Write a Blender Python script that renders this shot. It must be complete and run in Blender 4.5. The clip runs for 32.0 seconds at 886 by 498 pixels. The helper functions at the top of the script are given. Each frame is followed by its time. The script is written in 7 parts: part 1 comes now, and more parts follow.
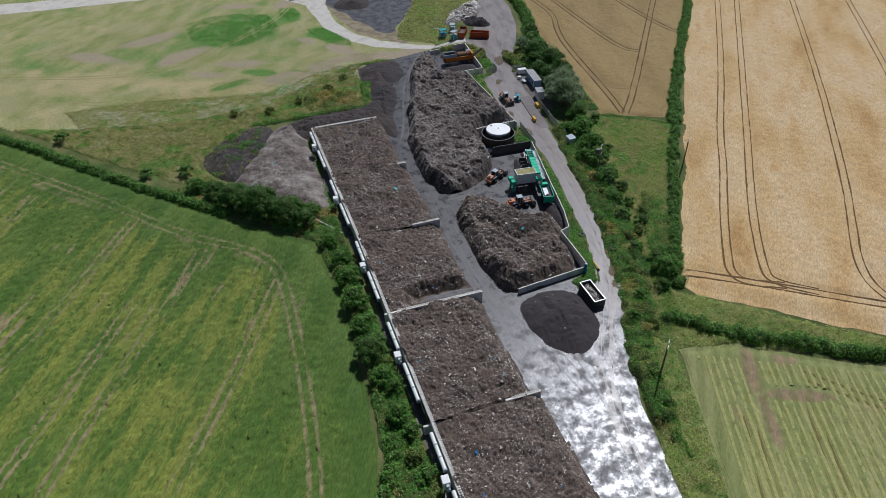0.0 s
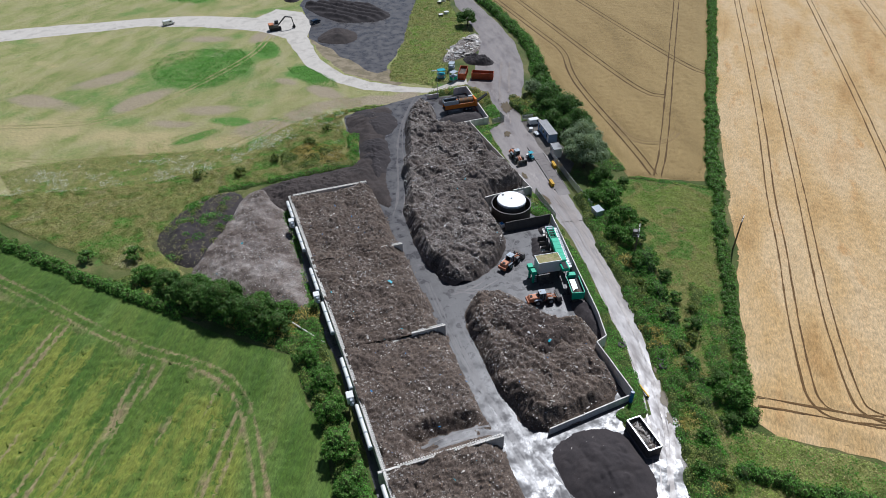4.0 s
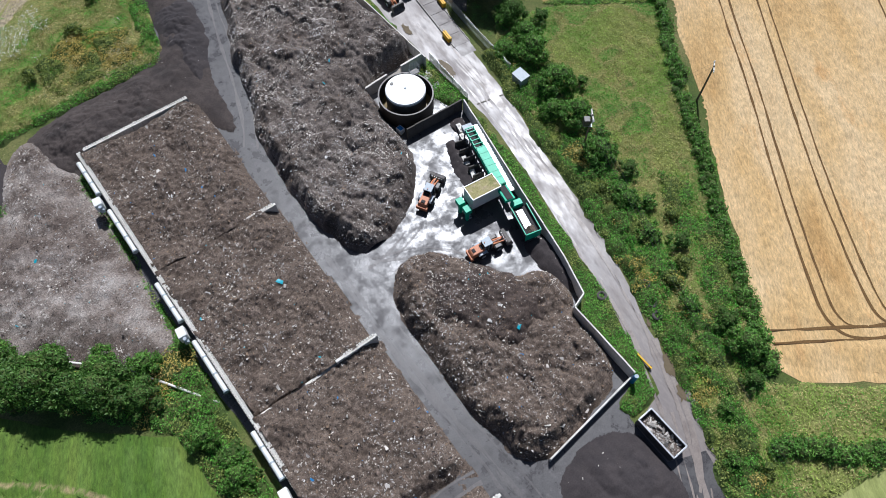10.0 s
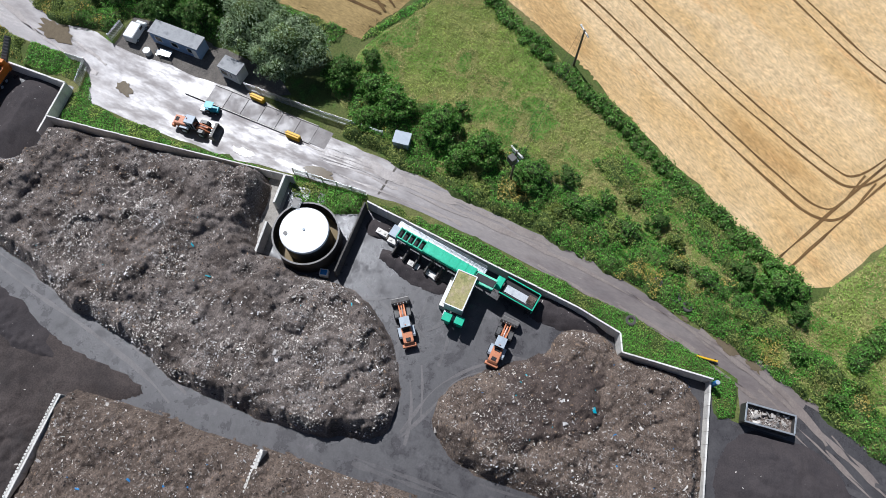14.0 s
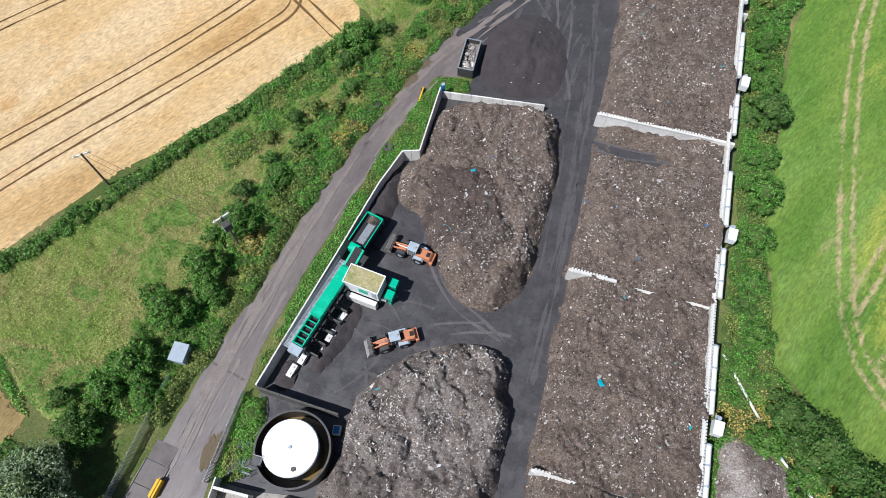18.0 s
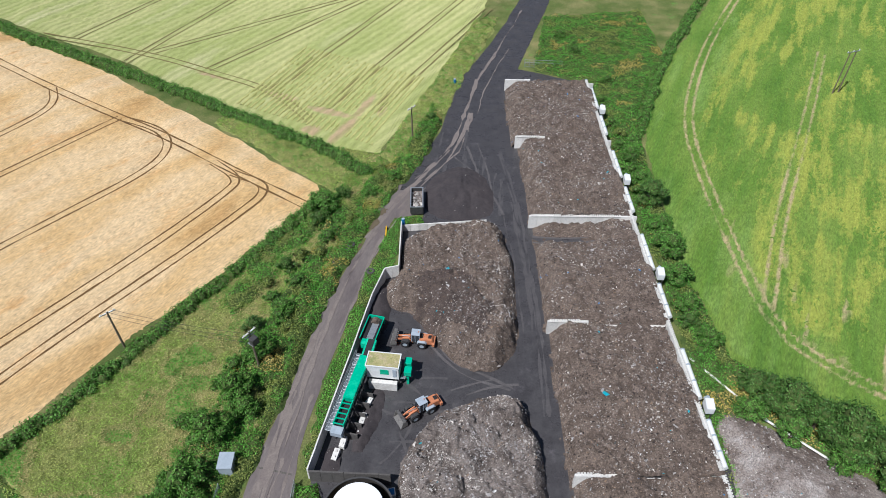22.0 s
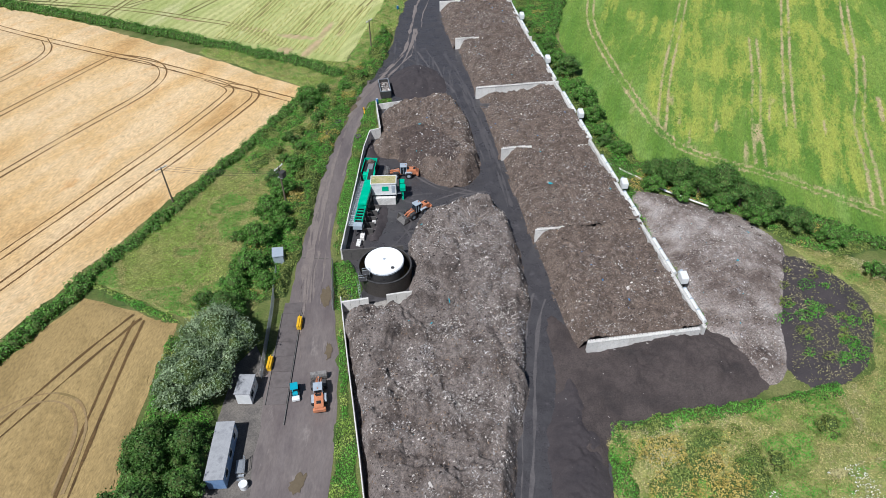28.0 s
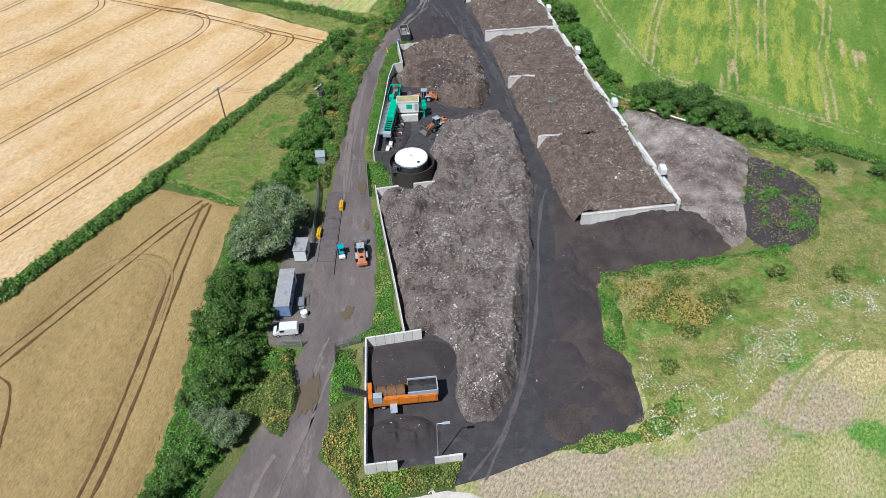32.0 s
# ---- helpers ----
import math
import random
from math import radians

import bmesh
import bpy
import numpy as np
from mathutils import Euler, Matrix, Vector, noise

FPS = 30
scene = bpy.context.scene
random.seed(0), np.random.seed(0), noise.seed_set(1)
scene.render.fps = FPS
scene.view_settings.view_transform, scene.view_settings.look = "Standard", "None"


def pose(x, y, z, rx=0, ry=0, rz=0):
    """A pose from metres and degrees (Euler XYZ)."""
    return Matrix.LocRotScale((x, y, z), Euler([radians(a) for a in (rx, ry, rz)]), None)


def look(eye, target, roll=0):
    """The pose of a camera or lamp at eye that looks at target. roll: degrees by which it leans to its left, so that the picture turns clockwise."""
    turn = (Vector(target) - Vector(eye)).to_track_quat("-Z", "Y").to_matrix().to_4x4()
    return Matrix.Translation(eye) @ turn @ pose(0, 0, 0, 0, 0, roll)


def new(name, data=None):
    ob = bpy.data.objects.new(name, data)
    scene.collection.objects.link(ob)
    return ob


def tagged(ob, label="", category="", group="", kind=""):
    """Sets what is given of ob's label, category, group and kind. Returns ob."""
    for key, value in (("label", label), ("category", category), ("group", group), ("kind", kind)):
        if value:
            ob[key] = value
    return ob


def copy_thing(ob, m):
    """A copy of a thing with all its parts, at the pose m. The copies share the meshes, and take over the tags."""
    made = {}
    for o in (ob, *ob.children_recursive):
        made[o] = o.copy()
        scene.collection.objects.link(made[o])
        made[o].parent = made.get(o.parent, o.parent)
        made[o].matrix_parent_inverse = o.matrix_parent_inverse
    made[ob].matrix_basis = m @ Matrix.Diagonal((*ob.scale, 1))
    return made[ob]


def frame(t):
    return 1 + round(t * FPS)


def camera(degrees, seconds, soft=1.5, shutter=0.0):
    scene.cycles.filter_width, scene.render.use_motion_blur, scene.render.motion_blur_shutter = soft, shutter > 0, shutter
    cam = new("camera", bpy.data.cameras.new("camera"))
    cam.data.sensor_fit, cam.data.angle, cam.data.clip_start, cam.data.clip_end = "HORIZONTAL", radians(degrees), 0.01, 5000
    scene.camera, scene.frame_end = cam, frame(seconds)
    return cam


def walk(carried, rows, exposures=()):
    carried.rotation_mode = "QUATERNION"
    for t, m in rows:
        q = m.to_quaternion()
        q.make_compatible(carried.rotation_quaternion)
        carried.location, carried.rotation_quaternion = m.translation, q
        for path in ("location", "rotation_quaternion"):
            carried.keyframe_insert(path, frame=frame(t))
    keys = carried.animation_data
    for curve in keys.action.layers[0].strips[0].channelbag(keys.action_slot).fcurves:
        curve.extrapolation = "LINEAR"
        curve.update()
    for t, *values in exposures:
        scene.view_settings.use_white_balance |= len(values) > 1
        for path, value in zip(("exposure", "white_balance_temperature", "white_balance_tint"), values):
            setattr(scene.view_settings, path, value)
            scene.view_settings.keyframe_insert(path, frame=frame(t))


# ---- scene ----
cam = camera(67.71, 32.0, soft=0.7)
PATH = [
    (0, (53.16, 196.79, 95.34), (50.941, 189.380, 88.997), -1.74),
    (0.5, (51.90, 192.23, 95.09), (49.678, 184.819, 88.745), -1.75),
    (1, (50.83, 187.61, 94.78), (48.596, 180.207, 88.445), -1.67),
    (1.5, (49.63, 182.98, 94.46), (47.393, 175.580, 88.117), -1.61),
    (2, (48.21, 178.30, 94.57), (45.988, 170.905, 88.209), -1.66),
    (2.5, (47.21, 173.91, 94.47), (44.965, 166.524, 88.110), -1.62),
    (4.5, (44.89, 157.99, 90.68), (42.241, 150.574, 84.526), -0.02),
    (5, (43.53, 153.65, 90.53), (40.398, 146.424, 84.373), -0.02),
    (5.5, (42.34, 149.29, 90.75), (38.929, 142.200, 84.580), 0.09),
    (6, (41.07, 144.75, 90.44), (37.414, 137.777, 84.271), 0.14),
    (6.5, (39.50, 140.19, 90.20), (35.617, 133.341, 84.034), 0.06),
    (7, (37.88, 135.46, 89.87), (33.832, 128.717, 83.695), -0.03),
    (7.5, (36.46, 131.30, 89.71), (32.353, 124.771, 83.350), -0.00),
    (8, (35.26, 126.89, 89.42), (31.305, 120.845, 82.504), 0.08),
    (8.5, (33.62, 122.37, 89.26), (29.910, 116.874, 81.776), -0.05),
    (9, (32.11, 117.81, 89.30), (28.693, 112.894, 81.289), -0.13),
    (9.5, (30.89, 113.40, 89.17), (27.800, 109.071, 80.700), -0.19),
    (10, (29.26, 108.98, 89.06), (26.553, 105.247, 80.185), -0.36),
    (10.5, (27.61, 104.50, 89.05), (25.316, 101.396, 79.828), -0.66),
    (11, (26.14, 99.70, 89.08), (24.022, 96.920, 79.707), -0.55),
    (11.5, (24.99, 94.96, 89.06), (22.775, 92.271, 79.687), 0.01),
    (12, (23.11, 91.09, 88.72), (20.587, 88.660, 79.350), -0.67),
    (12.5, (21.09, 86.50, 88.59), (18.343, 84.425, 79.203), -0.76),
    (13, (19.46, 81.88, 88.49), (16.514, 80.151, 79.094), -0.11),
    (13.5, (18.18, 77.36, 88.26), (15.041, 75.985, 78.863), 0.85),
    (15.5, (16.79, 62.22, 85.95), (12.989, 63.004, 76.730), 1.38),
    (16, (16.48, 58.24, 85.79), (12.840, 59.860, 76.619), 0.40),
    (16.5, (15.38, 53.91, 85.78), (12.187, 56.318, 76.609), 0.09),
    (17, (13.82, 49.39, 85.94), (11.219, 52.455, 76.782), 0.43),
    (17.5, (12.48, 44.71, 85.85), (10.585, 48.319, 76.715), 0.57),
    (18, (11.40, 39.91, 85.28), (10.258, 43.922, 76.195), -0.13),
    (18.5, (10.95, 35.52, 84.93), (10.560, 39.713, 75.866), -1.91),
    (19, (9.34, 31.36, 84.83), (9.205, 35.603, 75.778), -1.35),
    (19.5, (7.86, 27.91, 85.03), (7.768, 32.693, 76.244), -0.65),
    (20, (6.58, 24.02, 85.03), (6.514, 29.544, 76.696), -0.28),
    (20.5, (5.23, 19.97, 84.97), (5.177, 26.226, 77.175), 0.01),
    (21, (3.90, 15.97, 84.99), (3.852, 22.903, 77.781), 0.16),
    (21.5, (2.84, 11.74, 84.57), (2.783, 19.034, 77.731), 0.20),
    (22, (1.95, 7.63, 84.25), (1.878, 14.947, 77.432), 0.11),
    (22.5, (0.89, 3.84, 84.07), (0.812, 11.156, 77.258), 0.14),
    (23, (0.01, 0.01, 83.92), (-0.007, 7.329, 77.111), 0.07),
    (23.5, (-1.09, -3.91, 83.62), (-0.988, 3.430, 76.831), 0.00),
    (24, (-1.85, -7.63, 83.42), (-1.485, -0.294, 76.633), -0.24),
    (24.5, (-2.93, -11.29, 83.31), (-2.373, -3.962, 76.524), -0.34),
    (25, (-3.86, -15.10, 83.15), (-3.313, -7.762, 76.370), -0.39),
    (25.5, (-4.62, -18.88, 83.09), (-3.998, -11.550, 76.320), -0.58),
    (27.5, (-8.84, -33.28, 82.86), (-7.866, -26.003, 76.072), -0.75),
    (28, (-9.78, -36.95, 82.91), (-8.823, -29.673, 76.122), -0.87),
    (28.5, (-10.34, -40.43, 82.55), (-9.406, -33.143, 75.760), -1.00),
    (29, (-11.35, -43.99, 82.66), (-10.416, -36.715, 75.863), -0.98),
    (29.5, (-12.23, -47.66, 82.56), (-11.298, -40.385, 75.770), -1.00),
    (30, (-13.14, -51.28, 82.53), (-12.216, -44.009, 75.732), -1.05),
    (30.5, (-14.23, -54.88, 82.50), (-13.296, -47.608, 75.701), -1.03),
    (31, (-15.33, -58.48, 82.46), (-14.383, -51.209, 75.654), -0.95),
    (31.5, (-16.32, -62.25, 82.44), (-15.381, -54.982, 75.642), -0.97),
    (32, (-17.22, -65.99, 82.33), (-16.288, -58.713, 75.537), -1.06),
]
walk(cam, [(t, look(eye, aim, roll)) for t, eye, aim, roll in PATH], exposures=[(0.0, -0.58, 5850, 10), (2.5, -0.5, 5850, 10), (4.5, -0.22, 5850, 10), (8.0, -0.16, 5850, 10), (10.0, -0.06, 5850, 10), (13.5, -0.05, 5850, 10), (15.5, 0.07, 5850, 10), (18.0, 0.1, 5850, 10), (20.0, 0.06, 5850, 10), (22.0, -0.08, 5850, 10), (26.0, -0.08, 5850, 10), (28.0, -0.05, 5850, 10), (32.0, -0.05, 5850, 10)])

# ---- light ----
SUN = Vector((-0.375, -0.414, 0.829)).normalized()
world = bpy.data.worlds.new("sky")
scene.world = world
world.use_nodes = True
wn = world.node_tree.nodes
sky = wn.new("ShaderNodeTexSky")
sky.sky_type, sky.sun_disc = "NISHITA", False
sky.sun_elevation, sky.sun_rotation = radians(56), math.atan2(SUN.x, SUN.y)
world.node_tree.links.new(sky.outputs[0], wn["Background"].inputs[0])
wn["Background"].inputs[1].default_value = 0.05
sun = new("sun", bpy.data.lights.new("sun", "SUN"))
sun.data.energy, sun.data.angle, sun.data.color = 5.0, radians(0.53), (1.0, 0.972, 0.945)
sun.matrix_world = look(SUN * 200, (0, 0, 0))


# ---- materials ----
def C(code):
    """A colour written as sRGB hex, in linear light."""
    v = [int(code[i:i + 2], 16) / 255 for i in (0, 2, 4)]
    return tuple(c / 12.92 if c < 0.04045 else ((c + 0.055) / 1.055) ** 2.4 for c in v) + (1.0,)


def mat(name, cols, size=4.0, fine=0.4, rough=0.9, bump=0.4, vary=0.35, stretch=(1, 1, 1), turn=0.0, island=0.0, each=0.0,
        metal=0.0, gloss=None, rows=None, contrast=0.22, over=None, spec=0.35, matte=0.0, thin=0.0, wet=(0.38, 0.62), cover=()):
    """A mottled surface. cols: colours along the large noise; size, fine: metres of the large and the small mottling; stretch, turn: its
    grain; island, each: brightness spread between loose pieces or objects; gloss: second roughness in patches; rows: (spacing, turn,
    depth, colour) of drilled rows; over: (colour, size, share) of patches laid over; matte: diffuse roughness; thin: light let through;
    cover: (attribute, colour, ragged) growth or soil that the mesh says lies there."""
    m = bpy.data.materials.new(name)
    m.use_nodes = True
    nt = m.node_tree
    N, L = nt.nodes, nt.links.new
    bsdf = N["Principled BSDF"]
    co = N.new("ShaderNodeTexCoord").outputs["Object"]
    mp = N.new("ShaderNodeMapping")
    mp.vector_type = "TEXTURE"
    mp.inputs["Rotation"].default_value[2] = radians(-turn)
    mp.inputs["Scale"].default_value = [1 / v for v in stretch]
    L(co, mp.inputs[0])

    def noise_at(scale, detail=5.0, rough_=0.6, vec=mp.outputs[0]):
        n = N.new("ShaderNodeTexNoise")
        n.inputs["Scale"].default_value, n.inputs["Detail"].default_value = scale, detail
        n.inputs["Roughness"].default_value = rough_
        L(vec, n.inputs["Vector"])
        return n.outputs["Fac"]

    def calc(op, a, b):
        n = N.new("ShaderNodeMath")
        n.operation = op
        for k, v in enumerate((a, b)):
            if isinstance(v, (int, float)):
                n.inputs[k].default_value = v
            else:
                L(v, n.inputs[k])
        return n.outputs[0]

    def ranged(v, lo, hi, a=0.3, b=0.7):
        n = N.new("ShaderNodeMapRange")
        for k, w in zip(("From Min", "From Max", "To Min", "To Max"), (a, b, lo, hi)):
            n.inputs[k].default_value = w
        L(v, n.inputs["Value"])
        return n.outputs[0]

    def mixed(kind, fac, a, b):
        n = N.new("ShaderNodeMix")
        n.data_type, n.blend_type = "RGBA", kind
        for k, v in ((0, fac), (6, a), (7, b)):
            if hasattr(v, "is_linked"):
                L(v, n.inputs[k])
            else:
                n.inputs[k].default_value = v
        return n.outputs[2]

    big = noise_at(1 / size)
    ramp = N.new("ShaderNodeValToRGB")
    cr = ramp.color_ramp
    lo, hi = 0.5 - contrast, 0.5 + contrast
    for k, c in enumerate(cols):
        p = lo + (hi - lo) * k / max(1, len(cols) - 1)
        e = cr.elements[k] if k < 2 else cr.elements.new(p)
        e.position, e.color = p, C(c)
    if len(cols) == 1:
        cr.elements[1].position, cr.elements[1].color = hi, C(cols[0])
    L(big, ramp.inputs[0])
    col = ramp.outputs[0]
    small = noise_at(1 / fine, 7.0, 0.75)
    factor = ranged(small, 1 - vary, 1 + vary)
    if island:
        g = N.new("ShaderNodeNewGeometry")
        factor = calc("MULTIPLY", factor, ranged(g.outputs["Random Per Island"], 1 - island, 1 + island, 0, 1))
    if each:
        o = N.new("ShaderNodeObjectInfo")
        factor = calc("MULTIPLY", factor, ranged(o.outputs["Random"], 1 - each, 1 + each, 0, 1))
    if over:
        f = ranged(noise_at(1 / over[1], 6.0, 0.65), 0, 1, 1 - over[2] - 0.06, 1 - over[2] + 0.06)
        col = mixed("MIX", f, col, C(over[0]))
    for what, colour, ragged in cover:
        at = N.new("ShaderNodeAttribute")
        at.attribute_name = what
        edge = calc("MULTIPLY", calc("SUBTRACT", noise_at(1.1, 6.0, 0.7), 0.5), ragged)
        col = mixed("MIX", ranged(calc("ADD", at.outputs["Fac"], edge), 0, 1, 0.3, 0.7), col, C(colour))
    height = small
    if rows:
        mr = N.new("ShaderNodeMapping")
        mr.inputs["Rotation"].default_value[2] = radians(rows[1])
        L(co, mr.inputs[0])
        w = N.new("ShaderNodeTexWave")
        w.inputs["Scale"].default_value = 0.314 / rows[0]
        w.inputs["Distortion"].default_value, w.inputs["Detail"].default_value = 1.2, 3.0
        w.inputs["Detail Scale"].default_value = 0.3
        L(mr.outputs[0], w.inputs["Vector"])
        col = mixed("MIX", ranged(w.outputs["Fac"], rows[2], 0, 0.1, 0.75), col, C(rows[3]))
        height = calc("ADD", small, w.outputs["Fac"])
    tint = N.new("ShaderNodeCombineColor")
    for k in range(3):
        L(factor, tint.inputs[k])
    L(mixed("MULTIPLY", 1.0, col, tint.outputs[0]), bsdf.inputs["Base Color"])
    bsdf.inputs["Metallic"].default_value = metal
    bsdf.inputs["Diffuse Roughness"].default_value = matte
    bsdf.inputs["Specular IOR Level"].default_value = spec
    if gloss is None:
        bsdf.inputs["Roughness"].default_value = rough
    else:
        L(ranged(noise_at(0.35, 6.0, 0.7), rough, gloss, *wet), bsdf.inputs["Roughness"])
    if bump:
        b = N.new("ShaderNodeBump")
        b.inputs["Strength"].default_value, b.inputs["Distance"].default_value = bump, fine * 0.5
        L(height, b.inputs["Height"])
        L(b.outputs[0], bsdf.inputs["Normal"])
    if thin:
        tr = N.new("ShaderNodeBsdfTranslucent")
        L(bsdf.inputs["Base Color"].links[0].from_socket, tr.inputs["Color"])
        mx = N.new("ShaderNodeMixShader")
        mx.inputs[0].default_value = thin
        L(bsdf.outputs[0], mx.inputs[1])
        L(tr.outputs[0], mx.inputs[2])
        L(mx.outputs[0], N["Material Output"].inputs["Surface"])
    return m


GRASS = mat("rough meadow grass", ["405524", "57642e", "707242", "8b8254"], 9, 0.3, vary=0.55, bump=0.9, over=("5c8436", 5, 0.36), matte=0.4)
MEADOW = mat("dry meadow grass", ["5f7838", "85904e", "9f9d66", "aca478", "8f9258"], 6, 0.3, vary=0.75, bump=0.9, stretch=(1, 0.45, 1), turn=40, over=("78904a", 3, 0.34), matte=0.35, contrast=0.3,
             cover=(("straw", "b9ab7c", 0.9), ("lush", "5f8a38", 1.0), ("bare", "a89a80", 0.7)))
WHEAT = mat("ripe wheat", ["caa878", "d4b98e", "cbaa76", "b48d56"], 14, 0.3, vary=0.42, bump=0.8, stretch=(1, 0.3, 1), turn=35, over=("c9a06a", 5, 0.36), matte=0.3)
BARLEY = mat("brown ripening barley", ["967e4e", "a48c5c", "9b8354", "8a754a"], 16, 0.25, vary=0.42, bump=0.8, stretch=(1, 0.3, 1), turn=14, matte=0.3)
GREENCROP = mat("green young cereal crop", ["4b6a24", "577428", "677e32", "75863a"], 7, 0.3, vary=0.5, bump=0.5, stretch=(1, 0.25, 1), turn=25, rows=(2.0, 25, 0.14, "4d7030"), matte=0.9,
                cover=(("yellow", "8b923e", 1.9), ("pale", "718a42", 0.7), ("worn", "a0926a", 0.55)))
PALECROP = mat("pale green barley", ["a9ab6c", "b6b47a", "a0a664", "bfba8a"], 14, 0.3, vary=0.24, bump=0.5, stretch=(1, 0.22, 1), turn=32, rows=(2.6, 32, 0.4, "808a48"), over=("929c58", 6, 0.35), matte=0.9, cover=(("bare", "b09a76", 0.8),))
SOIL = mat("wheel-worn soil in a crop", ["8a7048", "97805a", "7c6a3e"], 3, 0.3, vary=0.25, bump=0.5, matte=0.3)
# Track soil darkened: the shade of the gap in the wheat is coloured in.
DARKTRACK = mat("wheel track in wheat with gap shade in its colour", ["644a2a", "745834", "543e24"], 3, 0.3, vary=0.35, bump=0.6, matte=0.3)
ROAD = mat("worn dusty tarmac road", ["5c5452", "6a605c", "766c66", "605855"], 5, 0.3, rough=0.6, gloss=0.33, vary=0.2, bump=0.12, stretch=(1, 0.3, 1), turn=8, over=("8a8079", 2.4, 0.33), spec=0.75)
YARD = mat("black damp compost pad", ["3d3a3a", "484545", "423f3f"], 5, 0.22, rough=0.62, gloss=0.27, vary=0.3, bump=0.2, over=("5c5758", 3.0, 0.34), spec=0.6, wet=(0.38, 0.57))
TRACKDUST = mat("pale stone haul track", ["c2bbb0", "cec7bc", "afa89d"], 5, 0.4, vary=0.16, bump=0.2, over=("a09789", 4, 0.35), matte=0.2)
GRAVELGREY = mat("grey trodden gravel", ["5b5651", "6c665f", "7a736a"], 2, 0.25, vary=0.35, bump=0.4, matte=0.3)
GRAVEL = mat("brown bare gravel", ["8d8068", "9f9178", "7f745c", "988e6a"], 4, 0.3, vary=0.3, bump=0.4, matte=0.3)
COMPOST = mat("brown shredded compost", ["4a3f37", "6e6055", "52463d", "84756a"], 2.4, 0.22, vary=0.85, bump=1.0, over=("93877d", 0.45, 0.36), matte=0.4)
COMPOSTGREY = mat("grey weathered compost", ["3f3834", "5c524b", "786e67", "4a423d"], 4.0, 0.22, vary=0.85, bump=1.0, over=("a0978f", 0.5, 0.34), matte=0.4)
FINE = mat("fine black screened compost", ["393435", "423c3c", "4a4342"], 3, 0.18, vary=0.3, bump=0.5, matte=0.4)
DARKBANK = mat("dark brown soil and compost", ["393331", "443c39", "4f4642", "3e3734"], 4, 0.2, vary=0.5, bump=0.7, over=("5e5651", 4, 0.3), matte=0.4)
TIPPED = mat("freshly tipped compost", ["3a312c", "4a3f39", "574b44", "423832"], 3, 0.2, vary=0.7, bump=0.9, matte=0.4)
SPOIL = mat("grey-brown spoil", ["4a3f39", "685c54", "8a7f77", "a59d96"], 4.5, 0.22, vary=0.85, bump=1.0, over=("b0a9a3", 0.6, 0.36), matte=0.4)
CONCRETE = mat("stained concrete", ["cac6bd", "dad6ce", "b8b3a9"], 1.6, 0.2, vary=0.18, bump=0.25, over=("857e75", 1.5, 0.24), each=0.12)
DARKCONC = mat("dirty dark concrete", ["4c4845", "5d5955", "3f3c3a"], 1.5, 0.2, vary=0.2, bump=0.3)
PALE = mat("pale scraps", ["ded9d0", "bab2a8", "8f8a86", "f0eeea"], 3.0, 0.5, vary=0.1, bump=0, island=0.38, rough=0.6)
LEAF = mat("hedge leaves", ["4a782e", "64943c", "86ac52"], 1.4, 0.6, vary=0.2, bump=0, island=0.38, rough=0.6, thin=0.3)
LEAFDARK = mat("dark tree leaves", ["3e622a", "587e38", "789a4e"], 1.5, 0.6, vary=0.2, bump=0, island=0.38, rough=0.55, thin=0.3)
LEAFSILVER = mat("silvery willow leaves", ["72885e", "92a57c", "b6c3a0"], 3, 0.5, vary=0.2, bump=0, island=0.3, rough=0.5, thin=0.3)
LEAFBRIGHT = mat("bright weeds", ["4e8a2e", "64a23a", "84b84e"], 2, 0.6, vary=0.2, bump=0, island=0.3, rough=0.6, thin=0.3)
LEAFOLIVE = mat("olive scrub leaves", ["66803a", "88964a", "a8aa60"], 2, 0.6, vary=0.2, bump=0, island=0.3, rough=0.65, thin=0.3)
DRYLEAF = mat("ochre drying leaves", ["a39448", "b9a656", "c7b474"], 2, 0.6, vary=0.2, bump=0, island=0.3, rough=0.7, thin=0.22)
STRAWGREEN = mat("straw and green grass stems", ["a29a5c", "b8ac74", "8f9452"], 5, 0.6, vary=0.2, bump=0, island=0.35, rough=0.8, thin=0.2)
LITTER = mat("old grass and litter", ["6a763a", "868c4c", "9e985e"], 2.0, 0.25, vary=0.5, bump=0.9, matte=0.4)
# Dark green base and cores: the shade between leaves is put into their colour.
UNDERSHADE = mat("stalks, litter and cores with leaf shade in the colour", ["3a4a20", "4a5c2a", "5c6434"], 1.5, 0.25, vary=0.5, bump=0.8, matte=0.3)
BARK = mat("bark", ["4a4034", "5c5044"], 0.6, 0.1, vary=0.3, bump=0.6)
ORANGE = mat("worn orange machine paint", ["d48c64", "c47e58", "ac7258"], 1.5, 0.2, rough=0.5, vary=0.15, bump=0.05, over=("8a6450", 0.5, 0.34))
BLACK = mat("black rubber and steel", ["232325", "2d2c2c"], 0.8, 0.2, rough=0.7, vary=0.2, bump=0.1)
STEEL = mat("galvanised steel", ["a4a8aa", "b8bbbc", "90959a"], 0.8, 0.2, rough=0.4, metal=0.6, vary=0.12, bump=0.05)
DARKSTEEL = mat("dark grimy steel", ["4b4a4a", "5a5856", "3e3d3e"], 0.8, 0.2, rough=0.5, metal=0.4, vary=0.15, bump=0.1)
GREENPAINT = mat("turquoise-green machine paint", ["1bbd92", "17ab84", "30c69c"], 1.2, 0.2, rough=0.45, vary=0.08, bump=0.05, over=("3f8a74", 0.7, 0.26))
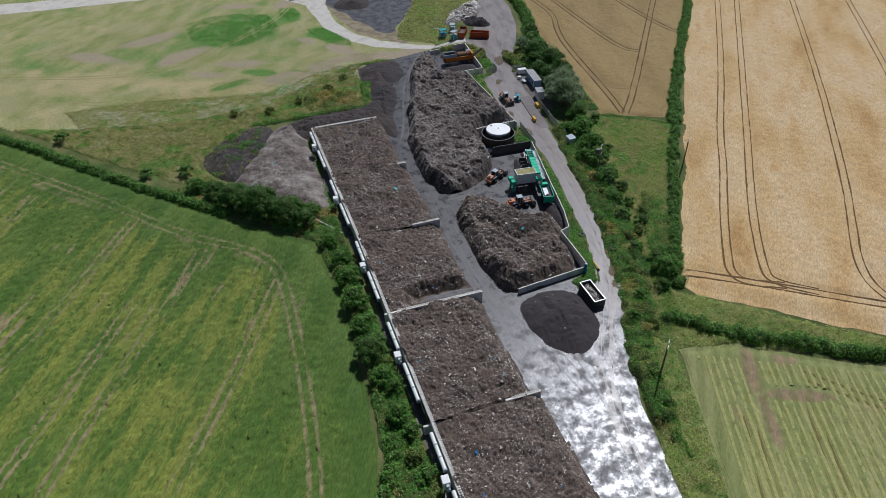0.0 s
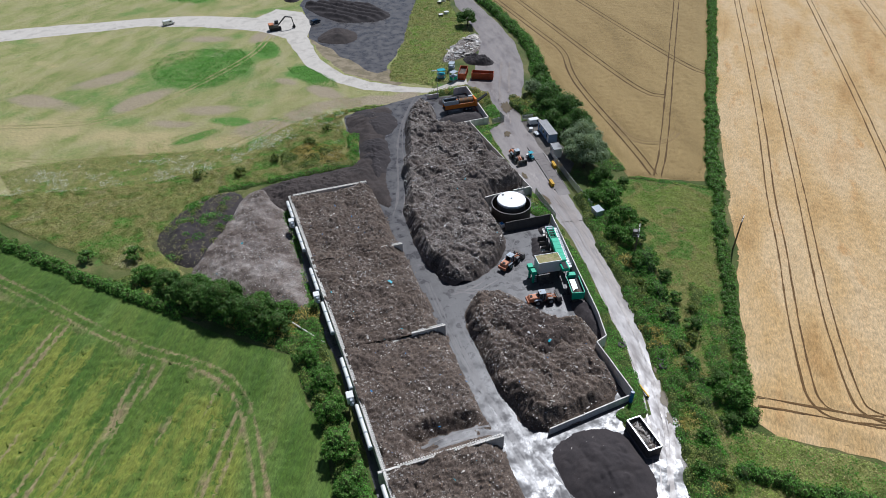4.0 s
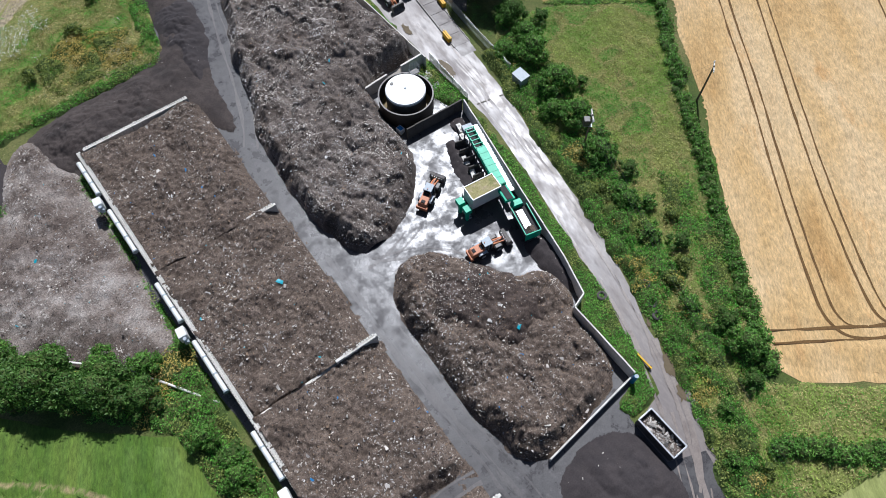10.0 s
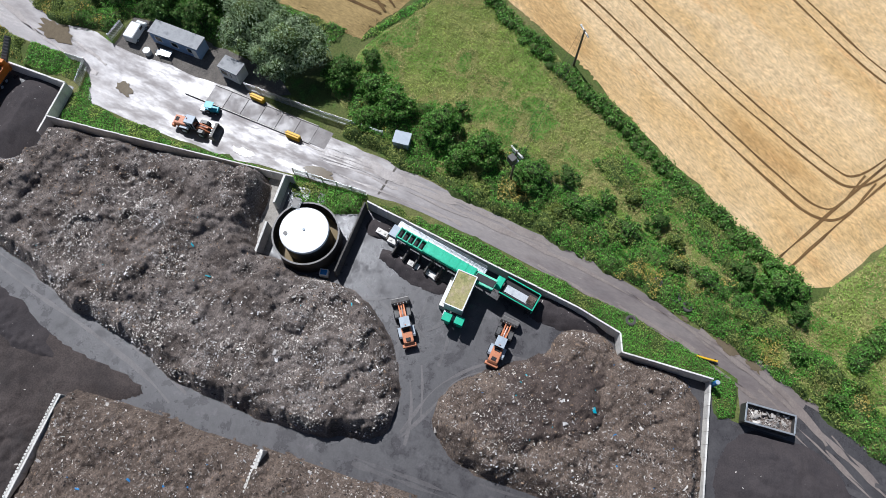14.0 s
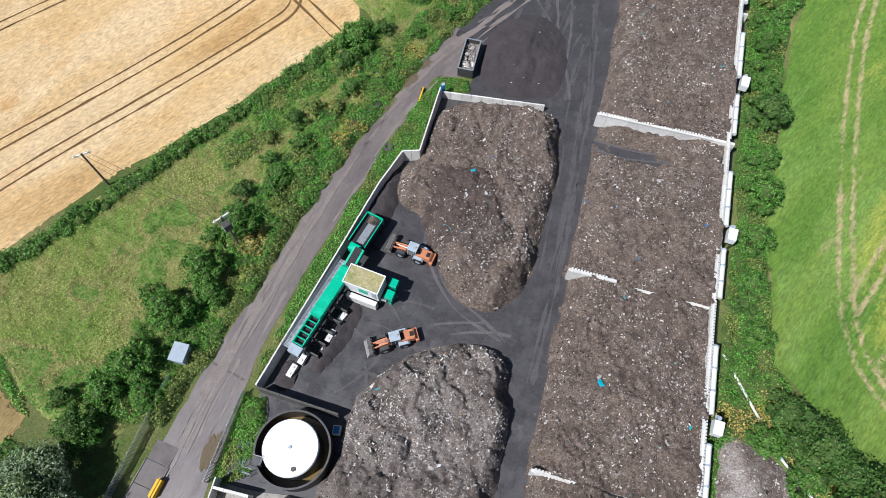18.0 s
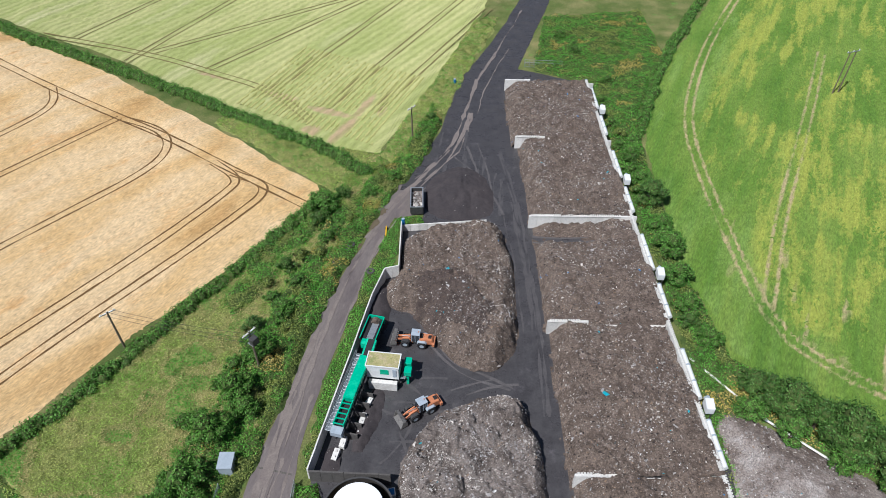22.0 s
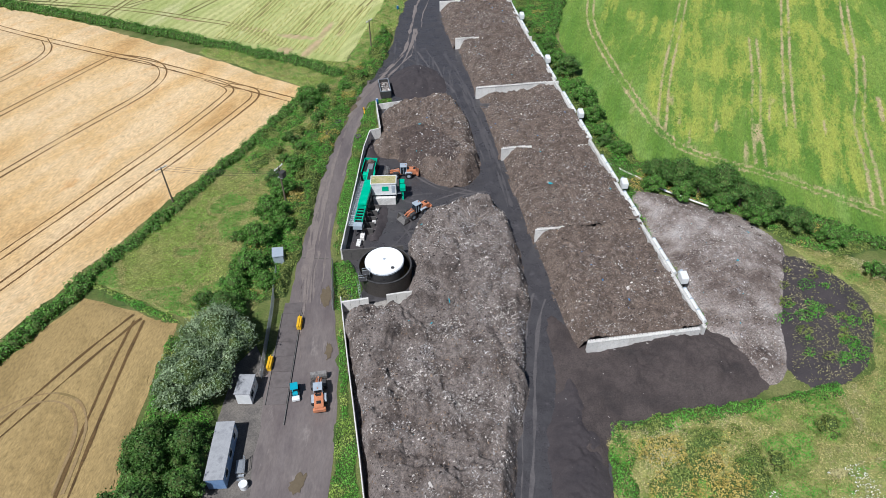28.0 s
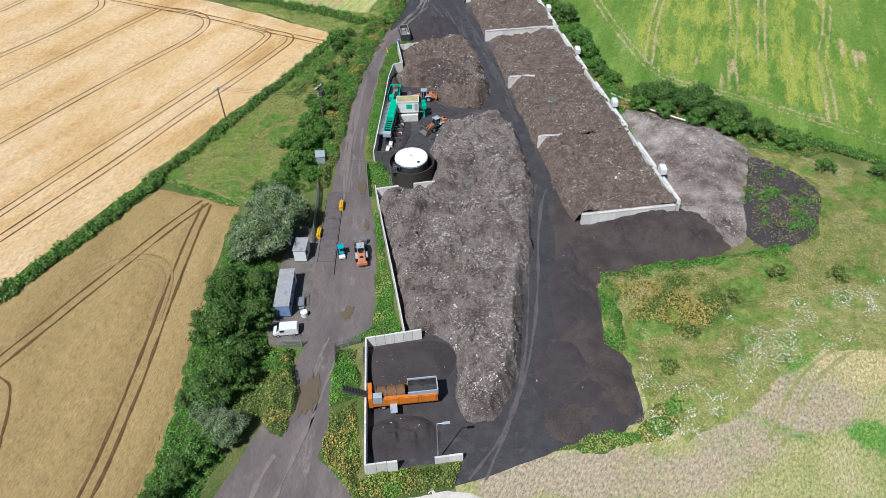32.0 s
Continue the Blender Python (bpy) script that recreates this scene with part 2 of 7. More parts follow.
WHITE = mat("white painted steel", ["e8e8e4", "dcdcd8", "efefec"], 2.0, 0.3, rough=0.4, vary=0.05, bump=0.03, over=("c4c0b8", 0.9, 0.24))
TANKTOP = mat("white membrane roof", ["f1f1ee", "e9e9e6"], 3.0, 0.4, rough=0.5, vary=0.04, bump=0.03)
BLUE = mat("blue paint", ["2a6fa8", "2f7cb8"], 1.0, 0.2, rough=0.4, vary=0.08, bump=0.03)
TEAL = mat("teal paint", ["1f93a6", "2aa5b5"], 1.0, 0.2, rough=0.4, vary=0.08, bump=0.03)
YELLOW = mat("yellow paint", ["e0b024", "d4a41c"], 1.0, 0.2, rough=0.5, vary=0.08, bump=0.03)
GREYPAINT = mat("pale grey sheet metal", ["9aa4ac", "a8b1b8", "8d969e"], 1.5, 0.3, rough=0.5, vary=0.08, bump=0.05)
GLASS = mat("dark cab glass", ["1c242a", "222c33"], 1.0, 0.3, rough=0.08, vary=0.05, bump=0, spec=0.8)
MOSS = mat("moss and sown grass on a roof", ["8f8c58", "a89f70", "7d8850"], 1.2, 0.2, vary=0.3, bump=0.5, over=("b5a684", 1.0, 0.45), matte=0.3)
WOODPOLE = mat("weathered pole timber", ["6a5f50", "7a6e5c"], 0.8, 0.1, vary=0.25, bump=0.3)
RUST = mat("rusty orange container paint", ["b5542c", "a84c28", "8f4630"], 1.2, 0.2, rough=0.6, vary=0.15, bump=0.1)

BANKBLADE = mat("mixed rank grass blades", ["5c8f3a", "7a9b4a", "a2a45f", "b1a976", "beb48f", "a2a666", "709648"], 8, 0.5, vary=0.25, bump=0, stretch=(1, 0.6, 1), turn=35, island=0.4, rough=0.7, thin=0.26, contrast=0.3)
MEADOWBLADE = mat("dry meadow blades", ["647e3c", "8e9558", "aca577", "b9ad89", "a69f70"], 11, 0.5, vary=0.25, bump=0, stretch=(1, 0.45, 1), turn=40, island=0.35, rough=0.8, thin=0.12, contrast=0.3)
STRIPBLADE = mat("yellow-green tall grass blades", ["5a952f", "78a63e", "9bb253", "b0b269", "83a842"], 7, 0.5, vary=0.25, bump=0, stretch=(1, 0.5, 1), turn=30, island=0.4, rough=0.7, thin=0.26, contrast=0.3)

# Browner and darker than SOIL, to carry the shade of the barley grooves.
BARLEYTRACK = mat("wheel track in barley with groove shade in its colour", ["5c4628", "6a5230", "4c3a22"], 3, 0.3, vary=0.35, bump=0.6, matte=0.3)
# Soil colour with the shade between the thin crop's stems painted in.
SOILDARK = mat("soil in a thin crop with row shade in its colour", ["6f6a3c", "7d7346", "5f6034"], 3, 0.3, vary=0.35, bump=0.5, matte=0.4)
PALEROW = mat("pale green barley rows", ["a0a25c", "acaa68", "b4b070", "969c54"], 3, 0.25, vary=0.4, bump=0.6, matte=0.5)


# ---- helpers for building ----
def link_mesh(name, verts, faces, material, parent=None, label="", smooth=False):
    me = bpy.data.meshes.new(name)
    v = np.asarray(verts, np.float32)
    if isinstance(faces, np.ndarray):
        n, k = faces.shape
        me.vertices.add(len(v))
        me.vertices.foreach_set("co", v.ravel())
        me.loops.add(n * k)
        me.loops.foreach_set("vertex_index", faces.ravel().astype(np.int32))
        me.polygons.add(n)
        me.polygons.foreach_set("loop_start", np.arange(0, n * k, k, dtype=np.int32))
        me.update(calc_edges=True)
    else:
        me.from_pydata(v.tolist(), [], faces)
    me.materials.append(material)
    if smooth:
        me.polygons.foreach_set("use_smooth", [True] * len(me.polygons))
    ob = new(name, me)
    if parent is not None:
        ob.parent = parent
    if label:
        ob["label"] = label
    return ob


SPLIT = {"stand", "pillar", "rib", "support", "leg", "post", "upright", "hopper_wall", "roof_rim", "engine_door", "bracket", "bucket_rib", "stud", "tread", "platform", "bumper",
         "engine_deck", "foot", "open_frame", "cleat", "green_box", "frame"}


def islands(bm):
    """The loose pieces of a bmesh, each as a bmesh of its own."""
    left, out = set(bm.verts), []
    while left:
        todo, got = [next(iter(left))], set()
        while todo:
            v = todo.pop()
            if v in got:
                continue
            got.add(v)
            todo += [e.other_vert(v) for e in v.link_edges]
        left -= got
        one = bmesh.new()
        twin = {v: one.verts.new(v.co) for v in sorted(got, key=lambda v: v.index)}
        for f in {f for v in got for f in v.link_faces}:
            one.faces.new([twin[v] for v in f.verts])
        out.append((min(v.index for v in got), one))
    bm.free()
    return [one for _, one in sorted(out, key=lambda p: p[0])]


def part(name, bm, material, parent, label=""):
    """Links a bmesh as one mesh object under a thing or a part; legs, posts and the like come apart into single pieces."""
    if name in SPLIT:
        bm.verts.index_update()
        made = [linked(name, one, material, parent, label) for one in islands(bm)]
        return made[0]
    return linked(name, bm, material, parent, label)


def linked(name, bm, material, parent, label=""):
    me = bpy.data.meshes.new(name)
    bm.to_mesh(me)
    bm.free()
    me.materials.append(material)
    ob = new(name, me)
    if parent is not None:
        ob.parent = parent
    if label:
        ob["label"] = label
    return ob


def thing(name, at, turn=0.0, label="", category="", group="", kind=""):
    ob = new(name)
    ob.matrix_basis = pose(*at, 0, 0, turn)
    return tagged(ob, label, category, group, kind)


def box(bm, x0, y0, z0, x1, y1, z1, bevel=0.0, m=None):
    vs = bmesh.ops.create_cube(bm, size=1)["verts"]
    bmesh.ops.scale(bm, vec=(x1 - x0, y1 - y0, z1 - z0), verts=vs)
    bmesh.ops.translate(bm, vec=((x0 + x1) / 2, (y0 + y1) / 2, (z0 + z1) / 2), verts=vs)
    if bevel:
        es = list({e for v in vs for e in v.link_edges})
        got = bmesh.ops.bevel(bm, geom=es, offset=bevel, segments=2, affect="EDGES", profile=0.6)
        vs = list({v for f in got["faces"] for v in f.verts} | {v for v in vs if v.is_valid})
    if m is not None:
        bmesh.ops.transform(bm, matrix=m, verts=vs)
    return bm


def boxes(*specs, bevel=0.0):
    bm = bmesh.new()
    for s in specs:
        box(bm, *s, bevel=bevel)
    return bm


def prism(points, lo, hi, axis="y", bevel=0.0):
    """A side profile drawn as (a, z) pairs, drawn out along an axis from lo to hi."""
    bm = bmesh.new()
    put = (lambda a, z, s: (a, s, z)) if axis == "y" else (lambda a, z, s: (s, a, z))
    if axis == "z":
        put = lambda a, b, s: (a, b, s)
    one = [bm.verts.new(put(a, z, lo)) for a, z in points]
    two = [bm.verts.new(put(a, z, hi)) for a, z in points]
    bm.faces.new(one)
    bm.faces.new(two[::-1])
    for k in range(len(points)):
        j = (k + 1) % len(points)
        bm.faces.new((one[j], one[k], two[k], two[j]))
    bmesh.ops.recalc_face_normals(bm, faces=bm.faces)
    if bevel:
        bmesh.ops.bevel(bm, geom=list(bm.edges), offset=bevel, segments=2, affect="EDGES")
    return bm


def tube(bm, a, b, r, r2=None, sides=12, caps=True):
    a, b = Vector(a), Vector(b)
    d = b - a
    m = Matrix.Translation((a + b) / 2) @ d.to_track_quat("Z", "Y").to_matrix().to_4x4()
    bmesh.ops.create_cone(bm, cap_ends=caps, segments=sides, radius1=r, radius2=r if r2 is None else r2, depth=d.length, matrix=m)
    return bm


def tubes(*specs, sides=8):
    bm = bmesh.new()
    for s in specs:
        tube(bm, *s, sides=sides)
    return bm


TABLES = {}


def table_of(seed):
    if seed not in TABLES:
        TABLES[seed] = np.random.RandomState(seed).rand(256, 256) * 2 - 1
    return TABLES[seed]


def fbm(x, y, waves, seed=0, billow=False):
    """Value noise summed over (wavelength, height) pairs, at arrays of places."""
    out = np.zeros_like(x, dtype=float)
    for k, (w, h) in enumerate(waves):
        table = table_of(seed * 31 + k)
        u, v = x / w + 1000, y / w + 1000
        i, j = np.floor(u).astype(int), np.floor(v).astype(int)
        fu, fv = u - i, v - j
        fu, fv = fu * fu * (3 - 2 * fu), fv * fv * (3 - 2 * fv)
        i, j, i2, j2 = i % 256, j % 256, (i + 1) % 256, (j + 1) % 256
        lump = ((table[i, j] * (1 - fu) + table[i2, j] * fu) * (1 - fv) + (table[i, j2] * (1 - fu) + table[i2, j2] * fu) * fv)
        out += h * (2.2 * np.abs(lump) - 0.75) if billow and 0.8 < w < 3 else h * lump
    return out


def clods(x, y, sizes, seed=0):
    """Rounded lumps of uneven height packed side by side; sizes: (width, height) pairs."""
    out = np.zeros_like(x, dtype=float)
    for k, (w, h) in enumerate(sizes):
        jx, jy, jh = table_of(seed * 17 + k * 3 + 500), table_of(seed * 17 + k * 3 + 501), table_of(seed * 17 + k * 3 + 502)
        u, v = x / w + 1000, y / w + 1000
        i, j = np.floor(u).astype(int), np.floor(v).astype(int)
        best = np.zeros_like(out)
        for a in (-1, 0, 1):
            for b in (-1, 0, 1):
                ci, cj = (i + a) % 256, (j + b) % 256
                d2 = (u - i - a - 0.5 - 0.42 * jx[ci, cj]) ** 2 + (v - j - b - 0.5 - 0.42 * jy[ci, cj]) ** 2
                best = np.maximum(best, (0.72 + 0.4 * jh[ci, cj]) * np.sqrt(np.clip(1 - d2 / 0.72, 0, 1)))
        out += h * (best - 0.6)
    return out


def inside(poly, x, y):
    """Signed distance to the outline, positive inside."""
    p = np.array(poly, float)
    q = np.roll(p, -1, 0)
    best, odd = np.full(x.shape, 1e9), np.zeros(x.shape, bool)
    for (ax, ay), (bx, by) in zip(p, q):
        dx, dy = bx - ax, by - ay
        t = np.clip(((x - ax) * dx + (y - ay) * dy) / (dx * dx + dy * dy + 1e-12), 0, 1)
        best = np.minimum(best, np.hypot(x - ax - t * dx, y - ay - t * dy))
        cross = (ay > y) != (by > y)
        with np.errstate(divide="ignore", invalid="ignore"):
            odd ^= cross & (x < dx * (y - ay) / (dy if dy else 1e-9) + ax)
    return np.where(odd, best, -best)


def wobble(poly, step=2.0, amp=0.3, closed=True, seed=3):
    """The outline cut into short steps that stray a little."""
    out, n = [], len(poly)
    for k in range(n if closed else n - 1):
        a, b = Vector(poly[k]), Vector(poly[(k + 1) % n])
        d = b - a
        side = Vector((-d.y, d.x)).normalized()
        many = max(1, int(d.length / step))
        for s in range(many):
            p = a + d * s / many
            off = float(fbm(np.array([p.x]), np.array([p.y]), ((7, amp), (2.3, amp * 0.6)), seed)[0])
            out.append(p + side * off)
    if not closed:
        out.append(Vector(poly[-1]))
    return out


def rounded(line, times=2, closed=False):
    """A polyline with its corners cut."""
    pts = [Vector(p) for p in line]
    for _ in range(times):
        got = [] if closed else [pts[0]]
        for a, b in zip(pts, pts[1:] + (pts[:1] if closed else [])):
            got += [a.lerp(b, 0.25), a.lerp(b, 0.75)]
        pts = got if closed else got + [pts[-1]]
    return pts


def sheet(name, poly, z, material, depth=0.0, amp=0.3, step=2.0, label="", category="", kind="structure", seed=3):
    """A level piece of ground with an uneven edge; depth draws its rim down."""
    pts = wobble(poly, step, amp, seed=seed)
    bm = bmesh.new()
    top = [bm.verts.new((p.x, p.y, z)) for p in pts]
    f = bm.faces.new(top)
    f.normal_update()
    if f.normal.z < 0:
        f.normal_flip()
    if depth:
        low = [bm.verts.new((p.x, p.y, z - depth)) for p in pts]
        for k in range(len(top)):
            j = (k + 1) % len(top)
            bm.faces.new((top[k], low[k], low[j], top[j]))
    bmesh.ops.triangulate(bm, faces=[f])
    ob = part(name, bm, material, None)
    return tagged(ob, label, category, "", kind)


def ribbon(name, line, width, z, material, parent=None, amp=0.1, step=1.5, label="", seed=5, vary=0.25):
    """A strip of even width along a line, with worn edges."""
    pts = wobble(rounded(line), step, amp, closed=False, seed=seed)
    verts, faces = [], []
    for k, p in enumerate(pts):
        d = (pts[min(k + 1, len(pts) - 1)] - pts[max(k - 1, 0)]).normalized()
        s = Vector((-d.y, d.x))
        n = float(fbm(np.array([p.x]), np.array([p.y]), ((5, vary), (1.7, vary)), seed + 1)[0])
        w = width / 2 * (1 + n)
        verts += [(*(p + s * w), z), (*(p - s * w), z)]
        if k:
            faces.append((2 * k - 2, 2 * k - 1, 2 * k + 1, 2 * k))
    return link_mesh(name, verts, faces, material, parent, label)


HEIGHTS = {}


def heap(name, poly, height, foot, material, waves, res=0.17, seed=1, label="", category="compost heap", cut=None, base=0.05, tilt=None, round_=True, lumps=None, scarp=0.0):
    """A heap of loose stuff: an outline, its height, and how far in its slope runs."""
    poly = [tuple(p) for p in (rounded(poly, 2, True) if round_ else poly)]
    xs, ys = [p[0] for p in poly], [p[1] for p in poly]
    gx, gy = np.meshgrid(np.arange(min(xs) - res, max(xs) + 2 * res, res), np.arange(min(ys) - res, max(ys) + 2 * res, res), indexing="ij")

    def level(x, y):
        d = inside(poly, x, y) + fbm(x, y, ((6, 0.5), (2.4, 0.3)), seed + 9)
        if lumps:
            d = d + clods(x, y, lumps[:1], seed) * 0.9
        t = np.clip(d / foot, 0, 1)
        hh = height if tilt is None else tilt(x, y)
        z = hh * ((t * (1.35 - 0.35 * t)) ** 0.95 if tilt is None else (d > -0.3))
        if cut is not None:
            z = z * cut(x, y)
        rough = fbm(x, y, waves, seed, not lumps)
        if lumps:
            rough = rough + clods(x, y, lumps, seed)
        if scarp:
            fold = fbm(x, y, ((6, 0.7), (2.6, 0.6), (1.1, 0.3)), seed + 40)
            rough = rough + scarp * (np.clip(fold / 0.1, -1, 1) + 0.6 * np.clip((fold - 0.45) / 0.08, -1, 1))
        return np.where(d > -0.2, base + z + rough * np.clip(z / 1.7, 0.04, 1), -0.4)

    gz = level(gx, gy)
    keep = inside(poly, gx, gy) > -1.5
    idx = -np.ones(gx.shape, int)
    idx[keep] = np.arange(keep.sum())
    verts = np.stack([gx[keep], gy[keep], gz[keep]], 1)
    a, b, c, d = idx[:-1, :-1], idx[1:, :-1], idx[1:, 1:], idx[:-1, 1:]
    ok = (a >= 0) & (b >= 0) & (c >= 0) & (d >= 0)
    faces = np.stack([a[ok], b[ok], c[ok], d[ok]], 1)
    ob = link_mesh(name, verts, faces, material)
    HEIGHTS[ob.name] = (poly, level)
    return tagged(ob, label, category)


def scatter(poly, n, seed):
    """n random places inside an outline."""
    r = np.random.RandomState(seed)
    p = np.array(poly, float)
    lo, hi = p.min(0), p.max(0)
    out = np.zeros((0, 2))
    while len(out) < n:
        q = lo + r.rand(n * 2 + 50, 2) * (hi - lo)
        out = np.concatenate([out, q[inside(poly, q[:, 0], q[:, 1]) > 0]])
    return out[:n]


def chips(name, spots, size, material, parent=None, label="", seed=2, flat=0.35):
    """Loose scraps: small tilted wedges, joined into one mesh."""
    r = np.random.RandomState(seed)
    n = len(spots)
    s = size * (0.45 + r.rand(n, 1) ** 7 * 2.2)
    ang = r.rand(n) * 6.28
    u = np.stack([np.cos(ang), np.sin(ang), (r.rand(n) - 0.5) * flat * 2], 1) * s
    v = np.stack([-np.sin(ang), np.cos(ang), (r.rand(n) - 0.5) * flat * 2], 1) * s * (0.15 + 0.55 * r.rand(n, 1))
    w = np.stack([np.zeros(n), np.zeros(n), np.full(n, 0.28)], 1) * s
    p = spots + w * 0.4
    verts = np.stack([p - u - v, p + u - v * 0.6, p + u * 0.7 + v, p - u * 0.8 + v * 0.9, p + w], 1).reshape(-1, 3)
    k = np.arange(n)[:, None] * 5
    faces = np.concatenate([k + [0, 1, 4], k + [1, 2, 4], k + [2, 3, 4], k + [3, 0, 4]])
    ob = link_mesh(name, verts, faces, material, parent, label)
    return tagged(ob, kind="stuff")


def leaf_arrays(spots, size, seed, up=0.5, facing=None, slim=0.5):
    """Pointed leaves of four corners at the given places; facing: the way that the foliage there looks."""
    r = np.random.RandomState(seed)
    n = len(spots)
    nrm = r.randn(n, 3)
    if facing is None:
        nrm[:, 2] = np.abs(nrm[:, 2]) + up
    else:
        nrm = nrm * 0.62 + facing
    nrm /= np.linalg.norm(nrm, axis=1, keepdims=True) + 1e-9
    t = np.cross(nrm, r.randn(n, 3))
    t /= np.linalg.norm(t, axis=1, keepdims=True) + 1e-9
    b = np.cross(nrm, t)
    s = size * (0.6 + 0.8 * r.rand(n, 1))
    verts = np.stack([spots - t * s, spots - b * s * slim + nrm * s * 0.15, spots + t * s, spots + b * s * slim], 1).reshape(-1, 3)
    return verts, np.arange(4 * n).reshape(-1, 4)


def swell(d, x, y, z):
    """How far a lobe of foliage bulges or dips along a direction."""
    return 1 + 0.2 * np.sin(d[:, :1] * 6 + x) * np.sin(d[:, 1:2] * 6 + y) + 0.1 * np.sin(d[:, 2:] * 9 + z) + 0.07 * np.sin(d[:, :1] * 17 + y * 3) * np.sin(d[:, 1:2] * 15 + d[:, 2:] * 11 + x * 2)


def domes(blobs, per_m2, seed, low=-0.3, ragged=0.18):
    """Places on and just inside a set of bulging clumps (x, y, z, rx, ry, rz), and the way each looks."""
    r = np.random.RandomState(seed)
    out, ways = [], []
    for x, y, z, rx, ry, rz in blobs:
        n = max(12, int(per_m2 * 2.2 * math.pi * ((rx + ry) / 2) ** 2 * (0.5 + 0.5 * rz / max(rx, ry))))
        d = r.randn(n * 2, 3)
        d /= np.linalg.norm(d, axis=1, keepdims=True)
        d = d[d[:, 2] > low][:n]
        k = 1 - ragged * r.rand(len(d), 1) * 1.4 + ragged * 0.6
        out.append(np.array([x, y, z]) + d * k * swell(d, x, y, z) * np.array([rx, ry, rz]))
        ways.append(d)
    return np.concatenate(out), np.concatenate(ways)


def lobes_mesh(blobs, shrink=0.82, rings=7, sides=11):
    """The solid core inside the lobes, as quads."""
    u, v = np.meshgrid(np.linspace(-1.35, 1.5, rings), np.arange(sides) * 6.2832 / sides, indexing="ij")
    d = np.stack([np.cos(u) * np.cos(v), np.cos(u) * np.sin(v), np.sin(u)], 2).reshape(-1, 3)
    i, j = np.meshgrid(np.arange(rings - 1), np.arange(sides), indexing="ij")
    quad = np.stack([i * sides + j, i * sides + (j + 1) % sides, (i + 1) * sides + (j + 1) % sides, (i + 1) * sides + j], 2).reshape(-1, 4)
    verts = [np.array([x, y, z]) + d * shrink * swell(d, x, y, z) * np.array([rx, ry, rz]) for x, y, z, rx, ry, rz in blobs]
    return np.concatenate(verts), np.concatenate([quad + k * len(d) for k in range(len(blobs))])


def foliage(name, spots, size, material, seed=4, parent=None, label="", up=0.5, facing=None, slim=0.5):
    v, f = leaf_arrays(spots, size, seed, up, facing, slim)
    return link_mesh(name, v, f, material, parent, label)


def wheel_lines(line, gap):
    """The two offset lines that a pair of wheels leaves along a path."""
    pts, out = rounded(line), []
    for sign in (-1, 1):
        off = []
        for k, p in enumerate(pts):
            d = (pts[min(k + 1, len(pts) - 1)] - pts[max(k - 1, 0)]).normalized()
            off.append(p + Vector((-d.y, d.x)) * sign * gap / 2)
        out.append(off)
    return out


def nearness(lines, x, y):
    """The distance from each place to the nearest of some polylines."""
    best = np.full(x.shape, 1e9)
    for line in lines:
        for a, b in zip(line, line[1:]):
            dx, dy = b[0] - a[0], b[1] - a[1]
            near = (x > min(a[0], b[0]) - 3) & (x < max(a[0], b[0]) + 3) & (y > min(a[1], b[1]) - 3) & (y < max(a[1], b[1]) + 3)
            px, py = x[near], y[near]
            t = np.clip(((px - a[0]) * dx + (py - a[1]) * dy) / (dx * dx + dy * dy + 1e-12), 0, 1)
            best[near] = np.minimum(best[near], np.hypot(px - a[0] - t * dx, py - a[1] - t * dy))
    return best


def set_cover(ob, what, values):
    """Says how far a growth or a bare soil covers each corner of a mesh."""
    at = ob.data.attributes.new(what, "FLOAT", "POINT")
    at.data.foreach_set("value", np.clip(values, 0, 1).astype(np.float32))


def spots_of(blobs, x, y):
    """Soft-edged ovals (x, y, rx, ry, turn) as a cover from 0 to 1."""
    out = np.zeros(x.shape)
    for cx, cy, rx, ry, turn in blobs:
        c, q = math.cos(radians(turn)), math.sin(radians(turn))
        u, v = ((x - cx) * c + (y - cy) * q) / rx, (-(x - cx) * q + (y - cy) * c) / ry
        out = np.maximum(out, np.clip(1.5 - np.hypot(u, v), 0, 1))
    return out


def canopy(name, poly, z, amp, material, res, label, category="field", seed=5, edge=1.8, grooves=(), groove=0.24, reach=0.75):
    """A standing crop: an uneven sheet of tufts that falls to the ground at its rim and is pressed down along wheel lines."""
    p = np.array(poly, float)
    gx, gy = np.meshgrid(np.arange(p[:, 0].min(), p[:, 0].max() + res, res), np.arange(p[:, 1].min(), p[:, 1].max() + res, res), indexing="ij")
    r = np.random.RandomState(seed)
    gx = gx + (r.rand(*gx.shape) - 0.5) * res * 0.7
    gy = gy + (r.rand(*gx.shape) - 0.5) * res * 0.7
    d = inside(poly, gx, gy) + fbm(gx, gy, ((8, 0.5), (2.5, 0.4)), seed)
    free = np.clip((nearness(grooves, gx, gy) - reach) / 0.35, 0, 1) if grooves else 1.0
    full = z + amp * np.clip(d / 5 - 0.2, 0.1, 1) * (r.rand(*gx.shape) - 0.5) + fbm(gx, gy, ((9, 0.05), (3, 0.05)), seed + 1)
    gz = np.clip(d / edge, 0, 1) * (full * free + groove * (1 - free))
    keep = d > -0.3
    idx = -np.ones(gx.shape, int)
    idx[keep] = np.arange(keep.sum())
    a, b, c, e = idx[:-1, :-1], idx[1:, :-1], idx[1:, 1:], idx[:-1, 1:]
    ok = (a >= 0) & (b >= 0) & (c >= 0) & (e >= 0)
    ob = link_mesh(name, np.stack([gx[keep], gy[keep], gz[keep] + 0.02], 1), np.stack([a[ok], b[ok], c[ok], e[ok]], 1), material)
    return tagged(ob, label, category, "", "structure")


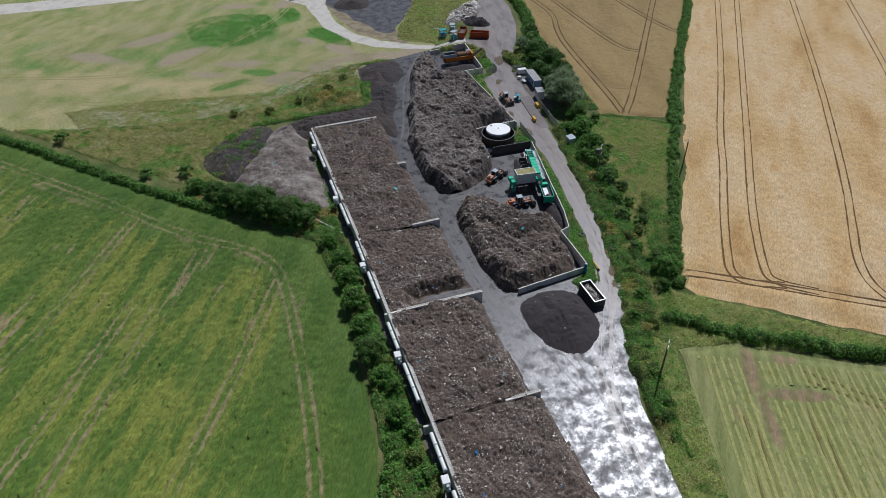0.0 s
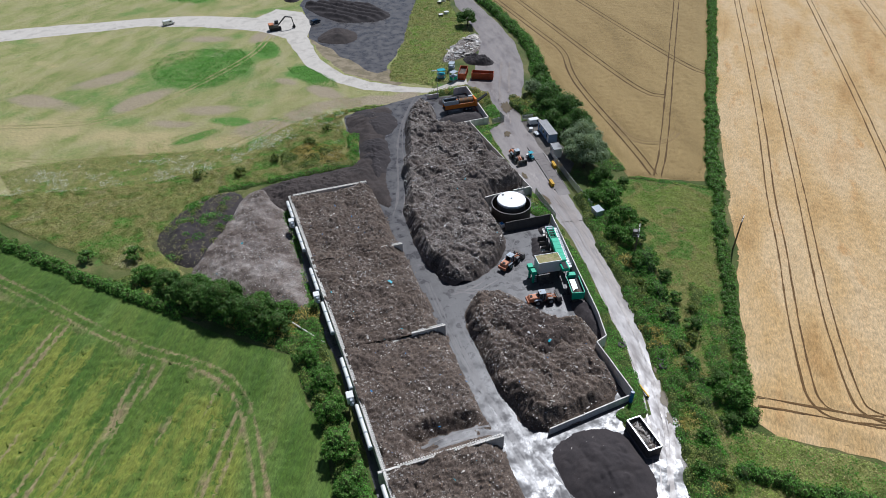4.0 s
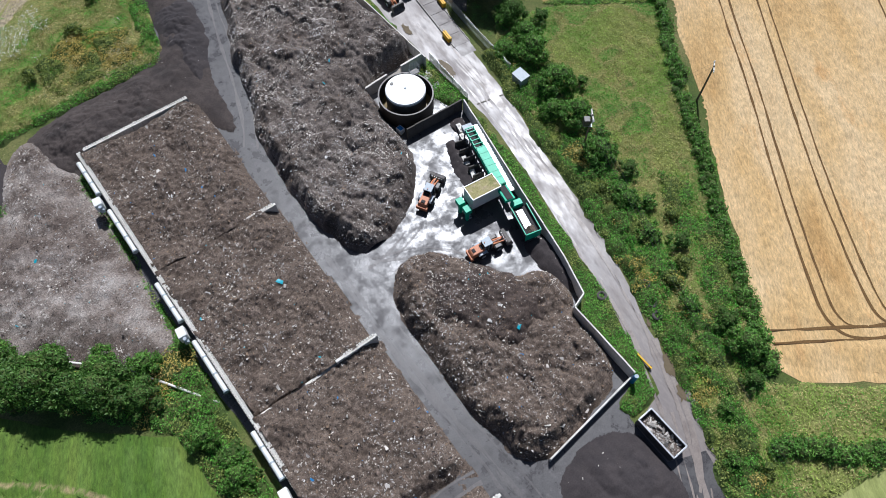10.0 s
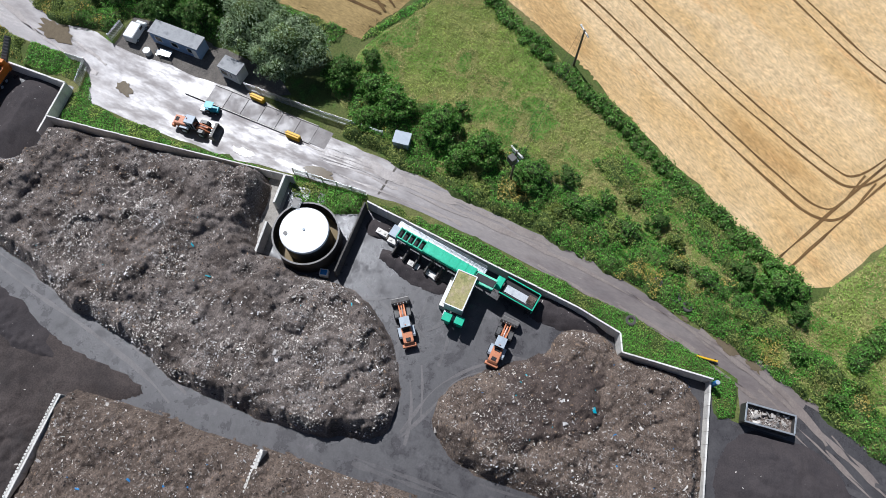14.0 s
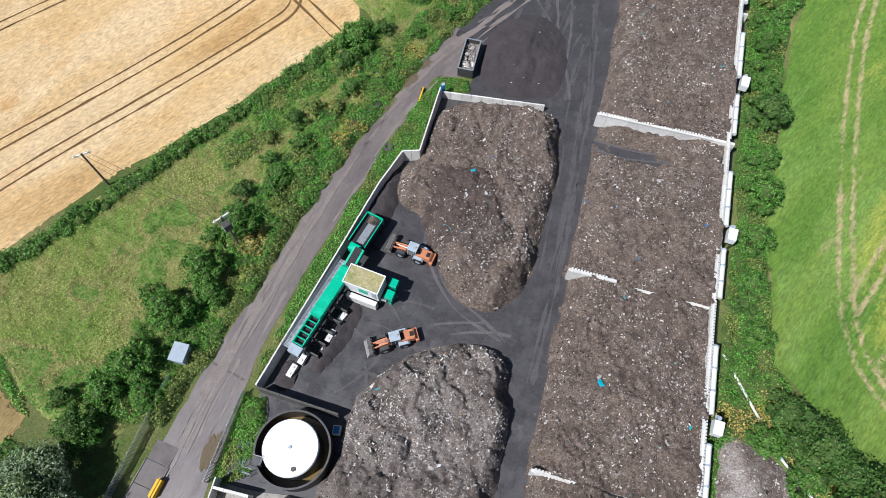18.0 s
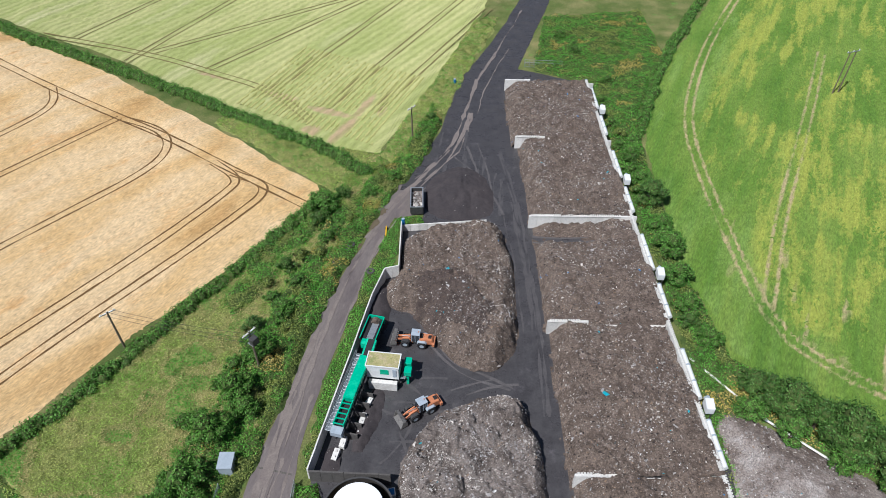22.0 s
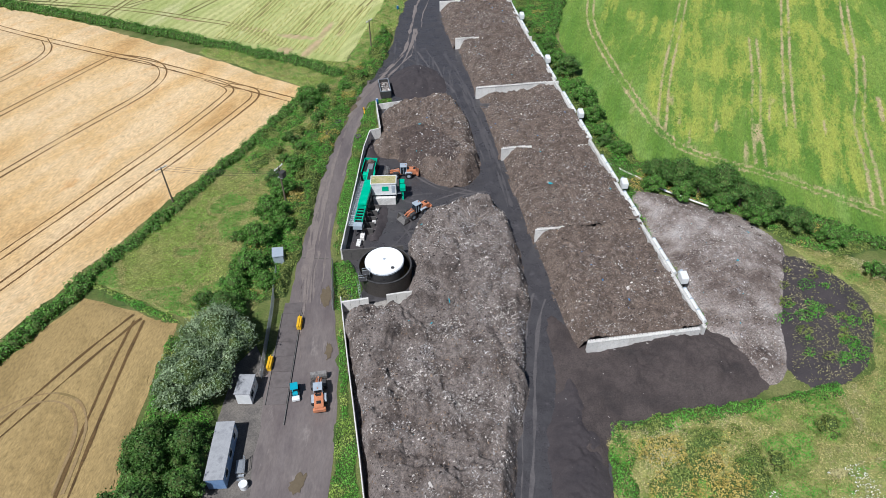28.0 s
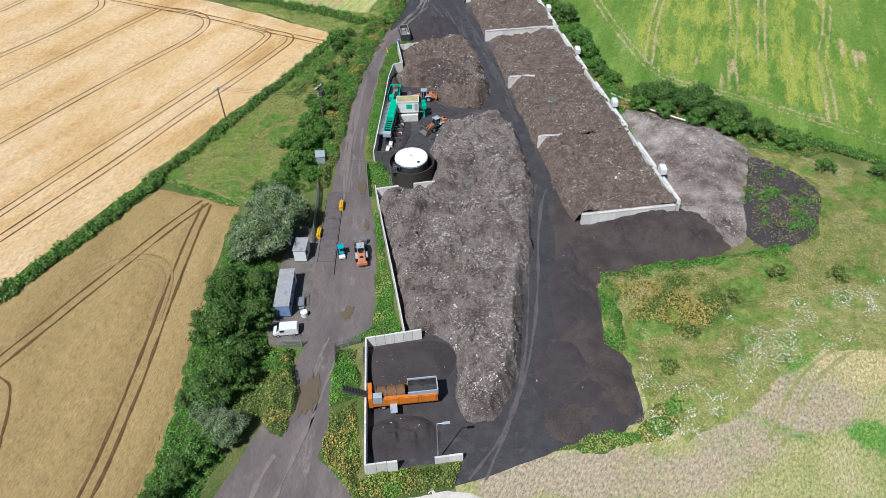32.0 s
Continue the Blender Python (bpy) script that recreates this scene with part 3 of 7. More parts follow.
# ---- ground, fields, roads ----
TRAMS = [
    [(-175, 230), (-190, 195), (-230, 130), (-330, -20)],
    [(-150, 200), (-142, 187), (-150, 170), (-190, 110), (-300, -50)],
    [(-124, 173), (-117, 165), (-122, 153), (-150, 112), (-265, -58)],
    [(-98, 156), (-94, 148), (-98, 139), (-107, 126), (-158, 66), (-228, -38)],
    [(-76, 142.5), (-84, 132), (-95, 117), (-138.6, 57), (-207.5, -49.6)],
    [(-75.5, 142.3), (-64.5, 137.5), (-60.3, 130.6), (-62, 122), (-73.5, 107.5), (-84, 94.5), (-121, 43), (-189, -59)],
    [(-49.1, 124.8), (-42, 119), (-43.5, 114.5), (-53.2, 98.5), (-63.8, 83.5), (-72.8, 71), (-97.5, 36), (-171, -68)],
    [(-44, 121), (-36.5, 117.2), (-36, 113.5), (-38.2, 109.5), (-48.7, 93.5), (-61.4, 76), (-69.1, 63.5), (-97.6, 25), (-163.5, -72)],
]
HEADLAND = [(-27, 110.5), (-36, 116.5), (-43.3, 121.3), (-60.5, 133.5), (-75.5, 142.3), (-97.7, 155.8), (-124, 173.4), (-180, 212), (-300, 290)]
BARLEYTRAMS = [[(-73, -150), (-73.1, -51.5), (-73.5, 0), (-79, 4.2)], [(-64, -130), (-65.6, -56.3), (-66.3, -39.2), (-60.4, -24.4), (-56.8, -8.6), (-52.8, 28.9), (-50.5, 42)],
               [(-96, -150), (-97, -60), (-98.5, -12), (-102, -4)]]
BARLEYPALE = [(-146, -88), (-104.9, -30.8), (-82.4, 0.8), (-58.8, 33.7), (-51, 43)]
BARLEYARC = [(-69, 25), (-65, 28), (-60, 28.6), (-56, 26), (-54.4, 21), (-55.4, 12)]
GREENTRAMS = [[(125, 9), (96, 38), (76, 61), (62, 71), (56.2, 79), (55.3, 96), (55.6, 117), (57, 138), (62, 155), (75, 185), (98, 225)], [(99, 124), (89.4, 102.6), (79.4, 84), (72, 67)],
              [(104, 178), (92, 154), (79.4, 130), (67.2, 107.4), (55.8, 82)], [(122, 110), (110.4, 91), (101.8, 79.7), (95.3, 65), (88, 51)], [(150, 200), (128, 160), (112, 130), (97, 102), (86, 80)],
              [(160, 120), (140, 90), (120, 50), (113, 30)], [(190, 230), (160, 180), (136, 140), (120, 110)]]
PALETRAMS = [[(-79, 176), (-55, 194), (0, 236)], [(-42.4, 155.7), (-22.7, 194), (2, 244)], [(-27.2, 148.5), (-3.7, 194.5), (18, 238)], [(-15.8, 146.3), (5, 188), (14, 206)], [(-85.3, 168.5), (-74, 193.6), (-50, 246)],
             [(-61.6, 166), (-39.3, 194), (0, 243)], [(-115, 186.4), (-78.6, 174.4), (-59.8, 164.6), (-42.4, 155.7), (-30.6, 141.6)], [(-104, 184), (-88, 214), (-60, 262)]]
WHEATLINES = [w for line in TRAMS + [HEADLAND] for w in wheel_lines(line, 1.8)]
BARLEYLINES = [w for line in BARLEYTRAMS + [BARLEYPALE, BARLEYARC] for w in wheel_lines(line, 1.8)]
GREENLINES = [w for line in GREENTRAMS for w in wheel_lines(line, 1.9)]
PALELINES = [w for line in PALETRAMS for w in wheel_lines(line, 1.9)]

def far_plane():
    bm = bmesh.new()
    bmesh.ops.create_grid(bm, x_segments=20, y_segments=20, size=2500)
    return tagged(part("ground", bm, GRASS, None), "rough green and straw-coloured grassland", "ground", "", "structure")


far_plane()
def meadow():
    """The meadow with its bare earth, straw and lush growth."""
    poly = [(19, 11), (56, 13), (75, 14), (110, -2), (130, -14), (200, -60), (200, -190), (-10, -190), (-30, -120), (-16, -30), (-10, -21.4), (4, -20.4), (16, -18)]
    gx, gy = np.meshgrid(np.arange(-32, 202, 1.25), np.arange(-192, 16, 1.25), indexing="ij")
    keep = inside(poly, gx, gy) + fbm(gx, gy, ((9, 1.2), (3, 0.8)), 71) > 0
    idx = -np.ones(gx.shape, int)
    idx[keep] = np.arange(keep.sum())
    a, b, c, e = idx[:-1, :-1], idx[1:, :-1], idx[1:, 1:], idx[:-1, 1:]
    ok = (a >= 0) & (b >= 0) & (c >= 0) & (e >= 0)
    x, y = gx[keep], gy[keep]
    ob = link_mesh("meadow_ground", np.stack([x, y, np.full(len(x), 0.012)], 1), np.stack([a[ok], b[ok], c[ok], e[ok]], 1), MEADOW)
    earth = [(-3, -24, 6, 3.4, 10), (8, -25, 9, 3.6, -4), (19, -27, 7, 3.4, 0), (40, -18.4, 7.5, 4, -12), (29, -24, 5, 4.4, 20), (20, -36, 8, 3, -60), (55, -36, 9, 3.5, -20), (66, -30, 7, 2.5, -25), (52, -97, 9, 4, -20), (33, -92, 7, 4, 40), (75, -50, 10, 4, 30),
             (90, -70, 14, 5, 20), (40, -110, 9, 3, 20), (30, -48, 5, 2.2, -50), (105, -60, 12, 4, -35)]
    green = [(34, -17, 11, 1.6, 38), (48, -8, 10, 1.8, 38), (36, -21, 5, 1.2, -40), (50, -26, 7, 2, -30), (60, -20, 6, 2, 20), (57, -70, 15, 15, 0), (21, -50, 5, 10, 30), (53, -152, 10, 9, 0), (33, -80, 4, 8, 0), (14, -28, 2.2, 1.2, 40)]
    set_cover(ob, "bare", spots_of(earth, x, y) * 0.9 + 0.35 * fbm(x, y, ((16, 0.8), (5, 0.6)), 72))
    set_cover(ob, "lush", spots_of(green, x, y) * 0.9 + 0.12 + 0.4 * fbm(x, y, ((20, 0.7), (6, 0.7)), 73))
    set_cover(ob, "straw", 0.12 + spots_of([(52, -12, 10, 6, 30), (80, -22, 20, 8, -20), (110, -40, 20, 14, 0)], x, y) * 0.5 + 0.5 * fbm(x, y, ((18, 0.7), (5, 0.6)), 74))
    tagged(ob, "sunburnt meadow with bare earth on a restored slope", "meadow", "", "structure")


meadow()
WHEATFIELD = [(-157, -78), (-94, 9), (-62, 57), (-45, 83), (-24, 112), (-26, 117), (-53, 139), (-91, 167), (-134, 192), (-330, 300), (-520, 40), (-330, -200)]
sheet("wheat_field", WHEATFIELD, 0.06, WHEAT, 0.0, 0.7, 2.0, "golden ripe wheat field with tramlines", "field")
canopy("crop_canopy", [(-156, -77), (-94, 9.5), (-62, 57.5), (-45, 83.5), (-24.5, 112), (-26.5, 116.5), (-53, 138.5), (-91, 166.5), (-134, 191.5), (-205, 232), (-250, 40), (-215, -60)], 0.55, 0.42, WHEAT, 0.7,
       "golden ripe wheat standing", seed=43, edge=4.0, grooves=WHEATLINES)
sheet("barley_field", [(-43.5, 40.5), (-46, 31), (-47, 18), (-48.5, 0), (-53.5, -30), (-59, -55), (-61, -90), (-63, -140), (-90, -230), (-260, -200), (-152, -74), (-61, 49)], 0.06, BARLEY, 0.0, 0.6,
      2.0, "brown ripening barley field", "field")
canopy("crop_canopy", [(-43.8, 40.3), (-46.2, 31), (-47.2, 18), (-48.8, 0), (-53.8, -30), (-59.3, -55), (-61.3, -90), (-63.3, -140), (-80, -200), (-160, -150), (-152, -75), (-61, 48.6)], 0.5, 0.42, BARLEY, 0.65,
       "brown ripening barley standing", seed=44, grooves=BARLEYLINES)
sheet("pale_crop_field", [(-130, 196), (-88, 172), (-54, 149), (-36, 139), (-24, 131), (-13.5, 129), (-8, 145), (-2, 161), (12, 205), (60, 420), (-300, 420), (-330, 312)],
      0.06, PALECROP, 0.0, 0.7, 2.0, "pale green barley field with bare patches", "field")
canopy("crop_canopy", [(-129, 197), (-88, 173), (-54, 150), (-36, 140), (-24, 132), (-14, 130), (-8.5, 145), (-2.5, 161), (11, 205), (30, 290), (-150, 290)], 0.42, 0.5, PALECROP, 0.6,
       "pale green barley standing in rows", seed=42, grooves=PALELINES)
pale = bpy.data.objects["crop_canopy.002"]
pv = np.empty(len(pale.data.vertices) * 3, np.float32)
pale.data.vertices.foreach_get("co", pv)
px, py = pv.reshape(-1, 3)[:, 0].astype(float), pv.reshape(-1, 3)[:, 1].astype(float)
gaps = spots_of([(-22.5, 137.5, 6, 1.4, 62), (-27, 145.5, 6, 1.3, -22), (-18.5, 148, 6, 1.2, 70), (-30.5, 137, 3, 2, 30), (-14.2, 146, 3, 1, 75), (-40, 153, 5, 1.2, -25), (-60, 163, 5, 1, -25)], px, py)
set_cover(pale, "bare", gaps * 0.95 + 0.16 * fbm(px, py, ((9, 0.7), (3, 0.6)), 78))
sheet("green_crop_field", [(128, -6), (94, 29), (77, 46), (57, 65), (47.5, 73), (44.5, 93), (45, 113), (46, 130), (50, 146), (63, 176), (80, 207), (140, 330), (420, 330), (420, -160), (230, -80)],
      0.06, GREENCROP, 0.0, 0.6, 2.0, "green young cereal field with yellow streaks", "field")
canopy("crop_canopy", [(127, -4), (94, 30), (77, 47), (57, 66), (48, 74), (45, 93), (45.5, 113), (46.5, 130), (50.5, 146), (63.5, 176), (80, 206), (112, 262), (215, 262), (190, -45)], 0.34, 0.8, GREENCROP, 0.54,
       "green young cereal crop with yellow streaks", seed=41)
green = bpy.data.objects["crop_canopy.003"]
gv = np.empty(len(green.data.vertices) * 3, np.float32)
green.data.vertices.foreach_get("co", gv)
gx, gy = gv.reshape(-1, 3)[:, 0].astype(float), gv.reshape(-1, 3)[:, 1].astype(float)
along, across = gx * 0.46 + gy * 0.89, gx * 0.89 - gy * 0.46
rim = inside([(128, -6), (94, 29), (77, 46), (57, 65), (47.5, 73), (44.5, 93), (45, 113), (46, 130), (50, 146), (63, 176), (80, 207), (140, 330), (420, 330), (420, -160), (230, -80)], gx, gy)
streak = fbm(across, along * 0.13, ((5, 0.35), (2.0, 0.6), (1.1, 0.5)), 61) + fbm(gx, gy, ((30, 0.5), (9, 0.35)), 62)
set_cover(green, "yellow", (0.36 + 0.6 * streak) * np.clip((rim - 8) / 7, 0, 1))
set_cover(green, "pale", 0.25 + 0.5 * fbm(across, along * 0.25, ((7, 0.6), (2, 0.5)), 63) * np.clip((22 - rim) / 10, 0.3, 1))
mark = np.clip(1.15 - nearness(GREENLINES, gx, gy) / 0.6, 0, 1)
soil = np.clip(fbm(across, along * 0.16, ((4, 0.6), (1.3, 0.7)), 64) - 0.55, 0, 1) * 2.2 * np.clip((rim - 4) / 5, 0, 1) * np.clip((128 - gy) / 40, 0, 1)
headland = np.clip(1 - np.abs(rim - 11) / 3, 0, 1) * np.clip((92 - gy) / 20, 0, 1) * (0.35 + 0.5 * fbm(gx, gy, ((4, 0.8),), 65))
set_cover(green, "worn", np.maximum(mark * (0.72 + 0.3 * fbm(gx, gy, ((9, 0.8), (2, 0.6)), 66)), np.maximum(soil, headland)))
sheet("yard_floor", [(-16.2, 52), (-16.6, 40), (-15, 2), (-21.5, 1.5), (-22.2, -20.3), (-9, -20.3), (-12, -24), (2, -21), (17.5, -18), (19, -7), (16.5, -1), (20, 9), (40, 12), (45, 26), (41, 64), (39, 80), (38, 160), (20, 168),
      (31, 205), (46.4, 262), (39.6, 264), (21.6, 206), (13, 181.5), (4.5, 161.5), (0, 137.5), (-6, 122.5), (-8, 116), (-3, 114), (-3, 107), (-7, 103), (-7, 91), (-9, 90), (-12.7, 74)], 0.05, YARD, amp=0.25, label="black damp compost pad", category="yard")
sheet("road", [(-57.3, -143), (-53, -143), (-46.8, -97), (-43.6, -64), (-36, -46), (-30, -34), (-24, -25), (-27.6, -16), (-27, -9), (-25.5, 2), (-20, 5), (-18.4, 18), (-17.7, 31), (-18.6, 42), (-18.6, 55), (-17.6, 64), (-15.4, 77),
               (-13, 91), (-10.4, 100), (-8.5, 106.6), (-3, 108), (0, 112), (6, 122), (12, 128), (15, 140), (14, 154), (17, 165), (20, 176), (30, 205), (46, 262), (40, 264), (22, 206), (13.5, 181), (5, 161), (0.5, 137), (-5.5, 122), (-11.4, 112),
               (-14, 100), (-17.4, 89), (-20, 80), (-22.3, 66), (-24.3, 54.6), (-26.2, 40), (-29, 28), (-29.6, 17), (-30.5, 4.5), (-33, -5), (-38.3, -13), (-47.4, -32.7), (-53.8, -53.7), (-55.7, -88.7)],
      0.03, ROAD, amp=0.35, step=1.5, label="worn grey access road with pale dust", category="road")
sheet("cabin_apron", [(-36.6, 4.2), (-30.6, 3.6), (-29, 10), (-28.6, 18), (-28.6, 28), (-31, 34), (-34, 30), (-36, 20)], 0.027, GRAVELGREY, amp=0.4, label="grey gravel apron round the cabins", category="gravel")
sheet("haul_track", [(260, -150), (75.3, -129.5), (53.6, -124), (33, -114), (24, -122), (14, -114), (13.5, -98), (17.5, -86.5), (16.6, -63.4), (11.3, -47.4), (4.6, -38.6), (-5, -31.6), (-13.6, -27), (-26, -31), (-25, -26), (-14, -23.5), (-9, -25), (-3.2, -27.5), (7.4, -33.6), (14.6, -41.2), (21.8, -58.8), (23.6, -73.8), (24.8, -87), (34, -99), (54.3, -111), (75.2, -119.6), (260, -130)],
      0.035, TRACKDUST, amp=0.5, label="pale stone haul track", category="track")
sheet("gravel_edge", [(25, -88), (17.6, -86), (15, -66), (10.5, -48), (4, -39.5), (-3, -33), (-8, -36), (-4, -46), (1, -56), (8, -74), (14, -86)], 0.02, GRAVEL, amp=0.7, label="bare brown gravel between a pad and a track", category="gravel")
sheet("drain_channel", [(-19.1, 52.3), (-24.4, 53.4), (-24.4, 53.7), (-19.1, 52.6)], 0.046, GRAVELGREY, amp=0.0, label="pale concrete drain channel across the road", category="drain")
sheet("black_pad", [(14, -124), (8, -137), (8, -160), (-18, -175), (-54, -150), (-44.4, -135.9), (-28.3, -98.9), (-14.7, -67), (-3, -46), (0.5, -44.5), (3.4, -47.5), (6.7, -58), (12.3, -73), (16, -84)], 0.03, YARD, amp=0.8, label="black compost maturation pad", category="yard")

# ---- heaps ----
ROUGH = ((11, 0.5), (5, 0.5), (2.3, 0.45), (0.9, 0.2), (0.45, 0.16))
LUMPS = ((2.6, 0.45), (1.15, 0.32), (0.52, 0.25), (0.28, 0.13))
BAYLUMPS = ((1.9, 0.22), (0.8, 0.26), (0.36, 0.2))
BAYROUGH = ((9, 0.35), (4.5, 0.45), (2.2, 0.3), (0.45, 0.2))
BANKLUMPS = ((2.3, 0.5), (1.0, 0.36), (0.5, 0.2))
SOFT = ((6, 0.2), (2.5, 0.1), (1.0, 0.05), (0.5, 0.04))
BACKWALL = [24.4, 52, 79, 105, 132, 157], [39.6, 38.6, 37.6, 37.0, 36.4, 36.0]
BAYS = [25.0, 51.3, 78.0, 104.4, 131.5, 157.0]
for k in range(5):
    y0, y1 = BAYS[k] + 0.2, BAYS[k + 1] - 0.2
    x0 = 18.8 - k * 0.45 if k != 4 else 15.6
    cut = None
    if k == 2:
        cut = lambda x, y: 1 - np.clip((y - 97.4 + 0.5 * fbm(x, y, ((3, 1.0), (1.1, 0.5)), 3)) / 1.6, 0, 1) * np.clip((34 - x) / 4, 0, 1) * (1 - 0.6 * np.clip((y - 101.6) / 1.8, 0, 1))
    rise = lambda x, y, x0=x0, k=k: (2.88 + 0.1 * np.cos(y)) * np.sin(np.clip((x - x0 - 0.4) / 3.2, 0.0, 1) * np.pi / 2) ** 0.8
    bay_heap = heap("compost_heap", [(x0, y0), (float(np.interp(y0, *BACKWALL)) - 0.2, y0), (float(np.interp(y1, *BACKWALL)) - 0.2, y1), (x0, y1)], 2.6, 3.0, COMPOST, BAYROUGH, seed=11 + k, scarp=0.12, cut=cut, round_=False, tilt=rise, lumps=BAYLUMPS,
                    label="brown shredded green-waste heap filling a concrete bay")
    tagged(bay_heap, group="compost heaps in the bays")
heap("compost_heap", [(-14.8, 2.4), (-11, 2.6), (-6.5, -1), (-9, -13), (-4.5, -15.5), (0.5, -9), (5, 4), (9.5, 18), (14.8, 37), (15.8, 47), (15, 60), (12.5, 65), (5, 64.6), (1, 61.5), (-2.5, 57), (-5, 52.4), (-4.2, 39.4), (-8, 38), (-16.9, 37.6), (-16.1, 28), (-15.2, 14)], 3.7, 1.9, COMPOSTGREY,
     ROUGH, seed=21, lumps=LUMPS, scarp=0.3, label="long grey weathered windrow of shredded compost")
heap("compost_heap", [(-7.1, 103), (9.6, 104.8), (13.2, 102), (13.9, 77), (12, 71), (6.2, 69.6), (1.6, 73.5), (-2.5, 80.5), (-8.6, 83.4), (-9.0, 90), (-7.0, 91.2)], 3.2, 2.4, COMPOST, ROUGH, seed=22, lumps=LUMPS, scarp=0.24,
     label="dark brown compost heap against a concrete wall")
heap("compost_heap", [(-7.4, 87), (-4, 91.5), (3, 93.5), (9, 90), (13, 82), (12.9, 73.5), (9.5, 70.6), (5, 71), (1, 75), (-3, 80.5)], 3.9, 4.4, TIPPED, ((4, 0.4), (1.8, 0.35), (0.8, 0.25), (0.4, 0.14)), seed=39, lumps=((1.3, 0.4), (0.55, 0.3), (0.28, 0.16)),
     label="freshly tipped dark brown compost on a heap")
heap("compost_heap", [(-2.5, 106), (10.5, 106), (11.5, 117), (8, 123.5), (2, 124), (-2.5, 117.5)], 2.5, 7.5, FINE, ((6, 0.4), (2.6, 0.25), (1.1, 0.12), (0.5, 0.06)), seed=23, label="smooth heap of fine black screened compost")
heap("compost_heap", [(-21.6, 0.8), (-11, 1.6), (-6.8, -1), (-8.8, -7.8), (-21.6, -7)], 2.2, 6.0, FINE, SOFT, seed=24, label="fine black compost heap in a walled corner")
heap("compost_heap", [(-21.8, -11.6), (-12, -12.4), (-11.6, -18.5), (-21.8, -19.4)], 1.8, 4.0, FINE, ROUGH, seed=25, label="small heap of dark screened compost")
heap("compost_heap", [(16.8, 36), (20.6, 24.2), (40, 23.6), (52, 28), (49.5, 13), (25, 11.2), (19.4, 10), (16.5, -1), (18.6, -8), (17.2, -17.5), (6, -20.5), (2.5, -17), (9, -4), (15.4, 20)], 1.4, 6.0, DARKBANK,
     ((8, 0.6), (3.4, 0.4), (1.3, 0.2), (0.6, 0.12)), seed=26, res=0.33, lumps=BANKLUMPS, label="smooth dark bank of compost and soil round the bays")
heap("compost_heap", [(16.5, -17.6), (10.2, -20.7), (4.2, -17.4), (3.1, -8.9), (7.1, -2.1), (12.8, -0.7), (17.5, -6.3)], 1.5, 6.0, FINE, ((6, 0.3), (2.5, 0.2), (1.0, 0.12), (0.5, 0.08)), seed=28, label="black rounded heap of screened compost")
heap("compost_heap", [(17, -0.9), (10, -1.7), (9.4, 5.4), (12.6, 14), (16, 22), (18.5, 21), (18.6, 8)], 1.6, 3.6, FINE, ((6, 0.5), (2.6, 0.35), (1.1, 0.2), (0.5, 0.12)), seed=35, lumps=BANKLUMPS, label="black lumpy heap of compost beside the alley")
heap("compost_heap", [(19.5, 13), (30, 11.8), (44, 12.8), (47, 18), (44, 28), (21.5, 28)], 2.2, 6.0, DARKBANK, ((6, 0.5), (2.6, 0.4), (1.1, 0.22), (0.5, 0.14)), seed=36, lumps=BANKLUMPS, label="dark brown lumpy bank of compost behind the bays")
heap("spoil_heap", [(40.6, 66), (50.5, 59), (61.5, 51.5), (64.5, 43), (58.5, 31), (52, 20), (48, 14.5), (43, 15.5), (41, 24.5), (40.8, 60)], 2.2, 7.0, SPOIL, ((9, 0.6), (3, 0.35), (1.2, 0.25), (0.6, 0.12)), seed=27, res=0.3, lumps=BAYLUMPS,
     label="grey-brown spoil heap with pale crust", category="spoil heap")
heap("spoil_heap", [(62, 43), (69, 36), (71, 25), (62, 14), (50, 12), (52, 27), (57, 33)], 1.8, 6.0, FINE, ((8, 0.6), (3, 0.35), (1.2, 0.2)), seed=29, res=0.45,
     label="black overgrown spoil heap with green tufts", category="spoil heap")


# ---- walls ----
def wall(name, line, height, thick, material=CONCRETE, step=1.6, label="", drop=0.0):
    """A push wall of cast units set end to end along a line, with slightly uneven tops."""
    base = tagged(new(name), label, "wall", "", "structure")
    r = random.Random(name)
    for a, b in zip(line, line[1:]):
        a, b = Vector(a), Vector(b)
        n = max(1, round((b - a).length / step))
        ang = math.degrees(math.atan2(b.y - a.y, b.x - a.x))
        for k in range(n):
            p, u = a.lerp(b, (k + 0.5) / n), (b - a).length / n
            h = height + r.uniform(-0.05, 0.05) - (drop if (p - Vector(line[0])).length > 6 else 0)
            bm = prism([(-thick * 0.5, 0), (thick * 0.5, 0), (thick * 0.32, h), (-thick * 0.32, h)], -u / 2 + 0.02, u / 2 - 0.02, "x")
            ob = part("wall_unit", bm, material, base)
            ob.matrix_basis = pose(p.x, p.y, 0, 0, 0, ang + r.uniform(-0.5, 0.5))
    return base


wall("wall_1", [(20.6, 24.4), (38.8, 24.4)], 3.0, 0.7, label="pale concrete push wall closing the end bay")
for k, y in enumerate(BAYS[1:]):
    wall(f"wall_{k + 2}", [(19.0 - k * 0.8, y), (38.0, y)], 3.0, 0.6, label="concrete push wall between compost bays", drop=0 if k == 2 else 1.0)
wall("wall_7", [(39.6, 24.4), (38.6, 52), (37.6, 79), (37.0, 105), (36.4, 132), (36.0, 157)], 3.0, 0.6, label="long concrete wall behind the compost bays")
wall("wall_8", [(-6.9, 103), (-6.7, 91), (-9.1, 90.2), (-10.8, 84), (-12.6, 73.7), (-14.8, 61.8), (-16.6, 51.9)], 2.6, 0.32, label="dirty concrete yard wall along the road")
wall("wall_9", [(-6.9, 103), (9.4, 104.8)], 1.5, 0.34, label="low concrete wall between two heaps")
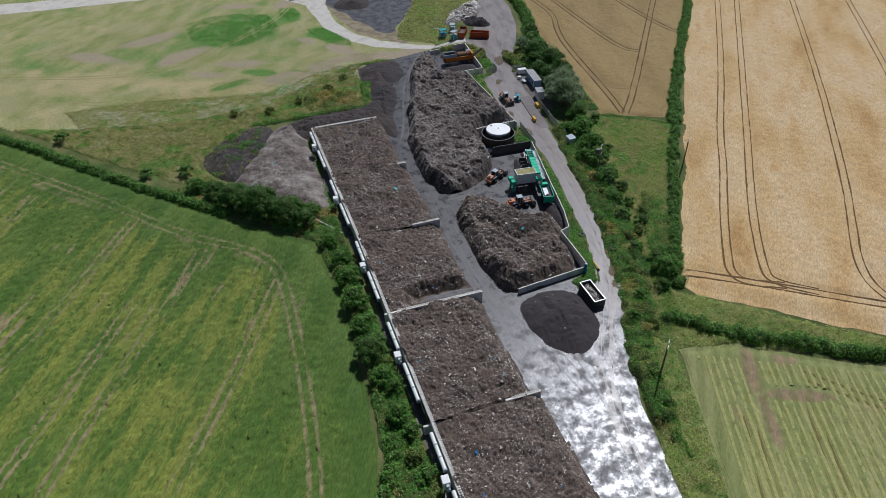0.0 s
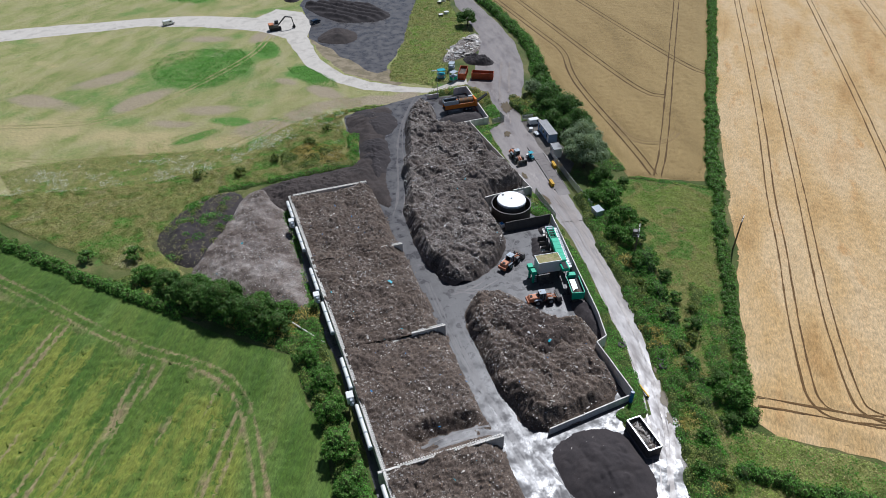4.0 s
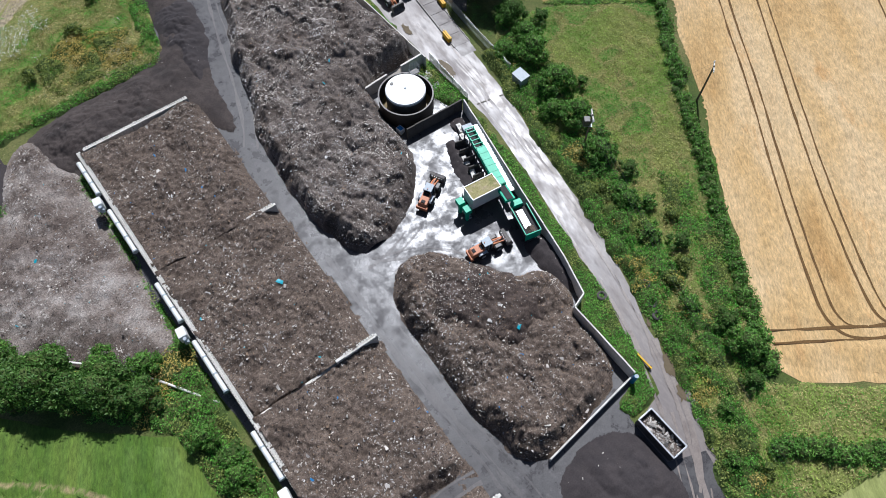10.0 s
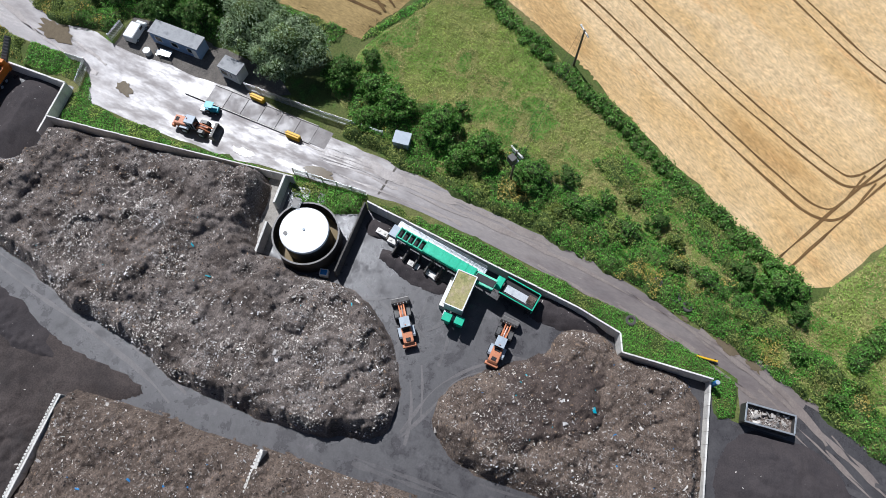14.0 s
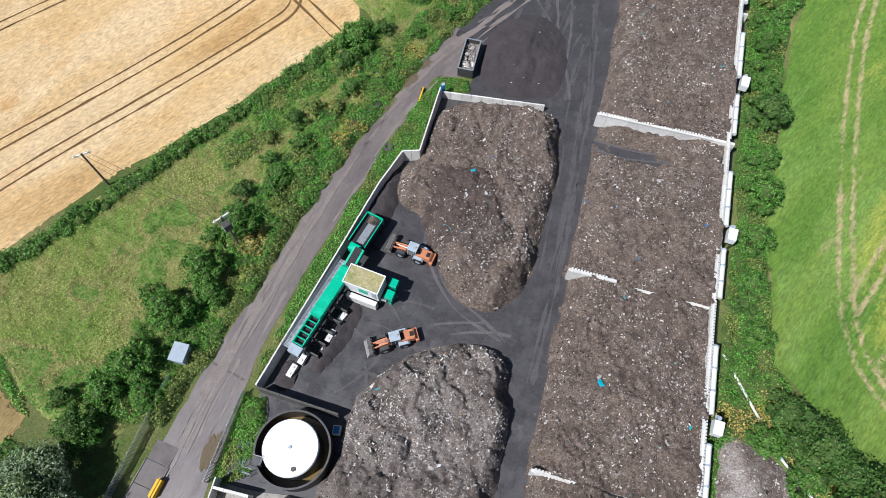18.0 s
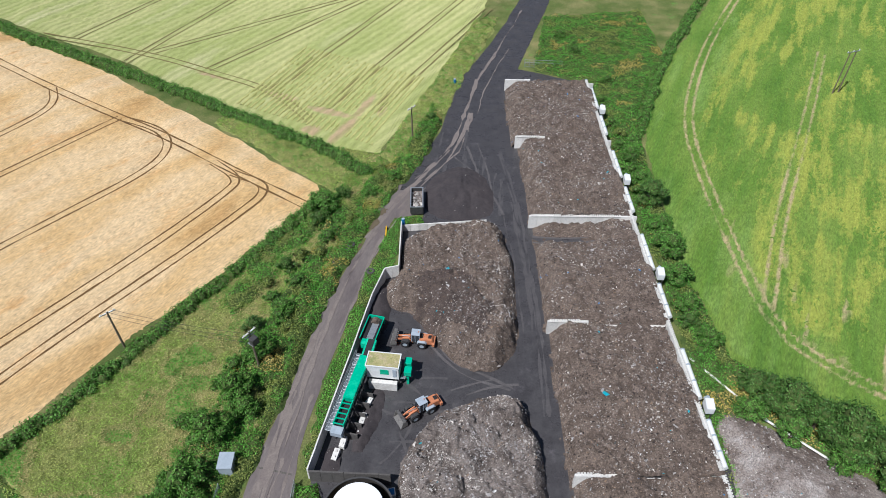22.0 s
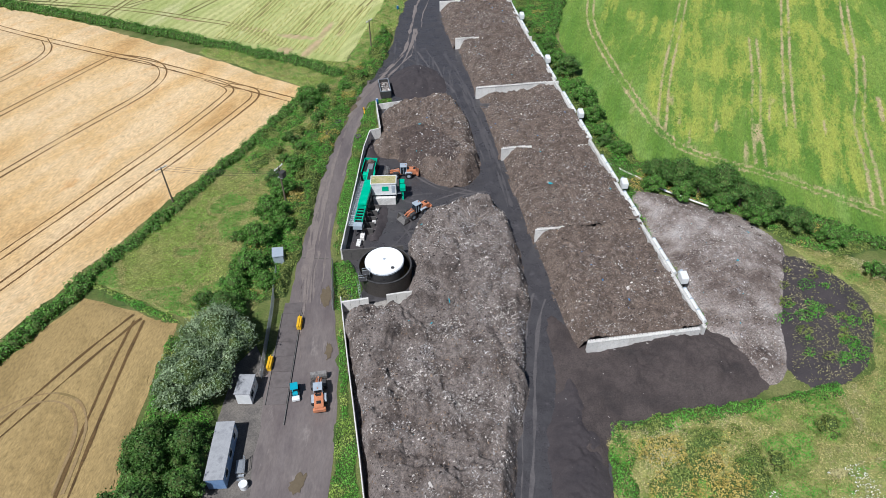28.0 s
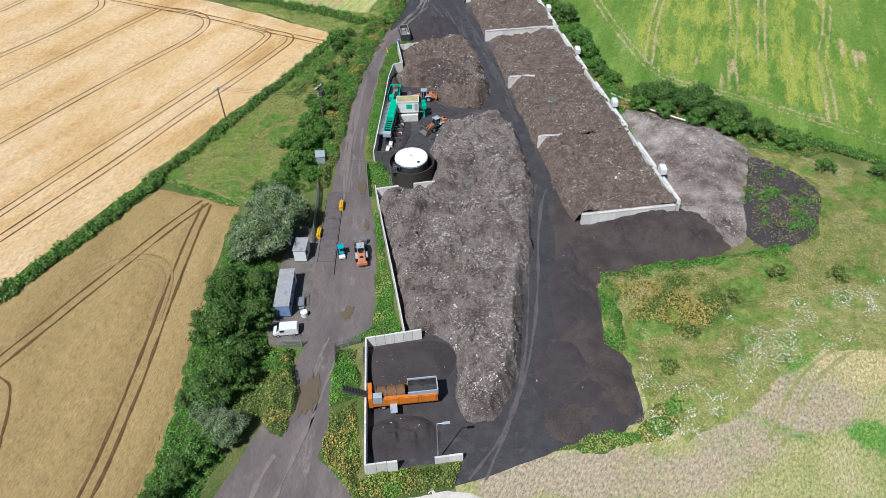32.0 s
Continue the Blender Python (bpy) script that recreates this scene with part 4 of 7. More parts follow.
wall("wall_10", [(-17.0, 40.4), (-16.3, 27), (-15.4, 12), (-14.9, 1.9)], 2.4, 0.26, label="pale-topped concrete wall along the windrow")
wall("wall_11", [(-12.2, 1.9), (-21.0, 1.5), (-22.3, -20.2), (-18, -20.2)], 2.2, 0.4, label="concrete wall round the screening bay")
wall("wall_12", [(-13, -20), (-9.1, -20)], 1.4, 0.4, label="short concrete wall stub")
wall("wall_13", [(-16.4, 51.7), (-5.4, 51.3)], 2.5, 0.36, DARKCONC, label="dark concrete wall beside the tank")
wall("wall_14", [(-17.0, 39.2), (-12.4, 39.4)], 2.4, 0.5, label="short pale concrete wall")
DUSTSLAB = mat("dusty broken slab", ["8a857d", "a09a91", "736e67"], 1.4, 0.25, vary=0.3, bump=0.3, over=("5c5752", 1.0, 0.35))
sheet("slab", [(-16.9, 40.3), (-4.6, 41.1), (-4.2, 37.6), (-16.8, 36.6)], 0.07, DUSTSLAB, amp=0.5, step=1.0, label="broken pale concrete slab with rubble beside a tank", category="slab")
wall("wall_15", [(-9.4, 39.6), (-4.4, 39.9)], 2.4, 0.5, label="short pale concrete wall")


# ---- tank ----
BUND = mat("dark stained steel sheet", ["3b3733", "46413c", "332f2c"], 1.5, 0.25, rough=0.5, vary=0.2, bump=0.1)
def ring(r0, r1, z0, z1, sides=64):
    bm = bmesh.new()
    vs = [[bm.verts.new((r * math.cos(a), r * math.sin(a), z)) for a in (6.2832 * k / sides for k in range(sides))] for r, z in ((r1, z0), (r1, z1), (r0, z1), (r0, z0))]
    for p, q in zip(vs, vs[1:] + vs[:1]):
        for k in range(sides):
            j = (k + 1) % sides
            bm.faces.new((p[k], p[j], q[j], q[k]))
    return bm


tank = thing("liquor_tank", (-9.1, 45.8, 0.05), 0, "white-topped dark tank standing inside a steel bund ring", "tank")
part("bund_ring", ring(4.45, 4.6, 0, 3.4), BUND, tank, "dark steel bund wall")
part("tank_shell", tubes(((0, 0, 0), (0, 0, 4.3), 3.3), sides=64), DARKSTEEL, tank)
lid = bmesh.new()
tube(lid, (0, 0, 4.3), (0, 0, 4.55), 3.4, 3.3, 64)
tube(lid, (0, 0, 4.55), (0, 0, 4.75), 3.3, 0.4, 64)
part("roof", lid, TANKTOP, tank, "white membrane roof")


# ---- crop marks ----
DRYEARTH = mat("dry earth and thin grass", ["9a9060", "a69b6e", "90905a", "8c9058"], 3, 0.35, vary=0.35, bump=0.6)
TRAM_COUNT = [0]


def wheelings(line, parent_name, z, material, gap=1.9, width=0.5, label="", seed=9):
    """The two wheel lines of a tramline."""
    pts = rounded(line)
    TRAM_COUNT[0] += 1
    z += 0.03 + TRAM_COUNT[0] * 0.001
    made = tagged(new(parent_name), label, "tramline", "", "structure")
    for sign in (-1, 1):
        off = []
        for k, p in enumerate(pts):
            d = (pts[min(k + 1, len(pts) - 1)] - pts[max(k - 1, 0)]).normalized()
            off.append(p + Vector((-d.y, d.x)) * sign * gap / 2)
        ribbon("wheel_line", off, width, z, material, made, amp=0.06, step=0.6, vary=0.4, seed=seed + sign)
    return made


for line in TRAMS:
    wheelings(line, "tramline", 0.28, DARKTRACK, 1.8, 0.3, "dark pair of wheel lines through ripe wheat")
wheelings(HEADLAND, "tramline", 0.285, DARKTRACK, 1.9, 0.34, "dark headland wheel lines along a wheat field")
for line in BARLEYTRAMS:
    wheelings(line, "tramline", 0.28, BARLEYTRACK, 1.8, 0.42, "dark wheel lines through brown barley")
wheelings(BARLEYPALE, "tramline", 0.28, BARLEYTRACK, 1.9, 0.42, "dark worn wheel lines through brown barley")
wheelings(BARLEYARC, "tramline", 0.28, SOIL, 1.4, 0.4, "pale curving wheel mark in brown barley")
for line in PALETRAMS:
    wheelings(line, "tramline", 0.28, SOILDARK, 1.9, 0.42, "dark wheel lines through pale barley")


def bare_patch(x, y, r, z, material, stretch=1.0, turn=0.0, label="bare soil patch in a thin crop", seed=1, name="bare_patch"):
    pts = []
    for k in range(26):
        a = 6.2832 * k / 26
        q = r * (0.7 + 0.5 * random.Random(seed * 77 + k).random())
        u, v = q * math.cos(a) * stretch, q * math.sin(a)
        c, s = math.cos(radians(turn)), math.sin(radians(turn))
        pts.append((x + u * c - v * s, y + u * s + v * c))
    return sheet(name, pts, z, material, amp=0.2, step=0.6, label=label, category="soil", seed=seed)




def crop_rows():
    """Low leafy ridges of barley in the field corner."""
    r = np.random.RandomState(77)
    verts, faces = [], []
    soil = [(-24.3, 132.3), (-25.9, 132.8), (-21.2, 141.5), (-32, 146.1), (-30.6, 147.6), (-21.1, 143.9), (-17.7, 153.2), (-16, 152.7), (-20.3, 139.2)]
    for k in range(34):
        x0, y0 = -9.4 - k * 1.22, 128.5 + k * 0.62
        last = None
        for j in range(66):
            x, y = x0 + 0.185 * j, y0 + 0.465 * j
            gone = inside(soil, np.array([x]), np.array([y]))[0] > -0.4 or (x > -9 + (y - 150) * 0.35)
            if gone:
                last = None
                continue
            w, h = 0.42 * (0.9 + 0.2 * r.rand()), 0.56 + 0.07 * r.rand()
            base = len(verts)
            verts += [(x - w, y + w * 0.4, 0.3), (x - w * 0.4, y + w * 0.16, h), (x + w * 0.4, y - w * 0.16, h * 0.96), (x + w, y - w * 0.4, 0.3)]
            if last is not None:
                faces += [(last + i, last + i + 1, base + i + 1, base + i) for i in range(3)]
            last = base
    return tagged(link_mesh("crop_rows", verts, faces, PALEROW), "yellow-green rows of thin barley", "crop", "", "stuff")


crop_rows()
LUSHES = [[(73.5, -77), (65.6, -88.4), (54.2, -87.3), (41.8, -83.3), (38.6, -67.6), (42.9, -59), (52.1, -52), (63.6, -54.8), (72.1, -66.1)], [(28.8, -60.3), (22.3, -59.2), (15.2, -44.7), (15.1, -37.8), (21, -40.8), (27.2, -50.9)],
          [(63.4, -160), (53, -164), (42, -160), (42.6, -150), (54.6, -140.2), (62.1, -145.4)], [(36, -88), (30, -86), (28, -75), (34, -72), (37, -78)]]
wheelings([(140, -55), (105, -42), (80, -38), (40, -72), (30, -92)], "tramline", 0.0, DRYEARTH, 1.8, 0.7, "worn vehicle track across a meadow")
wheelings([(125, -30), (95, -18), (75, -12), (58, -8), (44, -14), (34, -24)], "tramline", 0.0, DRYEARTH, 1.8, 0.5, "worn vehicle track across a meadow")


# ---- plants ----
def thicket(poly, tall, growth, seed, label, per=26, size=0.13, res=0.4, clump=((2.6, 0.7), (1.2, 0.5), (0.55, 0.3)), low=0.25, slim=0.5, rim=1.0, base=None, name="undergrowth"):
    """Dense low growth: a lumpy mass with leaves all over it. growth: (material, share) pairs that grow in patches."""
    p = np.array(poly, float)
    area = 0.5 * abs(np.dot(p[:, 0], np.roll(p[:, 1], 1)) - np.dot(p[:, 1], np.roll(p[:, 0], 1)))

    def level(x, y):
        d = inside(poly, x, y) + fbm(x, y, ((5, 0.6), (1.7, 0.5)), seed + 3)
        patch = np.clip(0.5 + fbm(x, y, ((11, 0.4), (4.5, 0.45)), seed + 5), 0, 1.2)
        lump = clods(x, y, clump, seed) / sum(h for _, h in clump)
        return np.where(d > 0, np.clip(d / rim, 0, 1) ** 0.7 * tall * np.clip(low + 0.6 * patch + 1.9 * lump, 0.05, 2.4), -0.2) + 0.03

    gx, gy = np.meshgrid(np.arange(p[:, 0].min() - 1, p[:, 0].max() + 1 + res, res), np.arange(p[:, 1].min() - 1, p[:, 1].max() + 1 + res, res), indexing="ij")
    gz = level(gx, gy)
    idx = -np.ones(gx.shape, int)
    keep = inside(poly, gx, gy) > -1.3
    idx[keep] = np.arange(keep.sum())
    a, b, c, e = idx[:-1, :-1], idx[1:, :-1], idx[1:, 1:], idx[:-1, 1:]
    ok = (a >= 0) & (b >= 0) & (c >= 0) & (e >= 0)
    ob = link_mesh(name, np.stack([gx[keep], gy[keep], gz[keep] * 0.8 - 0.1 * min(1.0, tall)], 1), np.stack([a[ok], b[ok], c[ok], e[ok]], 1), base or UNDERSHADE)
    tagged(ob, label, "undergrowth", "", "stuff")
    r = np.random.RandomState(seed)
    q = scatter(poly, int(area * per * 1.35), seed + 1)
    z = level(q[:, 0], q[:, 1])
    ex, ey = level(q[:, 0] + 0.25, q[:, 1]) - z, level(q[:, 0], q[:, 1] + 0.25) - z
    face = np.stack([-ex, -ey, np.full(len(q), 0.25)], 1)
    face /= np.linalg.norm(face, axis=1, keepdims=True)
    spot = np.stack([q[:, 0], q[:, 1], z + 0.04 + 0.26 * r.rand(len(q)) * min(1.0, tall)], 1)
    patch = fbm(q[:, 0], q[:, 1], ((6.5, 0.6), (2.4, 0.6)), seed + 8) + r.randn(len(q)) * 0.11
    rank = np.argsort(np.argsort(patch)) / len(q)
    lo = 0.0
    for k, (m, share) in enumerate(growth):
        here = (rank >= lo) & (rank < lo + share) & (z > 0.02)
        lo += share
        tagged(foliage("leaves", spot[here], size, m, seed + 20 + k, ob, facing=face[here], slim=slim), kind="stuff")
    return ob


def blades(name, poly, per_m2, size, tall, material, seed, label, bias=0.4, on=None, up=0.9):
    """Fine grass blades over an outline, thicker in patches."""
    p = np.array(poly, float)
    area = 0.5 * abs(np.dot(p[:, 0], np.roll(p[:, 1], 1)) - np.dot(p[:, 1], np.roll(p[:, 0], 1)))
    r = np.random.RandomState(seed)
    q = scatter(poly, int(area * per_m2), seed)
    thick = fbm(q[:, 0], q[:, 1], ((7, 0.6), (2.2, 0.6), (0.9, 0.5)), seed)
    rim = np.clip(inside(poly, q[:, 0], q[:, 1]) / 1.5, 0.1, 1)
    ok = thick + r.randn(len(q)) * 0.3 + bias > 0.1
    z = 0.05 + tall * rim * r.rand(len(q)) * np.clip(0.55 + thick * 0.6, 0.2, 1.1)
    if on:
        z = z + np.maximum(HEIGHTS[on][1](q[:, 0], q[:, 1]), 0)
    ob = foliage(name, np.stack([q[ok, 0], q[ok, 1], z[ok]], 1), size, material, seed + 2, up=up, slim=0.2)
    return tagged(ob, label, "grass", "", "stuff")


GRASSY = ((2.2, 0.4), (0.9, 0.5), (0.4, 0.4))
STRIP = [(-22, 113), (-26, 108), (-45, 80), (-62, 54), (-44, 42), (-33, 40), (-27, 50), (-24, 66), (-19.5, 88), (-13, 108), (-8, 121), (-13, 127), (-20, 121)]
SCRUB = [(-9.6, 113), (-16.5, 92), (-20.8, 74), (-23.8, 56), (-26.6, 44), (-38, 42), (-35, 56), (-30.5, 72), (-25.5, 90), (-21, 106), (-16, 116), (-8, 130), (-2, 150), (1, 141), (-4, 125)]
MIXED = [(LEAFOLIVE, 0.3), (LEAFBRIGHT, 0.36), (LEAF, 0.24), (DRYLEAF, 0.1)]
thicket(STRIP, 0.55, [(STRIPBLADE, 0.36), (STRAWGREEN, 0.38), (LEAFBRIGHT, 0.26)], 101, "yellow-green rough grass and nettles beside the road", 44, 0.15, 0.45, GRASSY, slim=0.24, base=LITTER)
thicket([(-20, 116), (-24.5, 108), (-33, 96), (-38, 84), (-34, 80), (-29, 88), (-24, 100), (-18, 112)], 0.95, [(LEAFBRIGHT, 0.7), (LEAFOLIVE, 0.3)], 102, "bright green nettle bed beside a field hedge", 24, 0.14)
thicket(SCRUB, 1.5, MIXED, 103, "olive and green bramble scrub beside the road", 30, 0.14, 0.35)
thicket([(44, 70), (41.5, 66), (50.5, 59.5), (61, 52.5), (65, 44), (72, 38), (80, 40), (70, 52), (58, 62)], 0.7, [(LEAFOLIVE, 0.4), (LEAFBRIGHT, 0.35), (DRYLEAF, 0.25)], 128, "olive and ochre growth under a tree belt", 24, 0.15, 0.4)
thicket([(-62, 54), (-45, 42.5), (-43, 40), (-46.5, 41), (-60.5, 51.5), (-64, 53)], 0.5, [(STRIPBLADE, 0.5), (LEAFBRIGHT, 0.5)], 129, "green margin between barley and rough grass", 30, 0.15, 0.4, rim=0.6)
VERGE = [(-18.4, 53), (-16.8, 52.4), (-15.2, 62), (-13, 74), (-11.2, 84), (-9.6, 90.6), (-7.4, 91.6), (-7.5, 103), (-2.5, 105.2), (-3.6, 107.2), (-8.2, 106.4), (-10.4, 100.5), (-13, 91.5), (-15.2, 77), (-17.2, 64)]
GREENS = [(LEAFBRIGHT, 0.8), (LEAFOLIVE, 0.2)]
thicket(VERGE, 0.5, GREENS, 106, "bright green weeds along a yard wall", 34, 0.12, 0.3, rim=0.6)
thicket([(-18.2, 39.5), (-16.2, 39.6), (-14, 41), (-13.4, 44), (-14, 49.5), (-15.4, 51.4), (-18.3, 51)], 0.95, GREENS, 107, "bright green weeds beside a tank", 36, 0.13, 0.3, rim=0.6)
thicket([(-18.2, 38), (-17.2, 38), (-15.7, 12), (-15.2, 2.6), (-22, 2.2), (-25, 2.4), (-19.8, 5.5), (-18.3, 18), (-17.7, 30)], 0.6, [(LEAFBRIGHT, 0.7), (STRIPBLADE, 0.3)], 108, "bright green weeds along a windrow wall", 32, 0.13, 0.3, rim=0.6)
thicket([(-26, 1.5), (-22.6, 1.2), (-22.8, -8), (-27.2, -9)], 0.8, GREENS, 109, "green weeds inside a road corner", 30, 0.14, 0.3, rim=0.7)
thicket([(-27.4, -10), (-22.9, -8), (-22.8, -20.6), (-9.5, -20.8), (-11, -24), (-24, -24.6), (-28.3, -17)], 1.0, [(LEAFOLIVE, 0.4), (DRYLEAF, 0.35), (STRIPBLADE, 0.25)], 110, "olive scrub and dry grass round a walled corner", 30, 0.15, 0.3, rim=0.7)
EAST = [(39.5, 60), (40.3, 76), (39.3, 104), (38.4, 130), (37.8, 160), (24, 167), (30, 200), (60, 205), (60, 176), (47.5, 146), (45, 130), (44.5, 96), (47, 73), (57, 64)]
thicket(EAST, 1.35, [(LEAFOLIVE, 0.25), (LEAFBRIGHT, 0.4), (LEAF, 0.25), (DRYLEAF, 0.1)], 111, "green nettles and bramble behind the bays", 24, 0.15, 0.4)
NORTH = [(19, 10), (17, -2), (19, -8), (18, -17), (30, -14), (50, 0), (75, 2), (105, -4), (126, -12), (112, 2), (95, 20), (78, 36), (64, 44), (72, 30), (62, 14), (49, 12), (25, 11)]
thicket(NORTH, 0.75, [(BANKBLADE, 0.26), (STRAWGREEN, 0.34), (LEAFOLIVE, 0.24), (LEAFBRIGHT, 0.16)], 113, "ochre and green rank grass and bramble on a bank", 30, 0.16, 0.45, slim=0.32, base=LITTER)
thicket([(22, 8.6), (29.9, 8.6), (28, -1.6), (21.6, 0.2)], 1.25, [(DRYLEAF, 0.75), (LEAFOLIVE, 0.25)], 114, "ochre dried dock and grass on a bank", 30, 0.15, 0.35)
thicket([(29.5, 9.4), (40, 8.8), (39, -0.6), (32, -4.5), (27, -4)], 1.35, [(LEAFOLIVE, 0.55), (DRYLEAF, 0.45)], 115, "yellow-green bramble patch with a dry heart on a bank", 30, 0.15, 0.35)
thicket([(20, 11.8), (34.5, 12.4), (48, 12.5), (56, 13.5), (56, 10.5), (34, 9.6), (24.6, 8.4), (20.9, 4), (20.4, -3), (19.3, -7.5), (15.8, -4), (17.2, 2)], 0.9, GREENS, 117, "bright green nettles edging the yard", 30, 0.14, 0.35, rim=0.7)
thicket([(4, -20.6), (9, -18.9), (15, -18.6), (18.5, -17), (24, -14), (26, -17), (18, -22), (9, -22)], 0.55, [(STRIPBLADE, 0.4), (LEAFBRIGHT, 0.35), (DRYLEAF, 0.25)], 118, "weedy fringe between a black pad and bare earth", 28, 0.14, 0.35, rim=0.8)
thicket([(20, -13), (32, -9), (56, 3), (78, 5), (105, -3), (112, -18), (90, -18), (60, -12), (45, -10), (36, -17), (27, -21), (22, -22)], 0.3, [(BANKBLADE, 0.45), (STRAWGREEN, 0.35), (LEAFBRIGHT, 0.2)], 119, "thin rank grass at the foot of a bank", 14, 0.18, 0.6, GRASSY, slim=0.25, base=LITTER)
LANESIDE = [(-26, -33), (-14, -28), (-2, -37), (-4, -46), (-15, -68), (-28, -100), (-44, -136), (-51, -140), (-45, -97), (-41, -66), (-30, -56), (-22, -46)]
thicket(LANESIDE, 0.6, [(STRIPBLADE, 0.4), (STRAWGREEN, 0.3), (LEAFOLIVE, 0.3)], 120, "yellow-green rough grass and scrub beside the lane", 10, 0.24, 0.6, GRASSY, slim=0.3, base=LITTER)
thicket([(-35, -6), (-33.5, 2.5), (-36.5, 4), (-36, 22), (-40, 36), (-45, 38), (-47, 18), (-49, 0), (-53.5, -28), (-57, -40), (-52, -38), (-41, -14)], 1.3, [(LEAF, 0.45), (LEAFBRIGHT, 0.4), (LEAFOLIVE, 0.15)], 121, "dark green scrub between the lane and a barley field", 24, 0.15, 0.4)
thicket([(-35.5, 3.6), (-32.6, 2.6), (-31.6, -6), (-33.7, -14), (-37, -10)], 1.5, [(LEAFOLIVE, 0.5), (DRYLEAF, 0.2), (LEAF, 0.3)], 122, "yellow-green bushes beside the lane gate", 34, 0.14, 0.3, rim=0.7)
SOUTHW = [(-26, 118), (-53, 140.5), (-52, 144), (-36, 138), (-24, 131), (-13, 129), (-9, 121), (-13, 115), (-20, 113)]
thicket(SOUTHW, 0.55, [(STRIPBLADE, 0.35), (STRAWGREEN, 0.25), (LEAFBRIGHT, 0.25), (LEAFOLIVE, 0.15)], 141, "rough yellow-green grass between fields", 20, 0.18, 0.45, slim=0.3, base=LITTER)
SOUTHE = [(-8, 121.5), (-13.2, 128.5), (-8, 145), (-2, 161), (10, 200), (17, 200), (8, 170), (2.5, 150), (-1, 138), (-4, 127)]
thicket(SOUTHE, 0.7, [(STRIPBLADE, 0.3), (STRAWGREEN, 0.2), (LEAFBRIGHT, 0.35), (LEAFOLIVE, 0.15)], 151, "rough green growth beside the road", 20, 0.17, 0.45, slim=0.3, base=LITTER)


def hedge(line, width, height, label, seed, size=0.17, per=18, material=LEAF):
    pts = wobble(rounded(line), 1.1, 0.35, closed=False, seed=seed)
    r = np.random.RandomState(seed)
    blobs = []
    for p in pts:
        for side in (-0.28, 0.28):
            w = width * (0.5 + 0.25 * r.rand())
            blobs.append((p.x + side * width + r.randn() * 0.2, p.y + r.randn() * 0.3, height * 0.3, w * 0.75, w * 0.75, height * (0.3 + 0.6 * r.rand())))
    ob = tagged(new("hedge"), label, "hedge")
    for k in range(0, len(blobs), 26):
        spot, way = domes(blobs[k:k + 26], per, seed + k, low=-0.35)
        section = tagged(foliage("hedge_section", spot, size, material, seed + 1 + k, ob, facing=way), kind="stuff")
        # Added solid core, coloured dark as the shade inside the hedge.
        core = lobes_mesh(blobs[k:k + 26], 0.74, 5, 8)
        tagged(link_mesh("hedge_wood", core[0], core[1], UNDERSHADE, section), kind="stuff")
    return ob


blades("tall_grass", [(18, -16), (24, -12), (44, -4), (70, 0), (95, -8), (90, -20), (66, -22), (56, -26), (46, -22), (34, -28), (20, -32), (8, -28), (12, -22)], 16, 0.17, 0.25, STRAWGREEN, 133, "dry grass tufts thinning out over bare earth", 0.1, up=2.0)
blades("tall_grass", [(18, -16), (24, -12), (44, -4), (70, 0), (95, -8), (90, -20), (66, -22), (56, -26), (46, -22), (34, -28), (20, -32), (8, -28), (12, -22)], 10, 0.16, 0.3, LEAFBRIGHT, 134, "green weeds thinning out over bare earth", -0.15, up=1.5)
MEADOWS = [(22, -18), (36, -12), (60, 0), (100, -6), (125, -16), (150, -60), (90, -95), (40, -70), (26, -40)]
blades("meadow_grass", MEADOWS, 7, 0.18, 0.08, MEADOWBLADE, 123, "dry straw-coloured meadow grass", up=3.5)
for k, poly in enumerate(LUSHES):
    blades("meadow_grass", poly, 22, 0.22, 0.4, LEAFBRIGHT, 140 + k, "lush green meadow grass")
blades("tall_grass", [(53, 21), (58, 31), (63, 43), (70, 36), (72, 25), (66, 12), (60, 3), (52, 5), (48, 11)], 9, 0.2, 0.3, BANKBLADE, 126, "green and dry grass over black spoil", 0.4, "spoil_heap.001", 1.5)
thicket([(40.2, 26), (43.5, 26), (42, 60), (40.2, 62)], 0.4, GREENS, 127, "green weeds behind the bay wall", 14, 0.14, 0.35)
for k in range(46):
    x, y = random.Random(k).uniform(53, 69), random.Random(k + 50).uniform(15, 38)
    w = random.Random(k + 90).uniform(0.5, 1.6)
    if inside([(62, 43), (69, 36), (71, 25), (62, 14), (50, 12), (52, 27), (57, 33)], np.array([x]), np.array([y]))[0] > 1:
        spot, way = domes([(x, y, float(HEIGHTS["spoil_heap.001"][1](np.array([x]), np.array([y]))[0]), w, w * 0.8, 0.7)], 18, 126 + k, 0.0)
        tagged(foliage("undergrowth", spot, 0.16, LEAFBRIGHT if k % 3 else LEAFOLIVE, 126 + k, facing=way), "green tuft of weeds on black spoil", "undergrowth", "", "stuff")
FLOWER = mat("white flower heads", ["e6e6da", "d8d8c6"], 2, 0.5, vary=0.1, bump=0, island=0.1, rough=0.8)
bloom = scatter([(22, -2), (36, -1), (75, 3), (110, -4), (100, -14), (60, -8), (36, -14), (20, -25), (16, -22)], 9000, 130)
bloom = bloom[fbm(bloom[:, 0], bloom[:, 1], ((5, 0.7), (2, 0.6)), 132) > 0.12]
tall = 0.5 + 0.5 * np.random.RandomState(4).rand(len(bloom))
